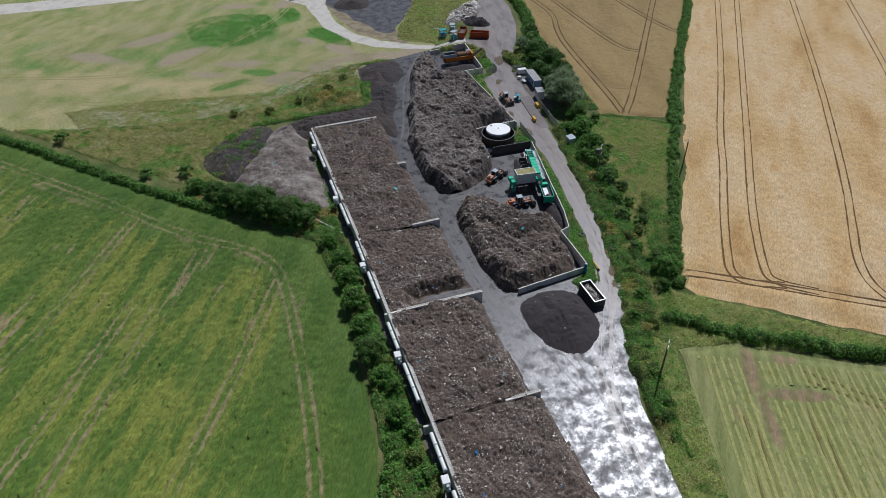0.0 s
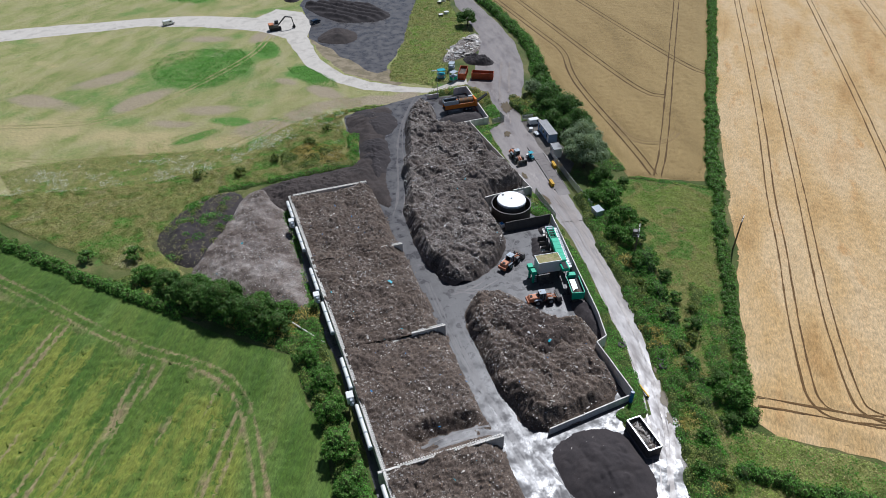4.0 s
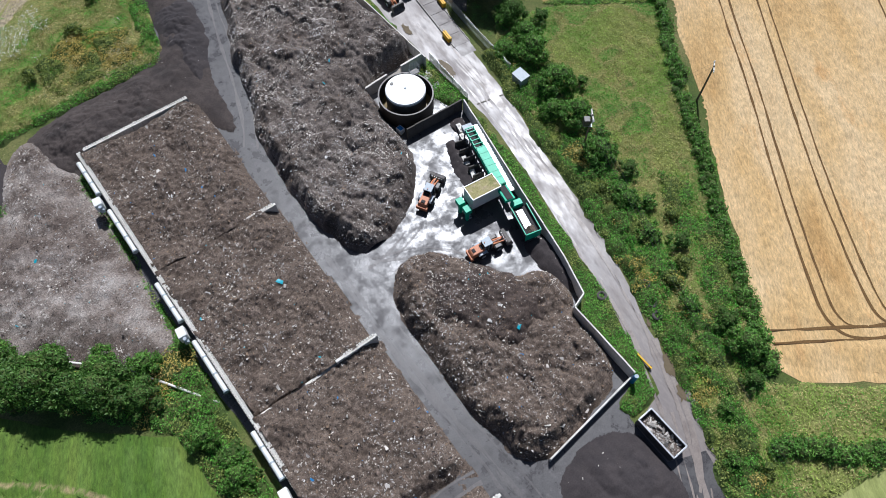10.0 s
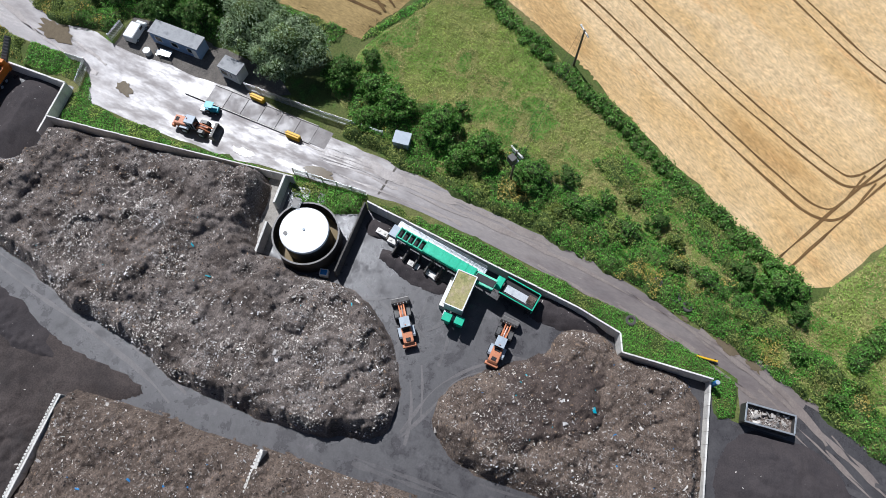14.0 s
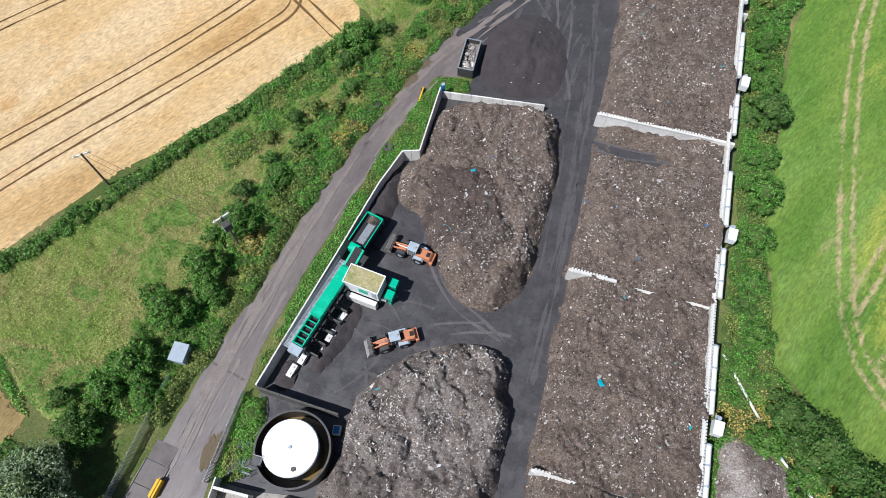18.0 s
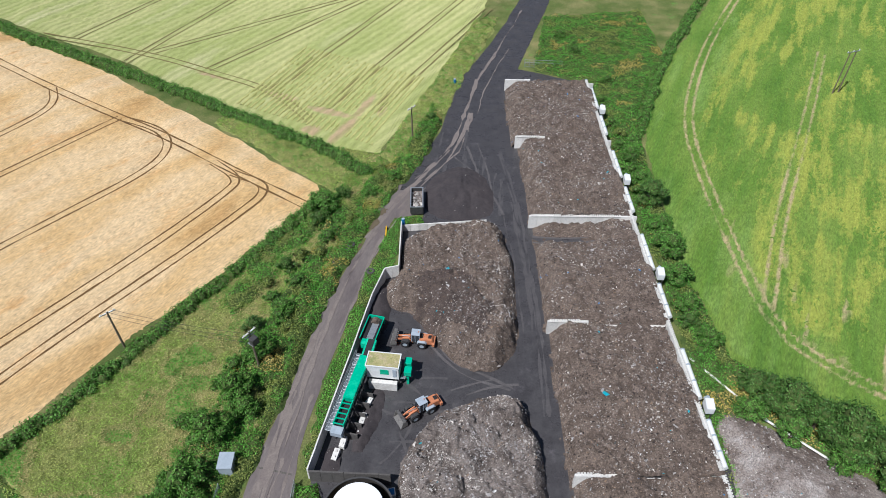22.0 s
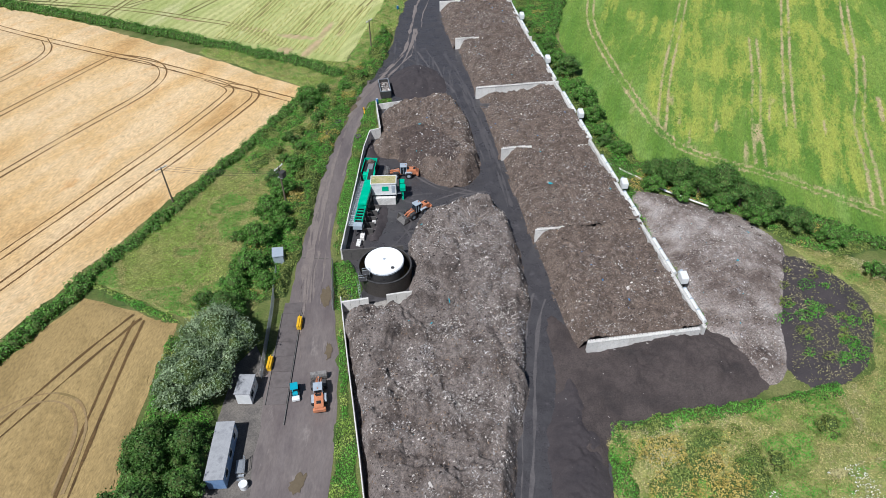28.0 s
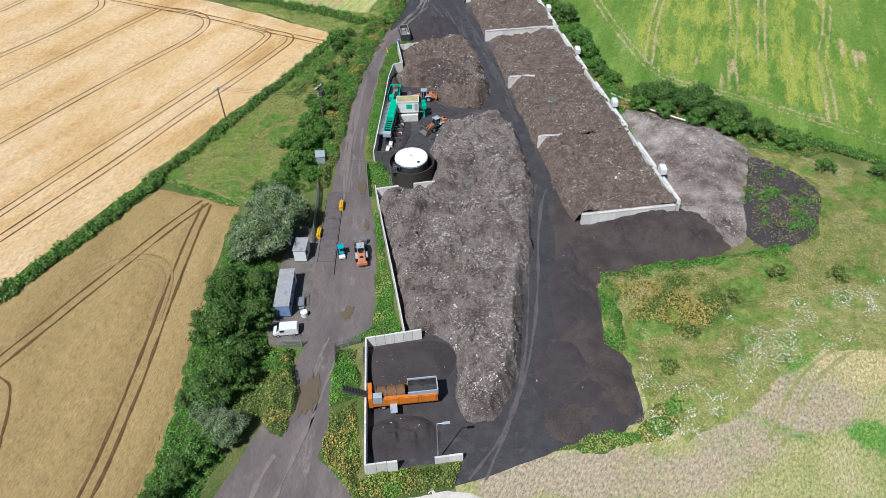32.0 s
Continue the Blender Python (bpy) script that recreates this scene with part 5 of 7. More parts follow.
tagged(foliage("white_flowers", np.stack([bloom[:, 0], bloom[:, 1], tall], 1), 0.1, FLOWER, 131, up=2.5, slim=0.8), "white flower heads scattered over a bank", "flowers", "", "stuff")
hedge([(-63.5, 51), (-55.4, 61.2), (-46.8, 75.2), (-38.4, 88.3), (-26.6, 106.6), (-23.2, 113)], 2.1, 1.8, "clipped green hedge edging a wheat field", 201)
hedge([(-15.5, 121), (-20, 125.6), (-25.5, 129.6), (-36, 136), (-51.8, 145.5), (-74.7, 160), (-111, 179.5), (-134, 194)], 2.6, 2.2, "thick green hedge between wheat and barley", 202)
hedge([(-134, 194), (-180, 222), (-260, 270)], 2.6, 2.2, "thick green hedge between wheat and barley", 203, 0.22, 12)
hedge([(-62, 51), (-84, 20), (-110, -15), (-156, -77)], 2.4, 1.6, "low green hedge between wheat and brown barley", 204, 0.22, 12)
hedge([(-49.5, -24), (-57, -46), (-58.6, -70), (-59, -92), (-59.5, -122), (-61, -165)], 2.8, 2.4, "dense green hedge along the lane", 205, 0.22, 12)
hedge([(66, 55), (80, 42), (95, 27), (128, -8), (160, -32)], 2.2, 1.8, "ragged hedge edging the green crop", 206, 0.22, 12)
hedge([(43.5, 132), (48.5, 146), (61, 176), (77, 206), (100, 250)], 2.0, 1.6, "ragged hedge edging the green crop", 207, 0.22, 12)


def tree_kind(name, material, spread, tall, seed, label, category="tree", size=0.18, per=26, lobes=30, trunk=True):
    """A trunk with limbs and a crown of many leafy lobes, with gaps."""
    r = np.random.RandomState(seed)
    ob = thing(name, (0, 0, -60), 0, label, category)
    blobs = []
    for k in range(int(lobes * 1.9)):
        a, q = r.rand() * 6.2832, spread * (0.25 + 0.62 * r.rand() ** 0.7)
        z = tall * (0.38 + 0.5 * r.rand() * (1 - 0.6 * q / spread))
        s = spread * (0.11 + 0.15 * r.rand() ** 1.5)
        blobs.append((q * math.cos(a), q * math.sin(a), z, s, s * (0.8 + 0.4 * r.rand()), s * 0.8))
    blobs.append((0, 0, tall * 0.72, spread * 0.55, spread * 0.5, tall * 0.26))
    spot, way = domes(blobs, per, seed + 1, low=-0.5, ragged=0.42)
    foliage("crown", spot, size, material, seed + 2, ob, facing=way)
    # Solid core added behind the leaves, its dark colour standing for inner shade.
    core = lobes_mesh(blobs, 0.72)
    link_mesh("inner_crown", core[0], core[1], UNDERSHADE, ob)
    if trunk:
        bm = bmesh.new()
        tube(bm, (0, 0, 0), (0.1, 0, tall * 0.45), spread * 0.07, spread * 0.045, 8)
        for x, y, z, *_ in blobs[:7]:
            tube(bm, (0.08, 0, tall * 0.3), (x * 0.85, y * 0.85, z), spread * 0.035, spread * 0.012, 6)
        part("trunk", bm, BARK, ob)
    return ob


OAK = tree_kind("tree", LEAFDARK, 4.4, 7.5, 301, "dark green broadleaf tree in full leaf")
OAK2 = tree_kind("tree", LEAFDARK, 4.0, 6.5, 302, "dark green bushy broadleaf tree", lobes=20)
BUSHY = tree_kind("tree", LEAF, 3.4, 5.0, 303, "mid-green bushy hawthorn tree", lobes=18)
WILLOW = tree_kind("tree", LEAFSILVER, 6.0, 9.5, 304, "large silvery-leaved willow tree beside the cabins", size=0.17, per=28, lobes=40)
SHRUB = tree_kind("shrub", LEAF, 1.9, 2.6, 305, "rounded green shrub in roadside scrub", "shrub", 0.15, 30, 10)
SHRUB2 = tree_kind("shrub", LEAFDARK, 2.2, 3.0, 306, "dark green rounded shrub in scrub", "shrub", 0.15, 30, 10)
SHRUB3 = tree_kind("shrub", LEAFOLIVE, 1.7, 2.2, 307, "olive-green rounded shrub in rough grass", "shrub", 0.15, 30, 9)
KINDS = {"o": OAK, "p": OAK2, "b": BUSHY, "w": WILLOW, "s": SHRUB, "d": SHRUB2, "l": SHRUB3}
PLANTED = {
    "w": [(-35.6, 32.5, 1.0), (-38.4, 25, 1.0), (-41, -12, 0.5), (-44, -8, 0.45)],
    "o": [(-43, 6, 1.15), (-43, 14, 0.9), (-41.5, -3, 0.95), (-43, -75, 1.0), (52, 63, 0.95), (58, 58, 1.05), (64, 52, 0.95)],
    "p": [(-44.5, -6, 1.0), (-43.5, 17, 0.9), (-39.5, 1, 0.75), (-38.2, 9, 0.85), (-38.2, 15.5, 0.85), (-46.5, -17, 0.7), (-49, -22, 0.75), (48, 66.5, 0.8), (61, 55, 1.0), (68, 47, 0.85), (55, 60.5, 0.95), (42.5, 112, 0.95), (-36, 41, 0.8)],
    "b": [(46, 62.5, 0.8), (51, 59, 0.85), (56.5, 54.5, 0.9), (61.5, 49.5, 0.85), (-45, -15, 0.9), (-33, 50, 1.0), (-32, 58, 1.05), (-35, 46, 0.9), (-30, 65, 0.95), (72, 42, 0.9), (42.8, 97, 1.0), (42.6, 90, 0.9), (-22.5, 109, 0.95), (-28.5, 73, 0.9), (-35, 40, 0.8), (44, 76, 0.7), (42.6, 83, 0.8), (43, 104, 0.7), (41.6, 118, 0.75), (41.4, 127, 0.7), (-27.4, 62, 0.7), (-30, 47, 0.7), (-25.5, 82, 0.6)],
    "s": [(-26, 80, 1.0), (-24.5, 88, 1.1), (-28, 84, 0.9), (-20.5, 100, 1.0), (-31, 70, 1.0), (41.5, 84, 1.0), (41.3, 103, 1.1), (40.4, 121, 1.2), (39.8, 131, 1.0), (39.6, 140, 1.1), (39, 150, 1.0), (42, 160, 1.0),
          (-36, 60, 0.9), (-9.5, 119, 0.9), (-14, 114, 0.8), (-5, 133, 0.8), (33, 186, 1.1), (47, 180, 1.0), (75, 33, 1.3), (85, 30, 1.1), (109, 2, 1.2)],
    "d": [(-27, 92, 0.9), (-23, 105, 1.0), (-30, 78, 0.9), (42, 80, 0.9), (41.5, 126, 1.0), (-2, 142, 0.8), (36, 176, 0.9), (-42, 24, 1.1), (-40, 44, 0.9), (-19.5, 113, 0.9)],
    "l": [(-25, 95, 1.0), (-21.5, 96, 1.0), (-29.5, 88, 0.9), (43.5, 86, 1.1), (40.5, 115, 1.0), (41, 136, 1.1), (-12.5, 122, 0.9), (-17, 106, 0.9), (60, 4, 1.3), (40, 2, 1.2), (30, -4, 1.2), (24, -10, 1.1), (50, 6, 1.2), (-24, 78, 0.9)],
}
turn_r = random.Random(12)
for key, spots in PLANTED.items():
    for x, y, s in spots:
        m = pose(x, y, 0, 0, 0, turn_r.uniform(0, 360)) @ Matrix.Diagonal((s, s * turn_r.uniform(0.9, 1.1), s * turn_r.uniform(0.9, 1.1), 1))
        copy_thing(KINDS[key], m)
for ob in KINDS.values():
    for o in (*ob.children_recursive, ob):
        bpy.data.objects.remove(o)


# ---- machines ----
WORNSTEEL = mat("worn grey bucket steel", ["6e6a66", "85817c", "5c5855"], 0.8, 0.2, rough=0.45, metal=0.3, vary=0.2, bump=0.1)
SPILL = ((4, 0.3), (1.6, 0.2), (0.5, 0.12))
for k, (poly, h) in enumerate([([(-10, 76), (-12.4, 79), (-11, 87.6), (-9.6, 89.6), (-8, 86.8), (-7, 80.2)], 1.1), ([(-9.8, 56), (-11.6, 56.4), (-9.6, 66), (-7.4, 66.4), (-8.2, 61)], 0.9), ([(-13.6, 52.4), (-15.6, 52.6), (-14.6, 57), (-12.6, 55)], 0.8)]):
    heap("compost_heap", poly, h, 1.8, FINE, SPILL, seed=81 + k, res=0.2, lumps=((1.1, 0.4), (0.5, 0.2)), label="low black spill of screened compost beside the plant")

def wheel(parent, x, y, r, w, name="wheel", rim=GREYPAINT):
    """A tyre with a dished rim, axle along y."""
    bm = bmesh.new()
    n = 24
    prof = [(r * 0.55, -w / 2), (r * 0.9, -w / 2), (r, -w * 0.36), (r, w * 0.36), (r * 0.9, w / 2), (r * 0.55, w / 2)]
    loops = [[bm.verts.new((q * math.cos(6.2832 * k / n), s, q * math.sin(6.2832 * k / n))) for k in range(n)] for q, s in prof]
    for a, b in zip(loops, loops[1:] + loops[:1]):
        for k in range(n):
            j = (k + 1) % n
            bm.faces.new((a[k], a[j], b[j], b[k]))
    bmesh.ops.recalc_face_normals(bm, faces=bm.faces)
    t = part(name, bm, BLACK, parent)
    t.matrix_basis = pose(x, y, r)
    part("rim", tubes(((0, -w * 0.42, 0), (0, w * 0.42, 0), r * 0.54), sides=18), rim, t)
    return t


def wheel_loader(at, turn, label, lift=0.3):
    """An articulated loader, bucket towards +x."""
    ob = thing("wheel_loader", at, turn, label, "loader", "wheel loaders")
    ob.scale = (0.82, 0.8, 0.82)
    for x in (1.55, -1.75):
        for y in (-1.05, 1.05):
            wheel(ob, x, y * 1.1, 0.86, 0.7)
    part("engine_cover", prism([(-3.9, 0.95), (-3.95, 1.7), (-3.6, 2.25), (-1.2, 2.35), (-1.1, 1.1), (-2.6, 0.9)], -0.85, 0.85, bevel=0.08), ORANGE, ob)
    part("counterweight", boxes((-4.25, -1.15, 0.7, -3.7, 1.15, 1.5), bevel=0.1), ORANGE, ob)
    part("engine_deck", boxes((-3.5, -0.4, 2.25, -2.9, 0.4, 2.38), (-1.9, -0.5, 2.3, -1.4, 0.5, 2.46), bevel=0.03), BLACK, ob)
    part("exhaust", tubes(((-1.6, 0.55, 2.3), (-1.6, 0.55, 3.0), 0.07)), BLACK, ob)
    part("rear_frame", boxes((-3.6, -0.6, 0.7, 0.0, 0.6, 1.2), bevel=0.05), DARKSTEEL, ob)
    part("front_frame", prism([(0.0, 0.65), (2.1, 0.65), (2.2, 1.4), (1.2, 1.9), (0.2, 1.5)], -0.5, 0.5, bevel=0.05), ORANGE, ob)
    for y in (-1.05, 1.05):
        part("mudguard", prism([(-2.7, 1.55), (-2.4, 1.85), (-1.1, 1.85), (-0.8, 1.5), (-0.9, 1.45), (-1.15, 1.72), (-2.35, 1.72), (-2.6, 1.5)], y - 0.32, y + 0.32), GREYPAINT, ob)
        part("front_mudguard", prism([(0.65, 1.6), (0.9, 1.85), (2.0, 1.85), (2.3, 1.5), (2.2, 1.45), (1.95, 1.73), (0.95, 1.73), (0.75, 1.55)], y - 0.32, y + 0.32), DARKSTEEL, ob)
    cab = part("cab", prism([(-1.25, 1.2), (0.35, 1.2), (0.5, 2.1), (0.25, 3.2), (-1.2, 3.2)], -0.75, 0.75, bevel=0.06), GLASS, ob, "dark glazed cab")
    part("cab_roof", boxes((-1.35, -0.85, 3.18, 0.4, 0.85, 3.38), bevel=0.07), GREYPAINT, cab, "pale grey cab roof")
    part("pillar", boxes((-1.3, -0.8, 1.2, -1.2, -0.7, 3.2), (-1.3, 0.7, 1.2, -1.2, 0.8, 3.2), (-0.45, -0.8, 1.2, -0.35, -0.72, 3.2), (-0.45, 0.72, 1.2, -0.35, 0.8, 3.2), (0.22, -0.8, 1.2, 0.34, -0.7, 3.2), (0.22, 0.7, 1.2, 0.34, 0.8, 3.2)), GREYPAINT, cab)
    part("beacon", tubes(((-1.0, 0, 3.38), (-1.0, 0, 3.6), 0.09)), ORANGE, cab)
    for y in (-0.42, 0.42):
        part("lift_arm", prism([(0.6, 1.75), (0.75, 2.05), (1.9, 1.75), (3.1, 0.95 + lift), (3.3, 0.5 + lift), (2.9, 0.6 + lift), (1.7, 1.35)], y - 0.11, y + 0.11, bevel=0.02), ORANGE, ob)
    part("tilt_link", boxes((1.1, -0.13, 1.75, 2.7, 0.13, 1.95), bevel=0.03), ORANGE, ob)
    part("ram", tubes(((0.7, 0, 1.9), (2.3, 0, 1.9), 0.09)), STEEL, ob)
    bucket = bmesh.new()
    prof = [(3.2, 0.35), (3.15, 1.1), (3.4, 1.55), (4.0, 1.75), (3.95, 1.68), (3.48, 1.48), (3.26, 1.05), (3.3, 0.42), (4.55, 0.12), (4.55, 0.06)]
    bucket = prism([(a, z + lift - 0.1) for a, z in prof], -1.5, 1.5)
    b = part("bucket", bucket, WORNSTEEL, ob, "worn grey steel bucket")
    for y in (-1.5, 1.5):
        part("bucket_side", prism([(3.2, 0.35 + lift - 0.1), (3.15, 1.1 + lift - 0.1), (3.4, 1.55 + lift - 0.1), (4.0, 1.75 + lift - 0.1), (4.55, 0.1 + lift - 0.1)], y - 0.04, y + 0.04), WORNSTEEL, b)
    part("bucket_rib", boxes(*[(3.16, y - 0.04, 0.5 + lift, 3.4, y + 0.04, 1.3 + lift) for y in (-1.0, -0.5, 0, 0.5, 1.0)]), STEEL, b)
    return ob


wheel_loader((-3.4, 75.6, 0.06), 173, "orange wheel loader with grey cab and raised bucket, beside the screen", 0.5)
wheel_loader((-2.0, 62.5, 0.06), 211, "orange wheel loader parked on black yard, bucket lowered", 0.15)
wheel_loader((-20.8, 22.9, 0.04), 91, "orange wheel loader parked on the road", 0.15)


plant = thing("screening_plant", (-11.6, 64.6, 0.05), 77, "turquoise-green and grey screening plant along a wall", "plant")
# +x runs along the wall to the south end, +y towards the wall
part("cover", prism([(-2.6, 3.3), (-2.6, 4.25), (5.2, 4.25), (5.2, 3.3)], -0.85, 0.75, bevel=0.06), GREENPAINT, plant, "turquoise-green conveyor cover")
for k in range(7):
    part("cover_rib", boxes((-2.5 + k * 1.25, -0.88, 3.3, -2.42 + k * 1.25, 0.78, 4.29)), GREENPAINT, plant)
part("open_frame", boxes((-6.8, -0.85, 3.2, -2.6, -0.7, 3.9), (-6.8, 0.6, 3.2, -2.6, 0.75, 3.9), *[(-6.8 + k * 0.84, -0.85, 3.85, -6.66 + k * 0.84, 0.75, 3.99) for k in range(6)]), GREENPAINT, plant)
part("belt", boxes((-7.2, -0.6, 3.1, -2.6, 0.5, 3.2)), BLACK, plant)
part("head_box", boxes((-8.0, -0.9, 2.5, -6.8, 0.8, 3.4), bevel=0.05), GREYPAINT, plant)
part("walkway", boxes((-7.6, 0.85, 2.95, 6.2, 1.75, 3.03)), STEEL, plant, "galvanised walkway grating")
for k in range(24):
    part("tread", boxes((-7.55 + k * 0.58, 0.85, 3.03, -7.47 + k * 0.58, 1.75, 3.1)), STEEL, plant)
rail = bmesh.new()
for k in range(15):
    tube(rail, (-7.6 + k * 0.98, 1.75, 3.0), (-7.6 + k * 0.98, 1.75, 4.05), 0.035, sides=6)
for z in (3.5, 4.05):
    tube(rail, (-7.6, 1.75, z), (6.2, 1.75, z), 0.035, sides=6)
part("handrail", rail, STEEL, plant)
for k in range(7):
    x = -7.0 + k * 2.05
    part("leg", boxes((x, -0.85, 0, x + 0.16, -0.69, 3.2), (x, 0.6, 0, x + 0.16, 0.76, 3.2)), DARKSTEEL, plant)
for k in range(5):
    part("chute_wall", boxes((-6.6 + k * 1.75, -2.6, 0, -6.4 + k * 1.75, -0.7, 1.7), bevel=0.03), DARKCONC, plant)
part("end_conveyor", prism([(5.2, 3.2), (5.2, 3.9), (8.3, 4.5), (8.3, 3.8)], -0.9, 0.7, bevel=0.05), GREENPAINT, plant)
part("transfer_belt", prism([(5.4, 3.95), (8.2, 4.5), (8.2, 4.56), (5.4, 4.02)], -0.6, 0.4), BLACK, plant)

hopper = thing("feed_hopper", (-10.0, 76.2, 0.05), 77, "turquoise-green hopper with grimy steel trough", "hopper")
hopper.scale = (0.8, 0.74, 0.9)
part("chassis", boxes((-3.4, -1.2, 0.8, 3.2, 1.2, 1.3), bevel=0.05), DARKSTEEL, hopper)
for y, s in ((-1.35, -1), (1.35, 1)):
    part("side_panel", prism([(y - 0.06, 2.0), (y + 0.06, 2.0), (y + 0.06 + s * 0.35, 3.4), (y - 0.06 + s * 0.35, 3.4)], -3.2, 3.0, "x"), DARKSTEEL, hopper)
    part("top_rail", boxes((-3.2, y + s * 0.35 - 0.09, 3.38, 3.0, y + s * 0.35 + 0.09, 3.5)), GREENPAINT, hopper)
part("end_panel", boxes((2.95, -1.7, 1.6, 3.15, 1.7, 3.5), bevel=0.03), GREENPAINT, hopper)
part("trough", prism([(-1.3, 2.9), (1.3, 2.9), (0.6, 1.5), (-0.6, 1.5)], -3.1, 2.9, "x"), BLACK, hopper)
part("worn_plate", prism([(-0.95, 2.96), (0.5, 2.96), (0.3, 2.92), (-0.8, 2.92)], -2.6, 1.6, "x"), STEEL, hopper)
part("loose_compost", prism([(-0.8, 2.98), (0.9, 2.98), (0.5, 3.35), (-0.2, 3.4)], 1.4, 2.8, "x"), COMPOST, hopper)
for x in (-2.6, 2.4):
    for y in (-1.1, 1.1):
        part("leg", boxes((x, y - 0.12, 0, x + 0.24, y + 0.12, 1.0)), DARKSTEEL, hopper)
part("drive_box", boxes((-4.6, -1.2, 2.3, -3.3, 1.0, 3.7), bevel=0.06), GREENPAINT, hopper)

cabin = thing("control_cabin", (-7.4, 69.3, 0.05), -6, "white picking cabin with moss and grass on its flat roof", "cabin")
part("body", boxes((-2.5, -2.1, 1.9, 2.4, 0.5, 4.6), bevel=0.04), WHITE, cabin)
part("roof_rim", boxes((-2.6, -2.2, 4.55, 2.5, -2.06, 4.78), (-2.6, 0.46, 4.55, 2.5, 0.6, 4.78), (-2.6, -2.06, 4.55, -2.46, 0.46, 4.78), (2.36, -2.06, 4.55, 2.5, 0.46, 4.78)), WHITE, cabin)
bm = bmesh.new()
bmesh.ops.create_grid(bm, x_segments=20, y_segments=16, size=1, matrix=Matrix.Translation((-0.05, -0.8, 4.7)) @ Matrix.Diagonal((2.41, 1.26, 1, 1)))
for v in bm.verts:
    v.co.z += 0.08 * noise.noise(v.co * 2.3)
part("roof_moss", bm, MOSS, cabin, "mossy straw-coloured roof growth")
part("window", boxes((-0.4, -2.14, 2.9, 0.9, -2.09, 4.0)), GREENPAINT, cabin, "green shuttered panel")
part("vent", boxes((1.5, -2.16, 2.5, 2.1, -2.1, 4.2)), GREYPAINT, cabin)
part("skirting", boxes((-2.2, -2.9, 0, 2.2, -2.2, 1.7), bevel=0.05), CONCRETE, cabin, "pale concrete block plinth")
for x in (-2.5, 2.2):
    for y in (-1.9, 0.2):
        part("post", boxes((x, y, 0, x + 0.25, y + 0.25, 1.95)), DARKSTEEL, cabin)
part("stair", boxes(*[(2.5 + 0.02 * k, -1.9 + k * 0.32, 1.9 - k * 0.2, 3.3, -1.6 + k * 0.32, 1.96 - k * 0.2) for k in range(9)]), STEEL, cabin)
for k, (x, y) in enumerate(((2.9, 0.6), (3.1, -1.1))):
    part("green_box", boxes((x, y - 0.6, 2.4, x + 1.1, y + 0.6, 3.3), (x + 0.3, y - 0.3, 0, x + 0.7, y + 0.3, 2.4), bevel=0.04), GREENPAINT, cabin)
for k, (x, y, t) in enumerate([(-13.4, 55.2, 78), (-10.2, 61.0, 78), (-9.6, 63.8, 70), (-12.6, 57.2, 80)]):
    blk = thing("concrete_block", (x, y, 0.05), t, "pale concrete block standing on black yard", "block", "concrete blocks")
    part("block", boxes((-0.9, -0.4, 0, 0.9, 0.4, 0.85), bevel=0.05), CONCRETE, blk)
    part("stud", boxes((-0.6, -0.15, 0.85, -0.3, 0.15, 0.97), (0.3, -0.15, 0.85, 0.6, 0.15, 0.97), bevel=0.03), CONCRETE, blk)

# tank fittings
part("platform", boxes((-4.6, -3.5, 3.4, -3.3, -2.5, 3.5), (-3.9, -2.9, 4.2, -2.7, -1.9, 4.3)), DARKSTEEL, tank, "galvanised steel platform")
lad = bmesh.new()
for k in range(9):
    tube(lad, (-4.9, -3.9 + 0.0, 0.4 * k + 0.2), (-4.5, -4.2, 0.4 * k + 0.2), 0.03, sides=6)
for p, q in (((-4.9, -3.9), (-4.9, -3.9)), ((-4.5, -4.2), (-4.5, -4.2))):
    tube(lad, (*p, 0), (*q, 4.4), 0.04, sides=6)
for p in ((-4.6, -3.5), (-3.3, -3.5), (-4.6, -2.5), (-3.9, -1.9), (-2.7, -1.9), (-2.7, -2.9)):
    tube(lad, (*p, 3.4), (*p, 4.9), 0.035, sides=6)
for p, q in (((-4.6, -3.5), (-3.3, -3.5)), ((-4.6, -3.5), (-4.6, -2.5)), ((-3.9, -1.9), (-2.7, -1.9)), ((-2.7, -1.9), (-2.7, -2.9))):
    tube(lad, (*p, 4.9), (*q, 4.9), 0.035, sides=6)
    tube(lad, (*p, 4.4), (*q, 4.4), 0.03, sides=6)
part("ladder", lad, STEEL, tank)
part("hatch", tubes(((1.25, -2.2, 4.55), (1.25, -2.2, 4.72), 0.28), sides=20), DARKSTEEL, tank)
part("vent_cap", tubes(((0.0, 0.0, 4.74), (0.0, 0.0, 4.9), 0.18), sides=16), GREYPAINT, tank)
part("rim_band", ring(4.42, 4.66, 3.36, 3.46), DARKSTEEL, tank)
part("tank_band", ring(3.28, 3.36, 4.0, 4.12), GREYPAINT, tank)
part("bund_water", tubes(((0, 0, 0.2), (0, 0, 0.3), 4.4), sides=48), mat("brown standing water", ["6a5a3c", "75643f"], 3, 0.5, rough=0.15, vary=0.1, bump=0.02), tank)
ibc = thing("water_container", (-5.2, 49.6, 0.05), 10, "white plastic liquid container with a blue lid", "container")
part("bottle", boxes((-0.5, -0.6, 0.15, 0.5, 0.6, 1.1), bevel=0.08), WHITE, ibc)
part("lid", boxes((-0.35, -0.45, 1.1, 0.35, 0.45, 1.18), bevel=0.03), BLUE, ibc)
part("pallet", boxes((-0.55, -0.62, 0, 0.55, 0.62, 0.14)), WOODPOLE, ibc)

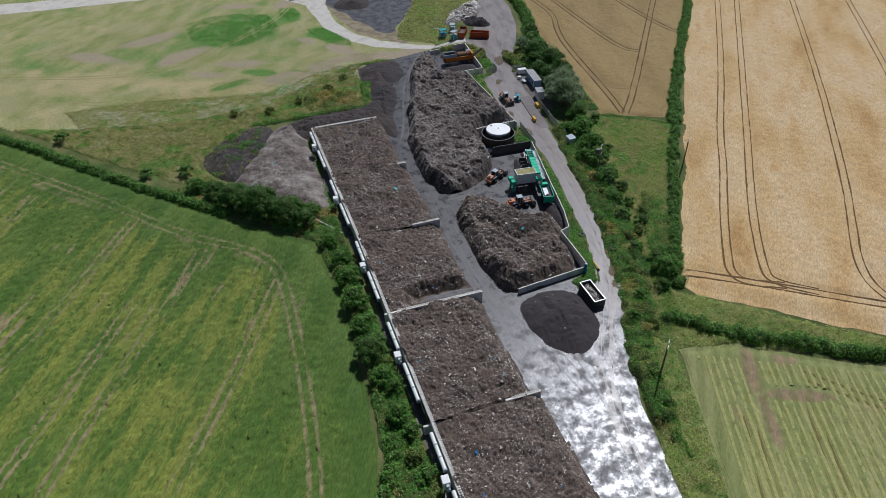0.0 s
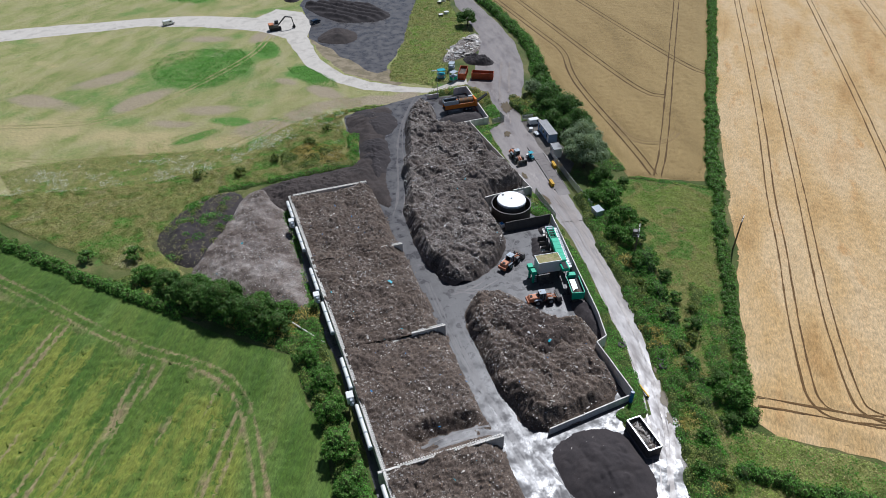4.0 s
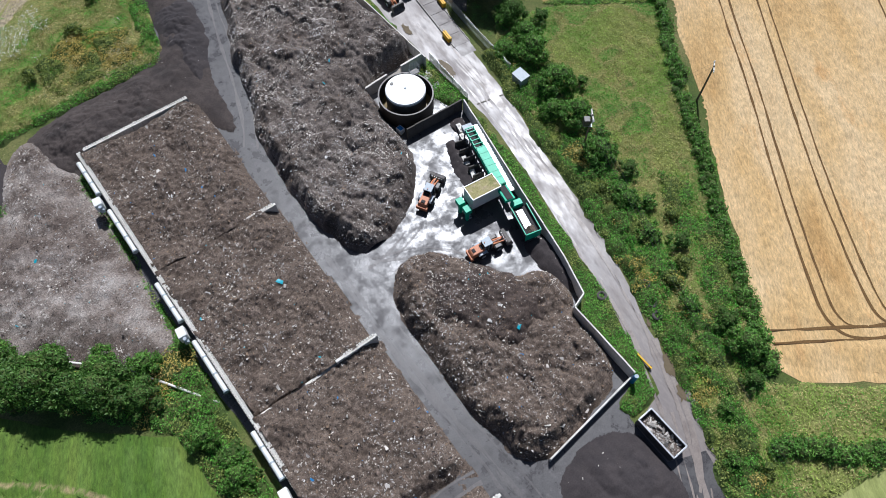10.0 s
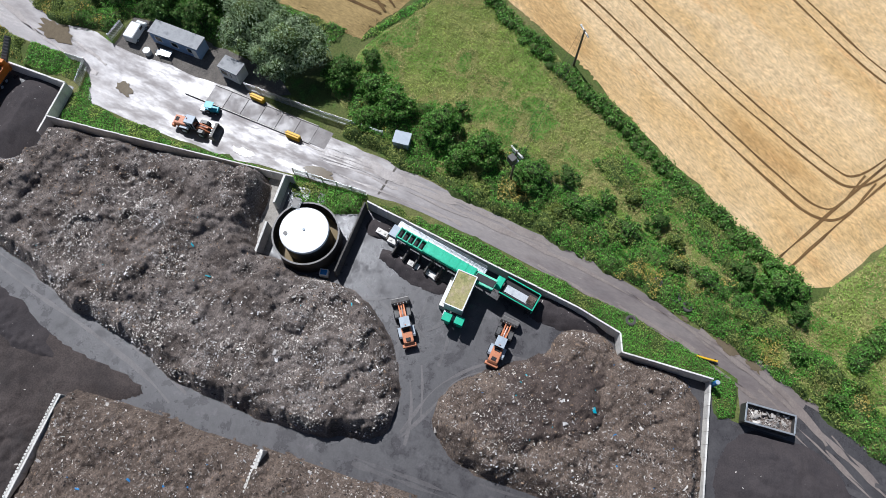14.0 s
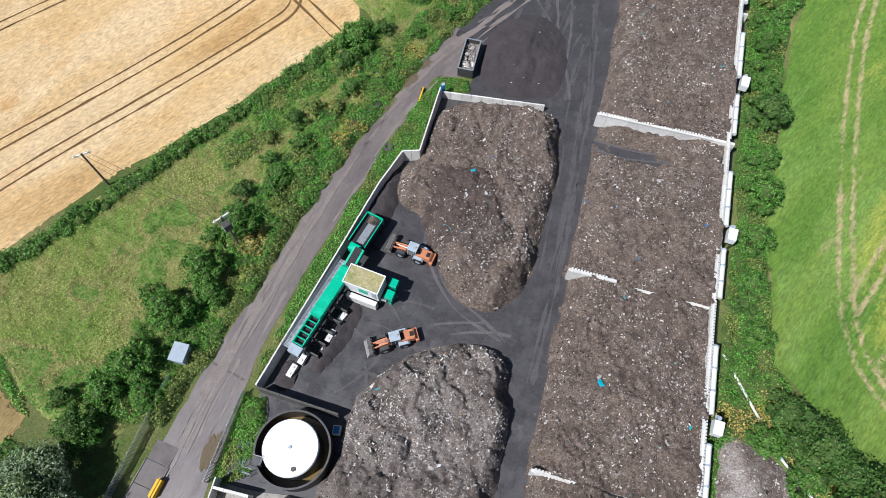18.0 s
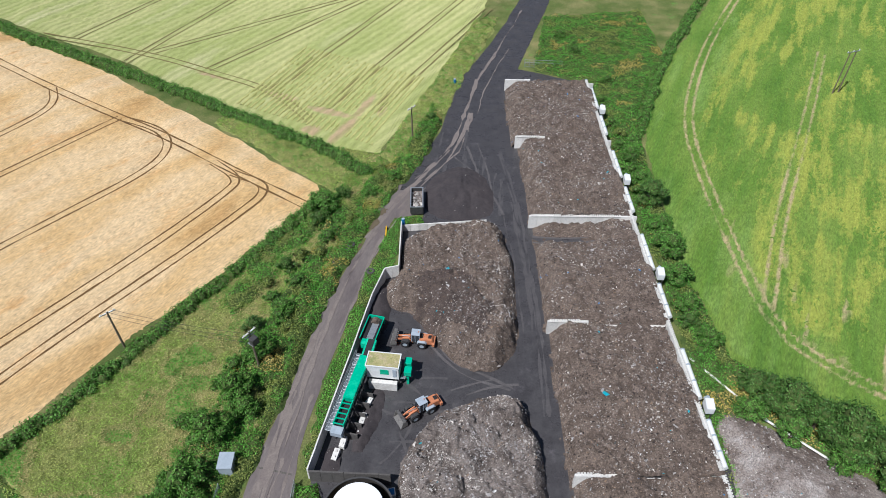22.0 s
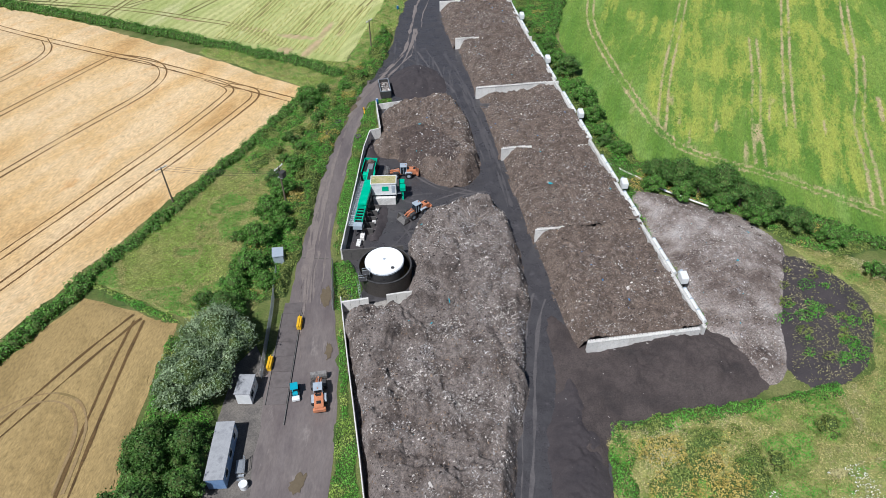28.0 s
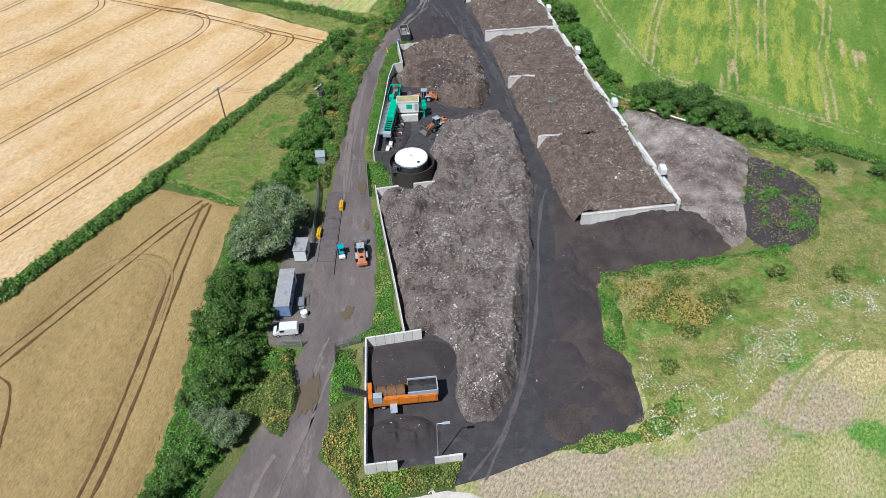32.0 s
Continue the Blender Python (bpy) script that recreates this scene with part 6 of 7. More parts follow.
# aeration line along the long bay wall
def fan_unit(x, y):
    ob = thing("aeration_fan", (x, y, 0.0), 87, "white aeration fan housing on a steel stand behind the bays", "fan", "aeration fans")
    ob.scale = (0.85, 0.8, 0.9)
    part("housing", prism([(-1.1, 2.6), (-1.1, 4.0), (0.9, 4.3), (1.1, 3.6), (1.1, 2.6)], -1.15, 0.35, bevel=0.06), WHITE, ob)
    part("motor", tubes(((1.1, -0.3, 3.2), (1.8, -0.3, 3.2), 0.42), sides=18), GREYPAINT, ob)
    part("inlet", tubes(((1.3, -0.3, 3.4), (1.3, -0.3, 4.1), 0.32), sides=16), GREYPAINT, ob)
    part("stand", boxes((-0.9, -1.0, 0, -0.75, -0.85, 2.6), (0.75, -1.0, 0, 0.9, -0.85, 2.6), (-0.9, 0.1, 0, -0.75, 0.25, 2.6), (0.75, 0.1, 0, 0.9, 0.25, 2.6)), DARKSTEEL, ob)
    return ob


def bay_wall_x(y):
    return float(np.interp(y, *BACKWALL))


for y in (35.5, 62.2, 89.0, 116.0, 143.0):
    fan_unit(bay_wall_x(y) + 1.2, y)
    for y0, y1 in ((y - 9.5, y - 2.2), (y + 1.6, y + 10.5)):
        ob = thing("air_pipe", (0, 0, 0), 0, "white aeration pipe behind the bay wall", "pipe", "aeration pipes")
        cuts = np.linspace(y0, y1, 4)
        for a, b in zip(cuts, cuts[1:]):
            part("pipe_length", tubes(((bay_wall_x(a) + 0.85, a, 2.5), (bay_wall_x(b) + 0.85, b, 2.5), 0.36), sides=16), WHITE, ob)
            part("collar", tubes(((bay_wall_x(b) + 0.85, b - 0.12, 2.5), (bay_wall_x(b) + 0.85, b + 0.12, 2.5), 0.42), sides=16), GREYPAINT, ob)
        part("bracket", boxes(*[(bay_wall_x(q) + 0.3, q - 0.06, 2.0, bay_wall_x(q) + 1.1, q + 0.06, 2.14) for q in np.linspace(y0 + 0.5, y1 - 0.5, 4)]), DARKSTEEL, ob)
        part("post", boxes(*[(bay_wall_x(q) + 0.8, q - 0.07, 0, bay_wall_x(q) + 0.94, q + 0.07, 2.2) for q in np.linspace(y0 + 0.5, y1 - 0.5, 4)]), DARKSTEEL, ob)


# castellated caps on the push walls: light studs with dark gaps
def caps(line, z, name, n_per=0.42, w=0.5):
    verts, faces = [], []
    for a, b in zip(line, line[1:]):
        a, b = Vector(a), Vector(b)
        d = (b - a).normalized()
        s = Vector((-d.y, d.x))
        for k in range(int((b - a).length / n_per)):
            p = a + d * (k + 0.5) * n_per
            for off in (-0.2, 0.2):
                c = p + s * off
                i = len(verts)
                for dx, dy in ((-1, -1), (1, -1), (1, 1), (-1, 1)):
                    q = c + d * dx * n_per * 0.32 + s * dy * 0.13
                    verts += [(q.x, q.y, z), (q.x, q.y, z + 0.12)]
                faces += [(i + 1, i + 3, i + 5, i + 7)] + [(i + 2 * j, i + 2 * ((j + 1) % 4), i + 2 * ((j + 1) % 4) + 1, i + 2 * j + 1) for j in range(4)]
    ob = link_mesh(name, verts, faces, CONCRETE)
    return tagged(ob, "row of pale concrete studs along a wall top", "wall", "", "structure")


caps([(39.6, 24.4), (38.6, 52), (37.6, 79), (37.0, 105), (36.4, 132), (36.0, 157)], 3.0, "wall_cap")
caps([(20.6, 24.4), (38.8, 24.4)], 3.0, "wall_cap")
for k, y in enumerate(BAYS[1:5]):
    x = 19.3 - k * 0.8
    caps([(x, y), (x + (17.5 if k == 2 else 5.2), y)], 3.0, "wall_cap")

# orange drum screener
SCREENORANGE = mat("bright orange screener paint", ["e0832a", "d47722", "bc6a2c"], 1.5, 0.2, rough=0.45, vary=0.12, bump=0.05, over=("9a6a40", 0.5, 0.28))
scr = thing("drum_screener", (-16.3, -9.6, 0.05), -1.5, "orange mobile drum screener with brown mesh drum", "screener")
part("chassis", boxes((-4.8, -1.1, 0.9, 5.2, 1.1, 1.3), bevel=0.05), DARKSTEEL, scr)
part("side_body", boxes((-4.4, -1.35, 1.3, 5.0, -0.95, 3.1), bevel=0.05), SCREENORANGE, scr)
part("far_body", boxes((-4.4, 0.95, 1.3, 5.0, 1.3, 2.6), bevel=0.05), SCREENORANGE, scr)
part("engine_door", boxes((-3.4, -1.42, 1.5, -0.6, -1.34, 2.9), (-0.4, -1.42, 1.5, 2.2, -1.34, 2.9), (2.4, -1.42, 1.5, 4.8, -1.34, 2.9), bevel=0.02), SCREENORANGE, scr)
drum = bmesh.new()
tube(drum, (-3.9, 0, 2.6), (0.4, 0, 2.6), 1.05, sides=32)
d_ob = part("drum", drum, mat("rusted screen mesh", ["6a4c34", "7c5a3c", "58422f"], 0.5, 0.1, vary=0.3, bump=0.3), scr, "rust-brown mesh drum")
for x in (-3.7, -2.3, -0.9, 0.3):
    hoop = ring(1.04, 1.12, -0.08, 0.08, 32)
    bmesh.ops.transform(hoop, matrix=Matrix.Translation((x, 0, 2.6)) @ Matrix.Rotation(radians(90), 4, "Y"), verts=hoop.verts)
    part("drum_hoop", hoop, DARKSTEEL, d_ob)
part("hopper_wall", boxes((0.8, -1.25, 2.6, 5.1, -1.1, 3.8), (0.8, 1.1, 2.6, 5.1, 1.25, 3.8), (5.0, -1.2, 2.6, 5.15, 1.2, 3.6), bevel=0.02), GREYPAINT, scr)
part("hopper_belt", prism([(-1.1, 3.5), (-0.5, 2.6), (0.5, 2.6), (1.1, 3.5), (0.6, 2.75), (-0.6, 2.75)], 0.9, 5.0, "x"), DARKSTEEL, scr)
part("front_gate", boxes((-4.9, -1.4, 1.2, -4.3, 1.4, 3.5), bevel=0.05), SCREENORANGE, scr)
part("rear_door", boxes((-4.2, -1.5, 2.2, -2.9, -0.6, 3.7), bevel=0.05), GREYPAINT, scr)
conv = part("tail_conveyor", prism([(-8.4, 4.0), (-8.4, 4.35), (-4.4, 1.9), (-4.4, 1.5)], -0.1, 0.85), DARKSTEEL, scr)
part("cleat", boxes(*[(-8.3 + k * 0.4, -0.05, 4.33 - k * 0.245, -8.2 + k * 0.4, 0.8, 4.4 - k * 0.245) for k in range(10)]), BLACK, conv)
for x in (-2.9, -1.7):
    for y in (-0.95, 0.95):
        wheel(scr, x, y, 0.5, 0.3)
part("leg", boxes((4.2, -0.9, 0, 4.4, -0.7, 0.95), (4.2, 0.7, 0, 4.4, 0.9, 0.95)), DARKSTEEL, scr)
part("sieve_pile_belt", boxes((-1.9, -2.9, 1.6, -0.9, -1.3, 1.75), bevel=0.02), GREYPAINT, scr)

# skip
skip = thing("skip", (-4.3, 110.9, 0.06), 92, "dark steel open skip half full of pale rubble", "skip")
part("floor", boxes((-3.1, -1.2, 0.15, 3.1, 1.2, 0.3)), DARKSTEEL, skip)
for y in (-1.2, 1.2):
    part("side", boxes((-3.1, y - 0.06, 0.2, 3.1, y + 0.06, 2.0)), DARKSTEEL, skip)
    part("rail", boxes((-3.15, y - 0.11, 1.95, 3.15, y + 0.11, 2.1), bevel=0.02), STEEL, skip)
    part("rib", boxes(*[(-2.8 + k * 0.93, y - 0.12, 0.2, -2.68 + k * 0.93, y + 0.12, 1.95) for k in range(7)]), DARKSTEEL, skip)
for x in (-3.1, 3.1):
    part("end", boxes((x - 0.06, -1.15, 0.2, x + 0.06, 1.15, 2.0)), DARKSTEEL, skip)
    part("end_rail", boxes((x - 0.1, -1.1, 1.95, x + 0.1, 1.1, 2.1), bevel=0.02), STEEL, skip)
rub_r = np.random.RandomState(3)
rub_p = np.stack([rub_r.uniform(-2.7, 2.7, 160), rub_r.uniform(-0.95, 0.95, 160), 1.15 + rub_r.rand(160) * 0.35], 1)
chips("rubble", rub_p, 0.22, PALE, skip, "pale broken rubble", 5, 0.9)
part("rubble_bed", boxes((-3.0, -1.12, 0.3, 3.0, 1.12, 1.2)), SPOIL, skip)

# small hut by the road
hut = thing("meter_hut", (-27.9, 53.2, 0.0), 3, "small pale grey steel hut beside the road", "hut")
part("body", boxes((-0.9, -1.15, 0, 0.9, 1.15, 2.2), bevel=0.03), GREYPAINT, hut)
part("roof", prism([(-1.0, 2.2), (1.0, 2.2), (1.0, 2.3), (-1.0, 2.45)], -1.25, 1.25), GREYPAINT, hut)
part("door", boxes((0.89, -0.45, 0.1, 0.94, 0.45, 2.0)), STEEL, hut)

# portable cabins
def portable(x, y, turn, lx, ly, wallm, roofm, label):
    ob = thing("portable_cabin", (x, y, 0.0), turn, label, "cabin", "portable cabins")
    part("body", boxes((-lx / 2, -ly / 2, 0.25, lx / 2, ly / 2, 2.7), bevel=0.04), wallm, ob)
    part("roof", boxes((-lx / 2 - 0.1, -ly / 2 - 0.1, 2.7, lx / 2 + 0.1, ly / 2 + 0.1, 2.86), bevel=0.03), roofm, ob)
    n = max(2, int(lx / 2.4))
    for k in range(n):
        u = -lx / 2 + (k + 0.5) * lx / n
        w = part("window", boxes((u - 0.55, -ly / 2 - 0.03, 1.2, u + 0.55, -ly / 2 + 0.01, 2.2)), GLASS, ob)
        part("frame", boxes((u - 0.62, -ly / 2 - 0.05, 1.13, u + 0.62, -ly / 2 - 0.02, 1.2), (u - 0.62, -ly / 2 - 0.05, 2.2, u + 0.62, -ly / 2 - 0.02, 2.27), (u - 0.62, -ly / 2 - 0.05, 1.2, u - 0.55, -ly / 2 - 0.02, 2.2), (u + 0.55, -ly / 2 - 0.05, 1.2, u + 0.62, -ly / 2 - 0.02, 2.2)), WHITE, w)
    part("door", boxes((lx / 2 - 1.2, -ly / 2 - 0.05, 0.3, lx / 2 - 0.35, -ly / 2 - 0.01, 2.3)), WHITE, ob)
    part("support", boxes(*[(u, v, 0, u + 0.3, v + 0.3, 0.25) for u in (-lx / 2 + 0.3, -0.15, lx / 2 - 0.6) for v in (-ly / 2 + 0.2, ly / 2 - 0.5)]), CONCRETE, ob)
    return ob


BLUEGREY = mat("faded blue cabin cladding", ["6f8bb0", "7c96b8", "6480a6"], 1.5, 0.2, rough=0.5, vary=0.08, bump=0.05)
FELT = mat("grey roofing felt", ["8f8f90", "a2a2a2", "767678"], 1.8, 0.2, vary=0.12, bump=0.15)
portable(-33.9, 14.0, 85, 8.6, 2.4, BLUEGREY, FELT, "long faded blue portable cabin with a grey felt roof")
portable(-31.4, 24.4, 80, 3.4, 2.2, WHITE, FELT, "small white portable cabin under a willow")
step = thing("access_steps", (-31.5, 12.4, 0.0), 0, "grey steel access steps beside the cabin", "steps")
part("landing", boxes((-0.6, -1.0, 0.6, 0.6, 1.0, 0.68)), STEEL, step)
part("rail", tubes(((0.6, -1, 0), (0.6, -1, 1.7), 0.04), ((0.6, 1, 0), (0.6, 1, 1.7), 0.04), ((0.6, -1, 1.7), (0.6, 1, 1.7), 0.04), ((0.6, -1, 1.2), (0.6, 1, 1.2), 0.03)), STEEL, step)
part("tread", boxes((-0.5, -1.4, 0.3, 0.5, -1.0, 0.36), (-0.5, -1.75, 0.0, 0.5, -1.4, 0.06)), STEEL, step)
dish = thing("round_drum", (-30.9, 9.6, 0.0), 0, "pale round plastic drum beside the cabin", "drum")
part("drum", tubes(((0, 0, 0), (0, 0, 0.9), 0.55), sides=20), WHITE, dish)
part("rim", ring(0.5, 0.6, 0.85, 0.95, 20), WHITE, dish)


def van(at, turn, length, body, label, name="van", h=1.95):
    ob = thing(name, at, turn, label, "vehicle")
    ob.scale = (0.88, 0.95, 0.95)
    L2 = length / 2
    part("body", prism([(-L2, 0.4), (L2, 0.4), (L2, 0.95), (L2 - 0.55, 1.1), (L2 - 1.25, h - 0.05), (L2 - 1.6, h), (-L2 + 0.15, h), (-L2, h - 0.3)], -0.9, 0.9, bevel=0.08), body, ob)
    part("windscreen", prism([(L2 - 0.68, 1.18), (L2 - 1.2, h - 0.12), (L2 - 1.17, h - 0.08), (L2 - 0.62, 1.2)], -0.75, 0.75), GLASS, ob)
    for y in (-0.91, 0.91):
        part("side_window", boxes((L2 - 2.1, y - 0.01, 1.2, L2 - 1.3, y + 0.01, h - 0.25)), GLASS, ob)
    part("bumper", boxes((L2 - 0.05, -0.85, 0.35, L2 + 0.08, 0.85, 0.65), (-L2 - 0.08, -0.85, 0.35, -L2 + 0.05, 0.85, 0.6), bevel=0.03), BLACK, ob)
    for y in (-0.65, 0.65):
        part("headlight", boxes((L2 - 0.06, y - 0.16, 0.75, L2 + 0.03, y + 0.16, 0.95), bevel=0.02), GREYPAINT, ob)
    for x in (-L2 + 0.85, L2 - 0.85):
        for y in (-0.82, 0.82):
            wheel(ob, x, y, 0.34, 0.22)
    return ob


van((-33.7, 6.3, 0.0), 178, 4.6, WHITE, "small white van parked beside a cabin")
van((66.5, -118.5, 0.04), 200, 4.8, WHITE, "white van parked on the haul track", h=1.9)
van((11.6, -99.5, 0.04), 210, 4.4, mat("dark blue car paint", ["1c2a3c", "223246"], 1, 0.2, rough=0.25, vary=0.05, bump=0), "dark car parked beside the black pad", "car", 1.5)

mini = thing("yard_tractor", (-24.4, 23.9, 0.04), 95, "small teal yard tractor parked on the road", "tractor")
mini.scale = (0.8, 0.8, 0.85)
part("body", boxes((-1.3, -0.5, 0.5, 1.2, 0.5, 1.15), bevel=0.08), TEAL, mini)
part("seat", boxes((-0.6, -0.3, 1.15, -0.1, 0.3, 1.35), (-0.7, -0.3, 1.15, -0.58, 0.3, 1.8), bevel=0.04), BLACK, mini)
part("roll_bar", tubes(((-0.9, -0.5, 0.9), (-0.9, -0.5, 2.2), 0.05), ((-0.9, 0.5, 0.9), (-0.9, 0.5, 2.2), 0.05), ((-0.9, -0.5, 2.2), (-0.9, 0.5, 2.2), 0.05)), BLACK, mini)
part("canopy", boxes((-1.1, -0.7, 2.2, 0.5, 0.7, 2.28), bevel=0.03), TEAL, mini)
part("brush_head", boxes((-2.3, -0.7, 0.25, -1.4, 0.7, 0.8), bevel=0.08), WHITE, mini)
for x, r in ((-0.8, 0.55), (0.8, 0.4)):
    for y in (-0.65, 0.65):
        wheel(mini, x, y, r, 0.3)

# weighbridge and barriers
SLAB = mat("worn grey concrete deck", ["605956", "6d6561", "57504d"], 2.0, 0.25, rough=0.55, gloss=0.35, vary=0.15, bump=0.15, each=0.08)
wb = thing("weighbridge", (-26.3, 31.0, 0.03), 84, "pale concrete weighbridge deck beside the road", "weighbridge")
for k in range(6):
    part("deck_slab", boxes((-9 + k * 3.0 + 0.03, -1.5, 0, -6 + k * 3.0 - 0.03, 1.5, 0.12), bevel=0.02), SLAB, wb)
part("ramp", prism([(9.0, 0.0), (11.5, 0.0), (9.0, 0.12)], -1.5, 1.5), SLAB, wb)
part("guide_rail", boxes((-12.5, -1.7, 0.0, 9, -1.58, 0.26), bevel=0.02), WORNSTEEL, wb, "worn steel guide rail")
part("far_rail", boxes((-9, 1.56, 0.0, 9, 1.66, 0.2), bevel=0.02), WORNSTEEL, wb)
for x, y, t in ((-24.0, 37.2, 84), (-28.4, 29.5, 82)):
    yb = thing("barrier_box", (x, y, 0.03), t, "bright yellow barrier cabinet beside the weighbridge", "barrier", "yellow barriers")
    part("cabinet", boxes((-1.1, -0.35, 0, 1.1, 0.35, 1.0), bevel=0.05), YELLOW, yb)
    part("bar", boxes((-1.3, -0.05, 1.0, 1.3, 0.05, 1.12)), YELLOW, yb)


def palisade(line, height, label, step=2.5, m=STEEL):
    ob = tagged(new("fence"), label, "fence")
    for a, b in zip(line, line[1:]):
        a, b = Vector(a), Vector(b)
        n = max(1, round((b - a).length / step))
        d = (b - a) / n
        ang = math.degrees(math.atan2(d.y, d.x))
        for k in range(n):
            p = a + d * k
            post = part("post", boxes((-0.05, -0.05, 0, 0.05, 0.05, height + 0.1)), m, ob)
            post.matrix_basis = pose(p.x, p.y, 0, 0, 0, ang)
            q = part("panel_rail", boxes((0, 0.02, height * 0.25, d.length, 0.06, height * 0.25 + 0.06)), m, ob)
            part("panel_rail", boxes((0, 0.02, height * 0.8, d.length, 0.06, height * 0.8 + 0.06)), m, q)
            slat = boxes((-0.035, -0.02, 0.05, 0.035, 0.02, height))
            first = part("slat", slat, m, q)
            first.location.x = 0.115
            for j in range(1, int(d.length / 0.16)):
                more = new("slat", first.data)
                more.parent = q
                more.location.x = 0.16 * j + 0.115
            q.matrix_basis = pose(p.x, p.y, 0, 0, 0, ang)
    return ob


palisade([(-28.2, 50), (-28.6, 40), (-29.6, 27)], 2.0, "grey steel palisade fence along the road")
palisade([(-18.5, 39.5), (-18.3, 51)], 1.8, "grey steel fence beside the tank weeds")
palisade([(-26.0, -1.5), (-26.0, 1.6), (-21.8, 2.4)], 1.8, "grey steel fence round a green corner")
palisade([(-31.2, 3.0), (-34.4, 3.5)], 1.8, "grey steel gate fence beside the van")
palisade([(42.6, 65.5), (44.5, 60), (47.5, 54)], 1.1, "low timber rail fence behind the spoil", m=WOODPOLE)

# street lamp at the corner
lamp = thing("street_lamp", (-12.5, -19.7, 0.0), 0, "tall grey lamp post with one short arm", "street lamp")
part("post", tubes(((0, 0, 0), (0, 0, 9.0), 0.1, 0.06)), STEEL, lamp)
part("arm", tubes(((0, 0, 8.95), (0.9, -0.1, 9.1), 0.05)), STEEL, lamp)
part("lantern", boxes((0.7, -0.28, 9.02, 1.7, 0.08, 9.18), bevel=0.05), GREYPAINT, lamp)


# power poles and lines
def power_pole(x, y, h, turn, label, extra=False):
    ob = thing("power_pole", (x, y, 0.0), turn, label, "pole", "power poles")
    part("post", tubes(((0, 0, 0), (0, 0, h), 0.19, 0.14)), WOODPOLE, ob)
    part("crossarm", boxes((-1.25, -0.1, h - 0.35, 1.25, 0.1, h - 0.17), bevel=0.02), CONCRETE, ob)
    for u in (-1.0, 0, 1.0):
        part("insulator", tubes(((u, 0, h - 0.2), (u, 0, h + 0.08), 0.06)), WHITE, ob)
    if extra:
        part("transformer", boxes((-0.55, -1.15, h - 2.3, 0.55, -0.2, h - 1.0), bevel=0.08), DARKSTEEL, ob)
        part("platform", boxes((-0.6, -1.0, h - 2.32, 0.6, 0.2, h - 2.22)), STEEL, ob)
        part("brace", boxes((-0.9, -0.06, h - 1.0, 0.9, 0.06, h - 0.9)), STEEL, ob)
    return ob


power_pole(-50, 74.2, 8.5, 40, "weathered timber power pole beside a hedge")
power_pole(-27.3, 70.2, 9.0, 55, "timber power pole carrying a grey transformer", True)
power_pole(-6.2, 133.6, 9.0, 50, "timber power pole in roadside scrub")
twin = thing("power_pole", (98.4, 156.1, 0.0), 20, "twin-legged timber power pole standing in a crop", "pole", "power poles")
part("post", tubes(((-0.9, 0, 0), (-0.9, 0, 11.5), 0.17, 0.12)), WOODPOLE, twin)
part("post", tubes(((0.9, 0, 0), (0.9, 0, 11.5), 0.17, 0.12)), WOODPOLE, twin)
part("crossarm", boxes((-1.9, -0.09, 11.3, 1.9, 0.09, 11.5), bevel=0.02), STEEL, twin)
for u in (-1.7, 0, 1.7):
    part("insulator", tubes(((u, 0, 11.5), (u, 0, 11.85), 0.09)), WHITE, twin)


def wire(a, b, sag, label="thin dark overhead power line"):
    ob = tagged(new("power_line"), label, "cable", "power lines")
    pts = [Vector(a).lerp(Vector(b), k / 14) - Vector((0, 0, sag * 4 * (k / 14) * (1 - k / 14))) for k in range(15)]
    verts, faces = [], []
    for k, p in enumerate(pts):
        for j in range(4):
            verts.append((p.x + 0.02 * math.cos(j * 1.571), p.y + 0.02 * math.sin(j * 1.571), p.z + 0.02 * math.sin(j * 1.571 + 0.8)))
        if k:
            faces += [(4 * k - 4 + j, 4 * k - 4 + (j + 1) % 4, 4 * k + (j + 1) % 4, 4 * k + j) for j in range(4)]
    link_mesh("strand", verts, faces, BLACK, ob)


for o in (-0.9, 0, 0.9):
    wire((-27.3 + o * 0.8, 70.2 + o * 0.5, 7.5), (-7.2 + o * 0.8, 136.2 + o * 0.4, 8.0), 1.6)
    wire((-7.2 + o * 0.8, 136.2 + o * 0.4, 8.0), (22 + o * 0.8, 232, 9.0), 2.0)
    wire((-50 + o * 0.6, 74.2 + o * 0.6, 8.4), (-27.3 + o * 0.5, 70.2 + o * 0.8, 7.4), 0.6)

# oddments on the verges
def tyre(x, y, r=0.75):
    ob = thing("old_tyre", (x, y, 0.0), 0, "old grey tyre lying in weeds", "tyre", "old tyres")
    t = ring(r * 0.5, r, 0.25, 0.6, 24)
    bmesh.ops.bevel(t, geom=list(t.edges), offset=0.08, segments=2, affect="EDGES")
    part("casing", t, DARKCONC, ob)


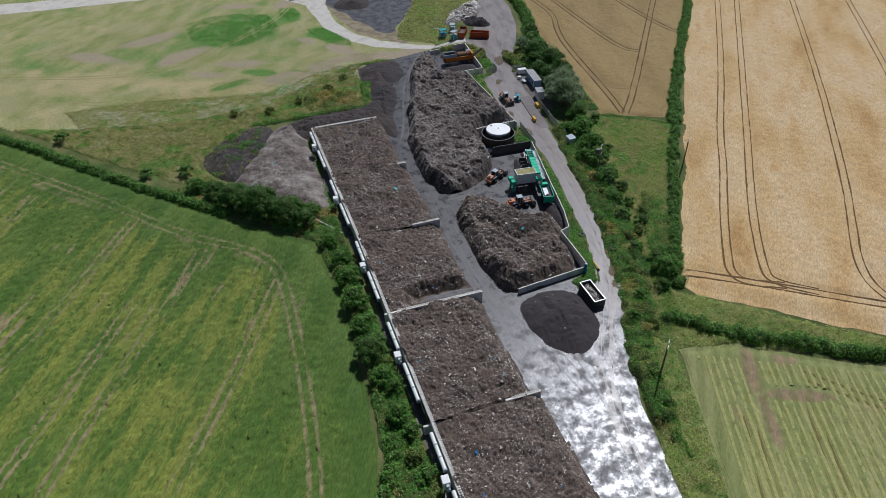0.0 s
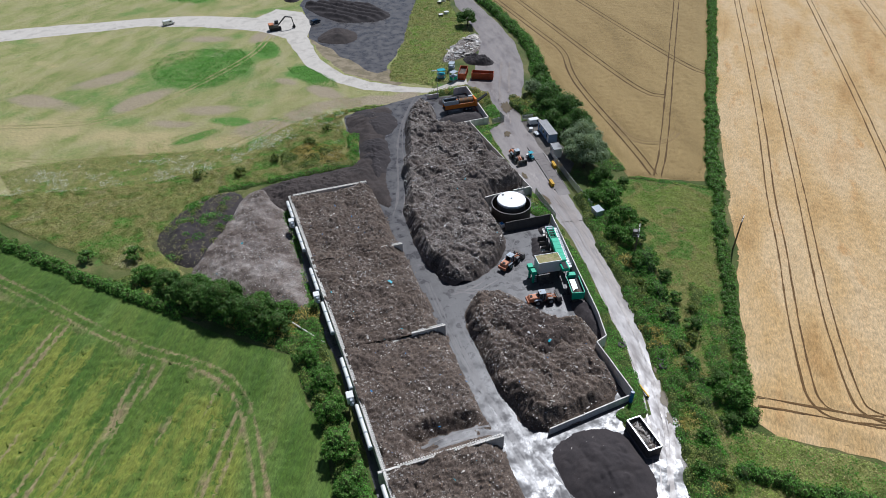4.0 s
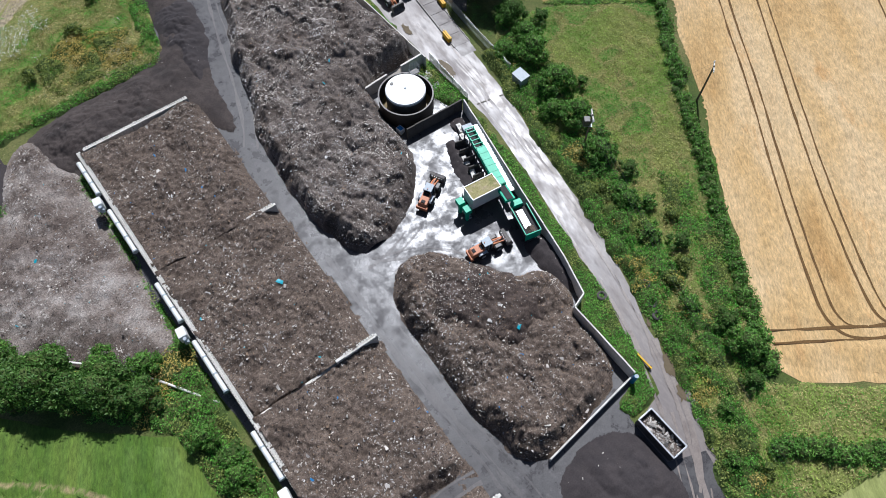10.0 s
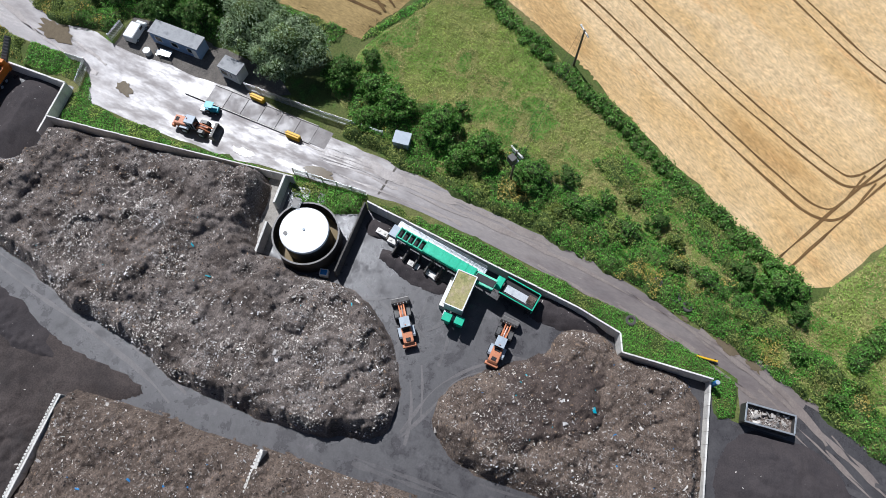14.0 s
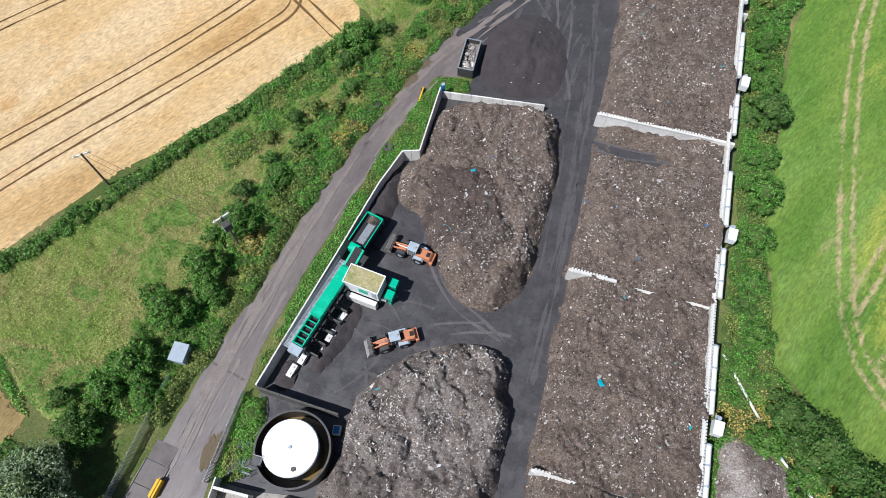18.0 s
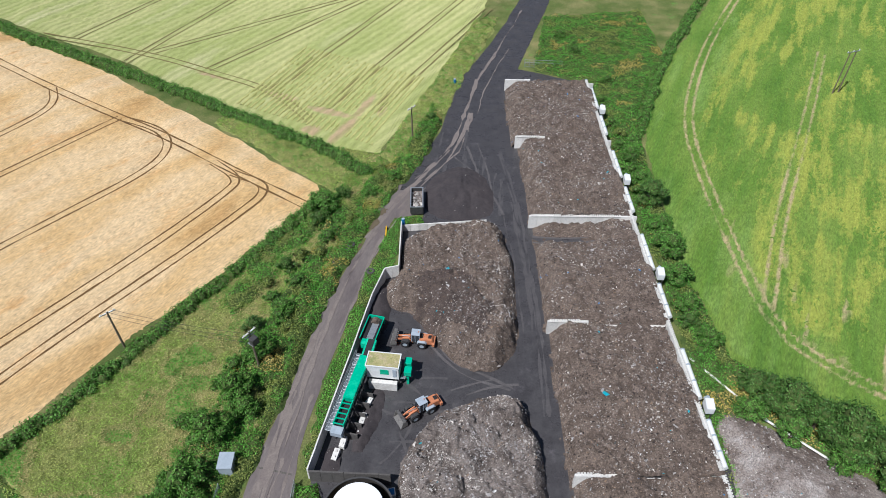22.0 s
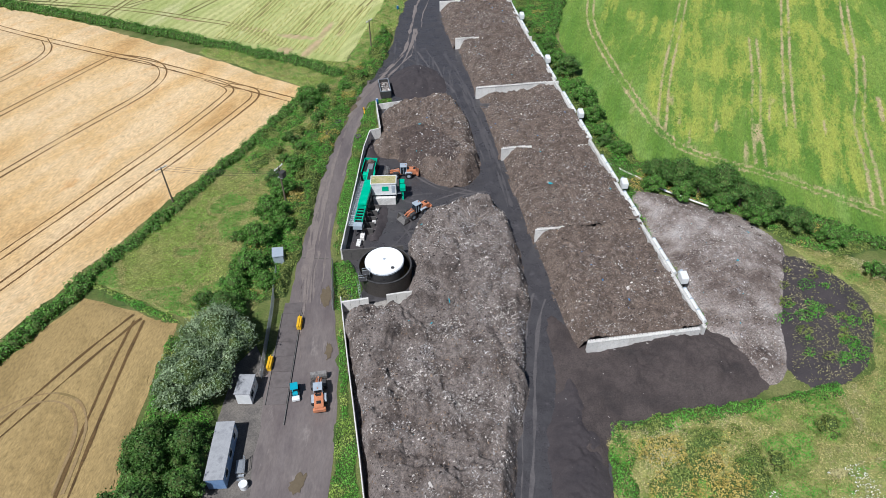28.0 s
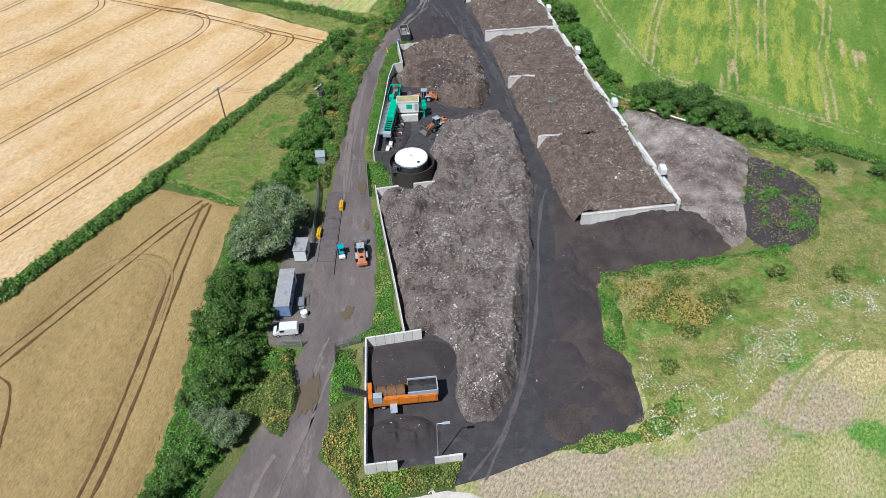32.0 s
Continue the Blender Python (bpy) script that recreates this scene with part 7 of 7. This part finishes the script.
for x, y in ((-11.9, 91.6), (-18.4, 94), (-17.0, 96.8), (-16.2, 98.6)):
    tyre(x, y)
bar = thing("barrier_pole", (-9.9, 102.4, 0.0), 92, "yellow-orange barrier pole lying in weeds", "pole")
part("bar", boxes((-1.4, -0.12, 0.35, 1.4, 0.12, 0.6), bevel=0.03), YELLOW, bar)
part("foot", boxes((-1.2, -0.3, 0, -1.0, 0.3, 0.4), (1.0, -0.3, 0, 1.2, 0.3, 0.4)), BLACK, bar)
for x, y, m, label in ((-6.6, 103.5, BLUE, "blue steel drum on a wall corner"), (36.9, 160.5, TEAL, "teal steel drum behind the end wall"), (3.4, 160.5, BLUE, "blue plastic drum beside the road")):
    dr = thing("drum", (x, y, 0.0 if m is not BLUE else 0.0), 0, label, "drum")
    part("barrel", tubes(((0, 0, 0), (0, 0, 2.7 if x < 0 else 1.1), 0.32), sides=20), m, dr)
    part("lid", tubes(((0, 0, 2.7 if x < 0 else 1.1), (0, 0, 2.78 if x < 0 else 1.18), 0.28), sides=20), GREYPAINT, dr)
gate = thing("steel_gate", (27, 170.5, 0.0), -4, "galvanised steel cage gate in rough grass", "gate")
part("frame", tubes(*[((-5, 0, z), (5, 0, z), 0.05) for z in (0.1, 0.7, 1.3)], *[((-5 + k * 1.25, 0, 0), (-5 + k * 1.25, 0, 1.3), 0.04) for k in range(9)], *[((-5, -1.6, z), (5, -1.6, z), 0.05) for z in (0.1, 1.3)],
                    *[((-5 + k * 1.25, -1.6, 0), (-5 + k * 1.25, -1.6, 1.3), 0.04) for k in range(9)]), STEEL, gate)

# north end: containers, frames, rubble, excavator
def container(x, y, turn, length, m, label, h=2.2, w=2.4):
    ob = thing("open_container", (x, y, 0.03), turn, label, "container", "open containers")
    part("floor", boxes((-length / 2, -w / 2, 0.1, length / 2, w / 2, 0.25)), DARKSTEEL, ob)
    for s in (-1, 1):
        part("side", boxes((-length / 2, s * w / 2 - 0.05, 0.1, length / 2, s * w / 2 + 0.05, h)), m, ob)
        part("end", boxes((s * length / 2 - 0.05, -w / 2 + 0.05, 0.1, s * length / 2 + 0.05, w / 2 - 0.05, h)), m, ob)
        part("rib", boxes(*[(-length / 2 + 0.5 + k * 0.9, s * (w / 2 + 0.05) - 0.06, 0.2, -length / 2 + 0.6 + k * 0.9, s * (w / 2 + 0.05) + 0.06, h - 0.1) for k in range(int(length / 0.9) - 0)]), m, ob)
    part("load", boxes((-length / 2 + 0.1, -w / 2 + 0.1, 0.25, length / 2 - 0.1, w / 2 - 0.1, h * 0.6)), SPOIL, ob)
    return ob


container(-25.6, -32.5, 62, 6.5, RUST, "rusty orange open container")
container(-31.0, -28.5, 152, 7.0, RUST, "rusty orange open container beside the lane")
for k, (x, y) in enumerate([(-18.2, -33.0), (-21.4, -30.0), (-23.2, -37.0)]):
    st = thing("steel_rack", (x, y, 0.0), 30 * k, "green-grey steel storage rack on rough ground", "rack", "steel racks")
    part("upright", boxes((-1.2, -0.9, 0, -1.05, -0.75, 3.2), (1.05, -0.9, 0, 1.2, -0.75, 3.2), (-1.2, 0.75, 0, -1.05, 0.9, 3.2), (1.05, 0.75, 0, 1.2, 0.9, 3.2)), GREYPAINT, st)
    for z in (0.4, 1.7, 3.0):
        part("shelf", boxes((-1.25, -0.95, z, 1.25, 0.95, z + 0.14)), TEAL if k == 0 else GREYPAINT, st)
    part("bin", boxes((-0.9, -0.7, 0.55, 0.9, 0.7, 1.5), bevel=0.05), GREENPAINT if k == 1 else GREYPAINT, st)
heap("compost_heap", [(-31, -40), (-38, -36.5), (-40, -41), (-36, -47), (-30, -46)], 2.6, 3.5, FINE, ROUGH, seed=31, label="dark heap of woody compost beside the lane")
rubble = heap("rubble_heap", [(-23, -44), (-30, -46), (-38, -50), (-45, -64), (-40, -66), (-31, -58), (-24, -50)], 1.6, 4.0, SPOIL, ROUGH, seed=32, label="pale heap of broken rubble and timber", category="rubble heap")
FAN = [(14, -124), (-2.8, -122.3), (-15.3, -111), (-19.5, -95.5), (-10.1, -92.2), (3.3, -96.1), (10.3, -110.9)]
heap("compost_heap", FAN, 1.8, 3.0, FINE, ((6, 0.3), (2.0, 0.2), (1.0, 0.12)), seed=33, res=0.5, label="ribbed dark windrow swept across a black pad",
     tilt=lambda x, y: np.clip(inside(FAN, x, y) / 3.0, 0, 1) * (1.5 + 0.55 * np.sin((x * 0.75 + y * 0.66) * 1.9)))
heap("compost_heap", [(15.8, -158.6), (4.6, -156.9), (9.7, -136), (15.5, -126), (20.2, -130.7)], 2.4, 4.0, FINE, ((6, 0.5), (2.5, 0.3), (1.0, 0.12)), seed=37, res=0.5, label="black compost heap at the edge of a pad")
heap("compost_heap", [(16.4, -80.8), (5.7, -94.3), (-1.1, -85), (0.6, -74.8), (8.5, -73.7)], 1.5, 5.0, DARKBANK, ((5, 0.4), (2, 0.3), (1, 0.15)), seed=34, res=0.5, label="small dark heap beside the haul track")

ex = thing("excavator", (27.5, -97.5, 0.03), 180, "dark tracked excavator on the haul track", "excavator")
for y in (-1.05, 1.05):
    part("track", boxes((-2.2, y - 0.35, 0, 2.2, y + 0.35, 0.95), bevel=0.25), BLACK, ex)
part("upper_body", boxes((-2.4, -1.35, 1.1, 1.2, 1.35, 2.2), bevel=0.12), DARKSTEEL, ex)
part("cab", boxes((0.0, 0.35, 2.0, 1.5, 1.35, 3.2), bevel=0.1), GLASS, ex)
part("engine_cover", boxes((-2.3, -1.2, 2.2, -0.5, 1.1, 2.6), bevel=0.08), ORANGE, ex)
part("boom", prism([(1.0, 1.8), (1.3, 1.6), (4.4, 4.4), (6.6, 4.0), (6.6, 4.3), (4.2, 4.9)], -0.25, 0.25, bevel=0.03), DARKSTEEL, ex)
part("dipper", prism([(6.4, 4.3), (6.8, 4.2), (7.3, 1.3), (7.0, 1.3)], -0.2, 0.2, bevel=0.03), DARKSTEEL, ex)
part("bucket", prism([(6.5, 0.3), (7.2, 1.3), (7.6, 1.1), (7.7, 0.3), (7.2, 0.1)], -0.6, 0.6, bevel=0.03), BLACK, ex)
for k, (x, y) in enumerate([(-36.5, -88), (-39.5, -90), (-41, -103), (-43.5, -105), (-46, -107)]):
    cr = thing("storage_crate", (x, y, 0.0), 20 * k, "pale storage crate on rough ground", "crate", "storage crates")
    part("box", boxes((-0.8, -0.7, 0, 0.8, 0.7, 1.3), bevel=0.05), WHITE if k % 2 else DARKSTEEL, cr)
    part("lid", boxes((-0.85, -0.75, 1.3, 0.85, 0.75, 1.4), bevel=0.03), WHITE, cr)

# ---- scraps among the compost ----
def strew(ob, n, size, seed, material=PALE, label="pale scraps of wood and plastic", patchy=True):
    poly, level = HEIGHTS[ob.name]
    p = scatter(poly, n * 2, seed)
    z = level(p[:, 0], p[:, 1])
    ok = z > 0.1
    if patchy:
        ok &= fbm(p[:, 0], p[:, 1], ((5, 0.6), (1.7, 0.5)), seed) + np.random.RandomState(seed).randn(len(p)) * 0.35 > 0.05
    return chips("scrap", np.stack([p[ok, 0], p[ok, 1], z[ok] + 0.01], 1), size, material, ob, label, seed)


WOODCHIP = mat("brown wood chips", ["6f5a48", "85705c", "5a4a3e"], 2.0, 0.4, vary=0.15, bump=0, island=0.35, rough=0.8)
DARKCHIP = mat("dark clods", ["2e2826", "3a322e"], 2.0, 0.4, vary=0.2, bump=0, island=0.3, rough=0.9)
for k, name in enumerate(list(HEIGHTS)):
    ob = bpy.data.objects[name]
    area = len(ob.data.polygons) * 0.042
    mt = ob.data.materials[0].name
    if "fine" in mt or "dark brown" in mt:
        strew(ob, int(area * 0.05) + 6, 0.10, 400 + k)
    else:
        grey = "weathered" in mt or "spoil" in mt or "rubble" in name
        strew(ob, int(area * (18 if "spoil" in mt else 15 if grey else 6.5)), 0.08, 400 + k)
        if area > 100:
            strew(ob, 9, 0.2, 450 + k, TEAL if k % 2 else BLUE, "scraps of blue and green plastic", False)
            strew(ob, 60, 0.17, 470 + k, PALE, "larger pale scraps of board and plastic", False)
        strew(ob, int(area * 2.5), 0.08, 500 + k, WOODCHIP, "brown wood chips and twigs")
        strew(ob, int(area * 3), 0.09, 600 + k, DARKCHIP, "dark clods of compost")
strew(rubble, 900, 0.5, 700, PALE, "large pale pieces of broken board and rubble")

# ---- wheel marks on the hard ground ----
DUST = mat("pale dry wheel marks", ["796e68", "847971", "726761"], 3, 0.25, rough=0.5, gloss=0.3, vary=0.2, bump=0.1, spec=0.5)
MARK = mat("grey dried wheel marks", ["4d4a49", "575352", "494646"], 2.5, 0.25, rough=0.5, gloss=0.3, vary=0.25, bump=0.1, spec=0.5)
mark_r = random.Random(8)
CENTRE = [(-49, -62), (-43, -38), (-33, -16), (-29, -6), (-26, 4), (-23.6, 18), (-23, 30), (-22.6, 42), (-21.3, 55), (-19.8, 66), (-17.6, 78), (-15.2, 90), (-12.2, 100.5), (-8.6, 110), (-3, 119), (4, 130), (7.5, 146), (10.5, 162), (17, 180), (25, 205)]
for k in range(24):
    a = mark_r.randint(1, len(CENTRE) - 4)
    off = mark_r.uniform(-2.6, 2.6)
    line = [(x + off * 0.9 + mark_r.uniform(-0.25, 0.25), y - off * 0.25) for x, y in CENTRE[a:a + mark_r.randint(2, 4)]]
    if len(line) < 2:
        continue
    mk = ribbon("wheel_mark", line, mark_r.uniform(0.2, 0.6), 0.0515 + 0.002 * k, DUST, None, amp=0.3, vary=1.1, seed=70 + k)
    tagged(mk, "pale dusty wheel marks along the road", "wheel mark", "", "structure")
ALLEY = [(-6, -20), (2, -12), (7, 4), (12, 20), (15.6, 36), (16.3, 47), (15.6, 62), (15.6, 78), (15, 98), (14, 112), (12, 130)]
RUT = mat("pale dry ruts in black grit", ["565251", "605b59", "4e4a49"], 2.5, 0.25, rough=0.6, gloss=0.35, vary=0.3, bump=0.15, spec=0.5)
RUTS = [[(-8.8, -23.2), (-2, -16.4), (3.1, -5.1), (6.9, 8.9), (11.4, 27), (13.6, 33.5), (15.8, 38.4)], [(-6.6, -23.5), (1.3, -11.1), (7.1, 3.7), (13.2, 27), (15.5, 33.2), (17.4, 36.8)],
        [(-2.5, 82), (-2.0, 77.1)], [(-1.2, 82), (0.1, 76.2)], [(-2.0, 77), (1.3, 72.1), (5.4, 68.6), (11.7, 66.5)], [(0, 76), (2.9, 71.2), (7.0, 69.9), (12.1, 66.9)], [(2.6, 66.4), (4.6, 67.3), (9.4, 68.6)], [(5, 65.6), (9, 67.2), (13, 67.6)],
        [(18, 100), (24, 99.4), (30, 100.4)], [(18, 101.6), (24, 101), (31, 102)], [(9, 112), (8.4, 122), (6, 132)], [(11, 112), (10.6, 122), (8.4, 133)], [(3, 128), (9, 120), (13, 108)]]
for k, line in enumerate(RUTS):
    mk = ribbon("wheel_mark", line, 0.42 if k < 2 else 0.36, 0.0627 + 0.002 * k, RUT, None, amp=0.12, step=0.8, vary=0.6, seed=80 + k)
    tagged(mk, "pale dry ruts on black grit", "wheel mark", "", "structure")
for k in range(7):
    a = mark_r.randint(4, len(ALLEY) - 3)
    off = mark_r.uniform(-1.8, 1.8)
    mk = ribbon("wheel_mark", [(x + off + mark_r.uniform(-0.3, 0.3), y) for x, y in ALLEY[a:a + 3]], mark_r.uniform(0.2, 0.5), 0.0583 + 0.002 * k, MARK, None, amp=0.25, vary=1.1, seed=180 + k)
    tagged(mk, "grey wheel marks along the alley", "wheel mark", "", "structure")
PUDDLE = mat("shallow brown puddle", ["665a48", "6e624e"], 2, 0.4, rough=0.12, vary=0.15, bump=0.02)
for k, (x, y, r, st, tn) in enumerate([(-30, -6, 1.6, 2.4, 75), (-23.8, 9, 1.0, 1.6, 60), (-19.6, 43, 0.8, 3.0, 85), (-19.4, 31, 0.7, 2.5, 85), (-12.6, 105, 0.8, 2.2, 65), (-11.0, 108.5, 0.7, 2.0, 60), (-14.6, 98.6, 0.6, 1.6, 60)]):
    bare_patch(x, y, r, 0.118 + 0.003 * k, PUDDLE, st, tn, "shallow brown puddle on the road", seed=k + 80, name="puddle")
for k in range(12):
    x, y = mark_r.uniform(-6, 10), mark_r.uniform(56, 72)
    a = mark_r.uniform(0, 6.28)
    line = [(x + 2.2 * j * math.cos(a + 0.12 * j), y + 2.2 * j * math.sin(a + 0.12 * j)) for j in range(-2, 3)]
    line = [(min(max(px, -10), 14), min(max(py, 54), 75)) for px, py in line]
    mk = ribbon("wheel_mark", line, 0.3, 0.0689 + 0.002 * k, MARK, None, amp=0.3, vary=1.2, seed=90 + k)
    tagged(mk, "curving wheel marks on the black yard", "wheel mark", "", "structure")
for k in range(12):
    x, y = mark_r.uniform(-2, 13), mark_r.uniform(112, 138)
    line = [(x + 0.3 * j + mark_r.uniform(-0.3, 0.3), y + 3 * j) for j in range(-2, 3)]
    mk = ribbon("wheel_mark", line, 0.4, 0.0743 + 0.002 * k, MARK, None, amp=0.25, vary=0.9, seed=120 + k)
    tagged(mk, "wheel marks where the road meets the yard", "wheel mark", "", "structure")

pipe = thing("drain_pipe", (40.4, 72.7, 0.0), 0, "long pale plastic drain pipe lying beside spoil", "pipe")
part("pipe_run", tubes(((0, 0, 0.5), (7.9, -11.4, 0.9), 0.17), ((7.9, -11.4, 0.9), (14.5, -17.6, 0.9), 0.17), sides=10), CONCRETE, pipe)
part("joint_collar", tubes(((7.7, -11.1, 0.9), (8.1, -11.6, 0.9), 0.22), sides=10), GREYPAINT, pipe)
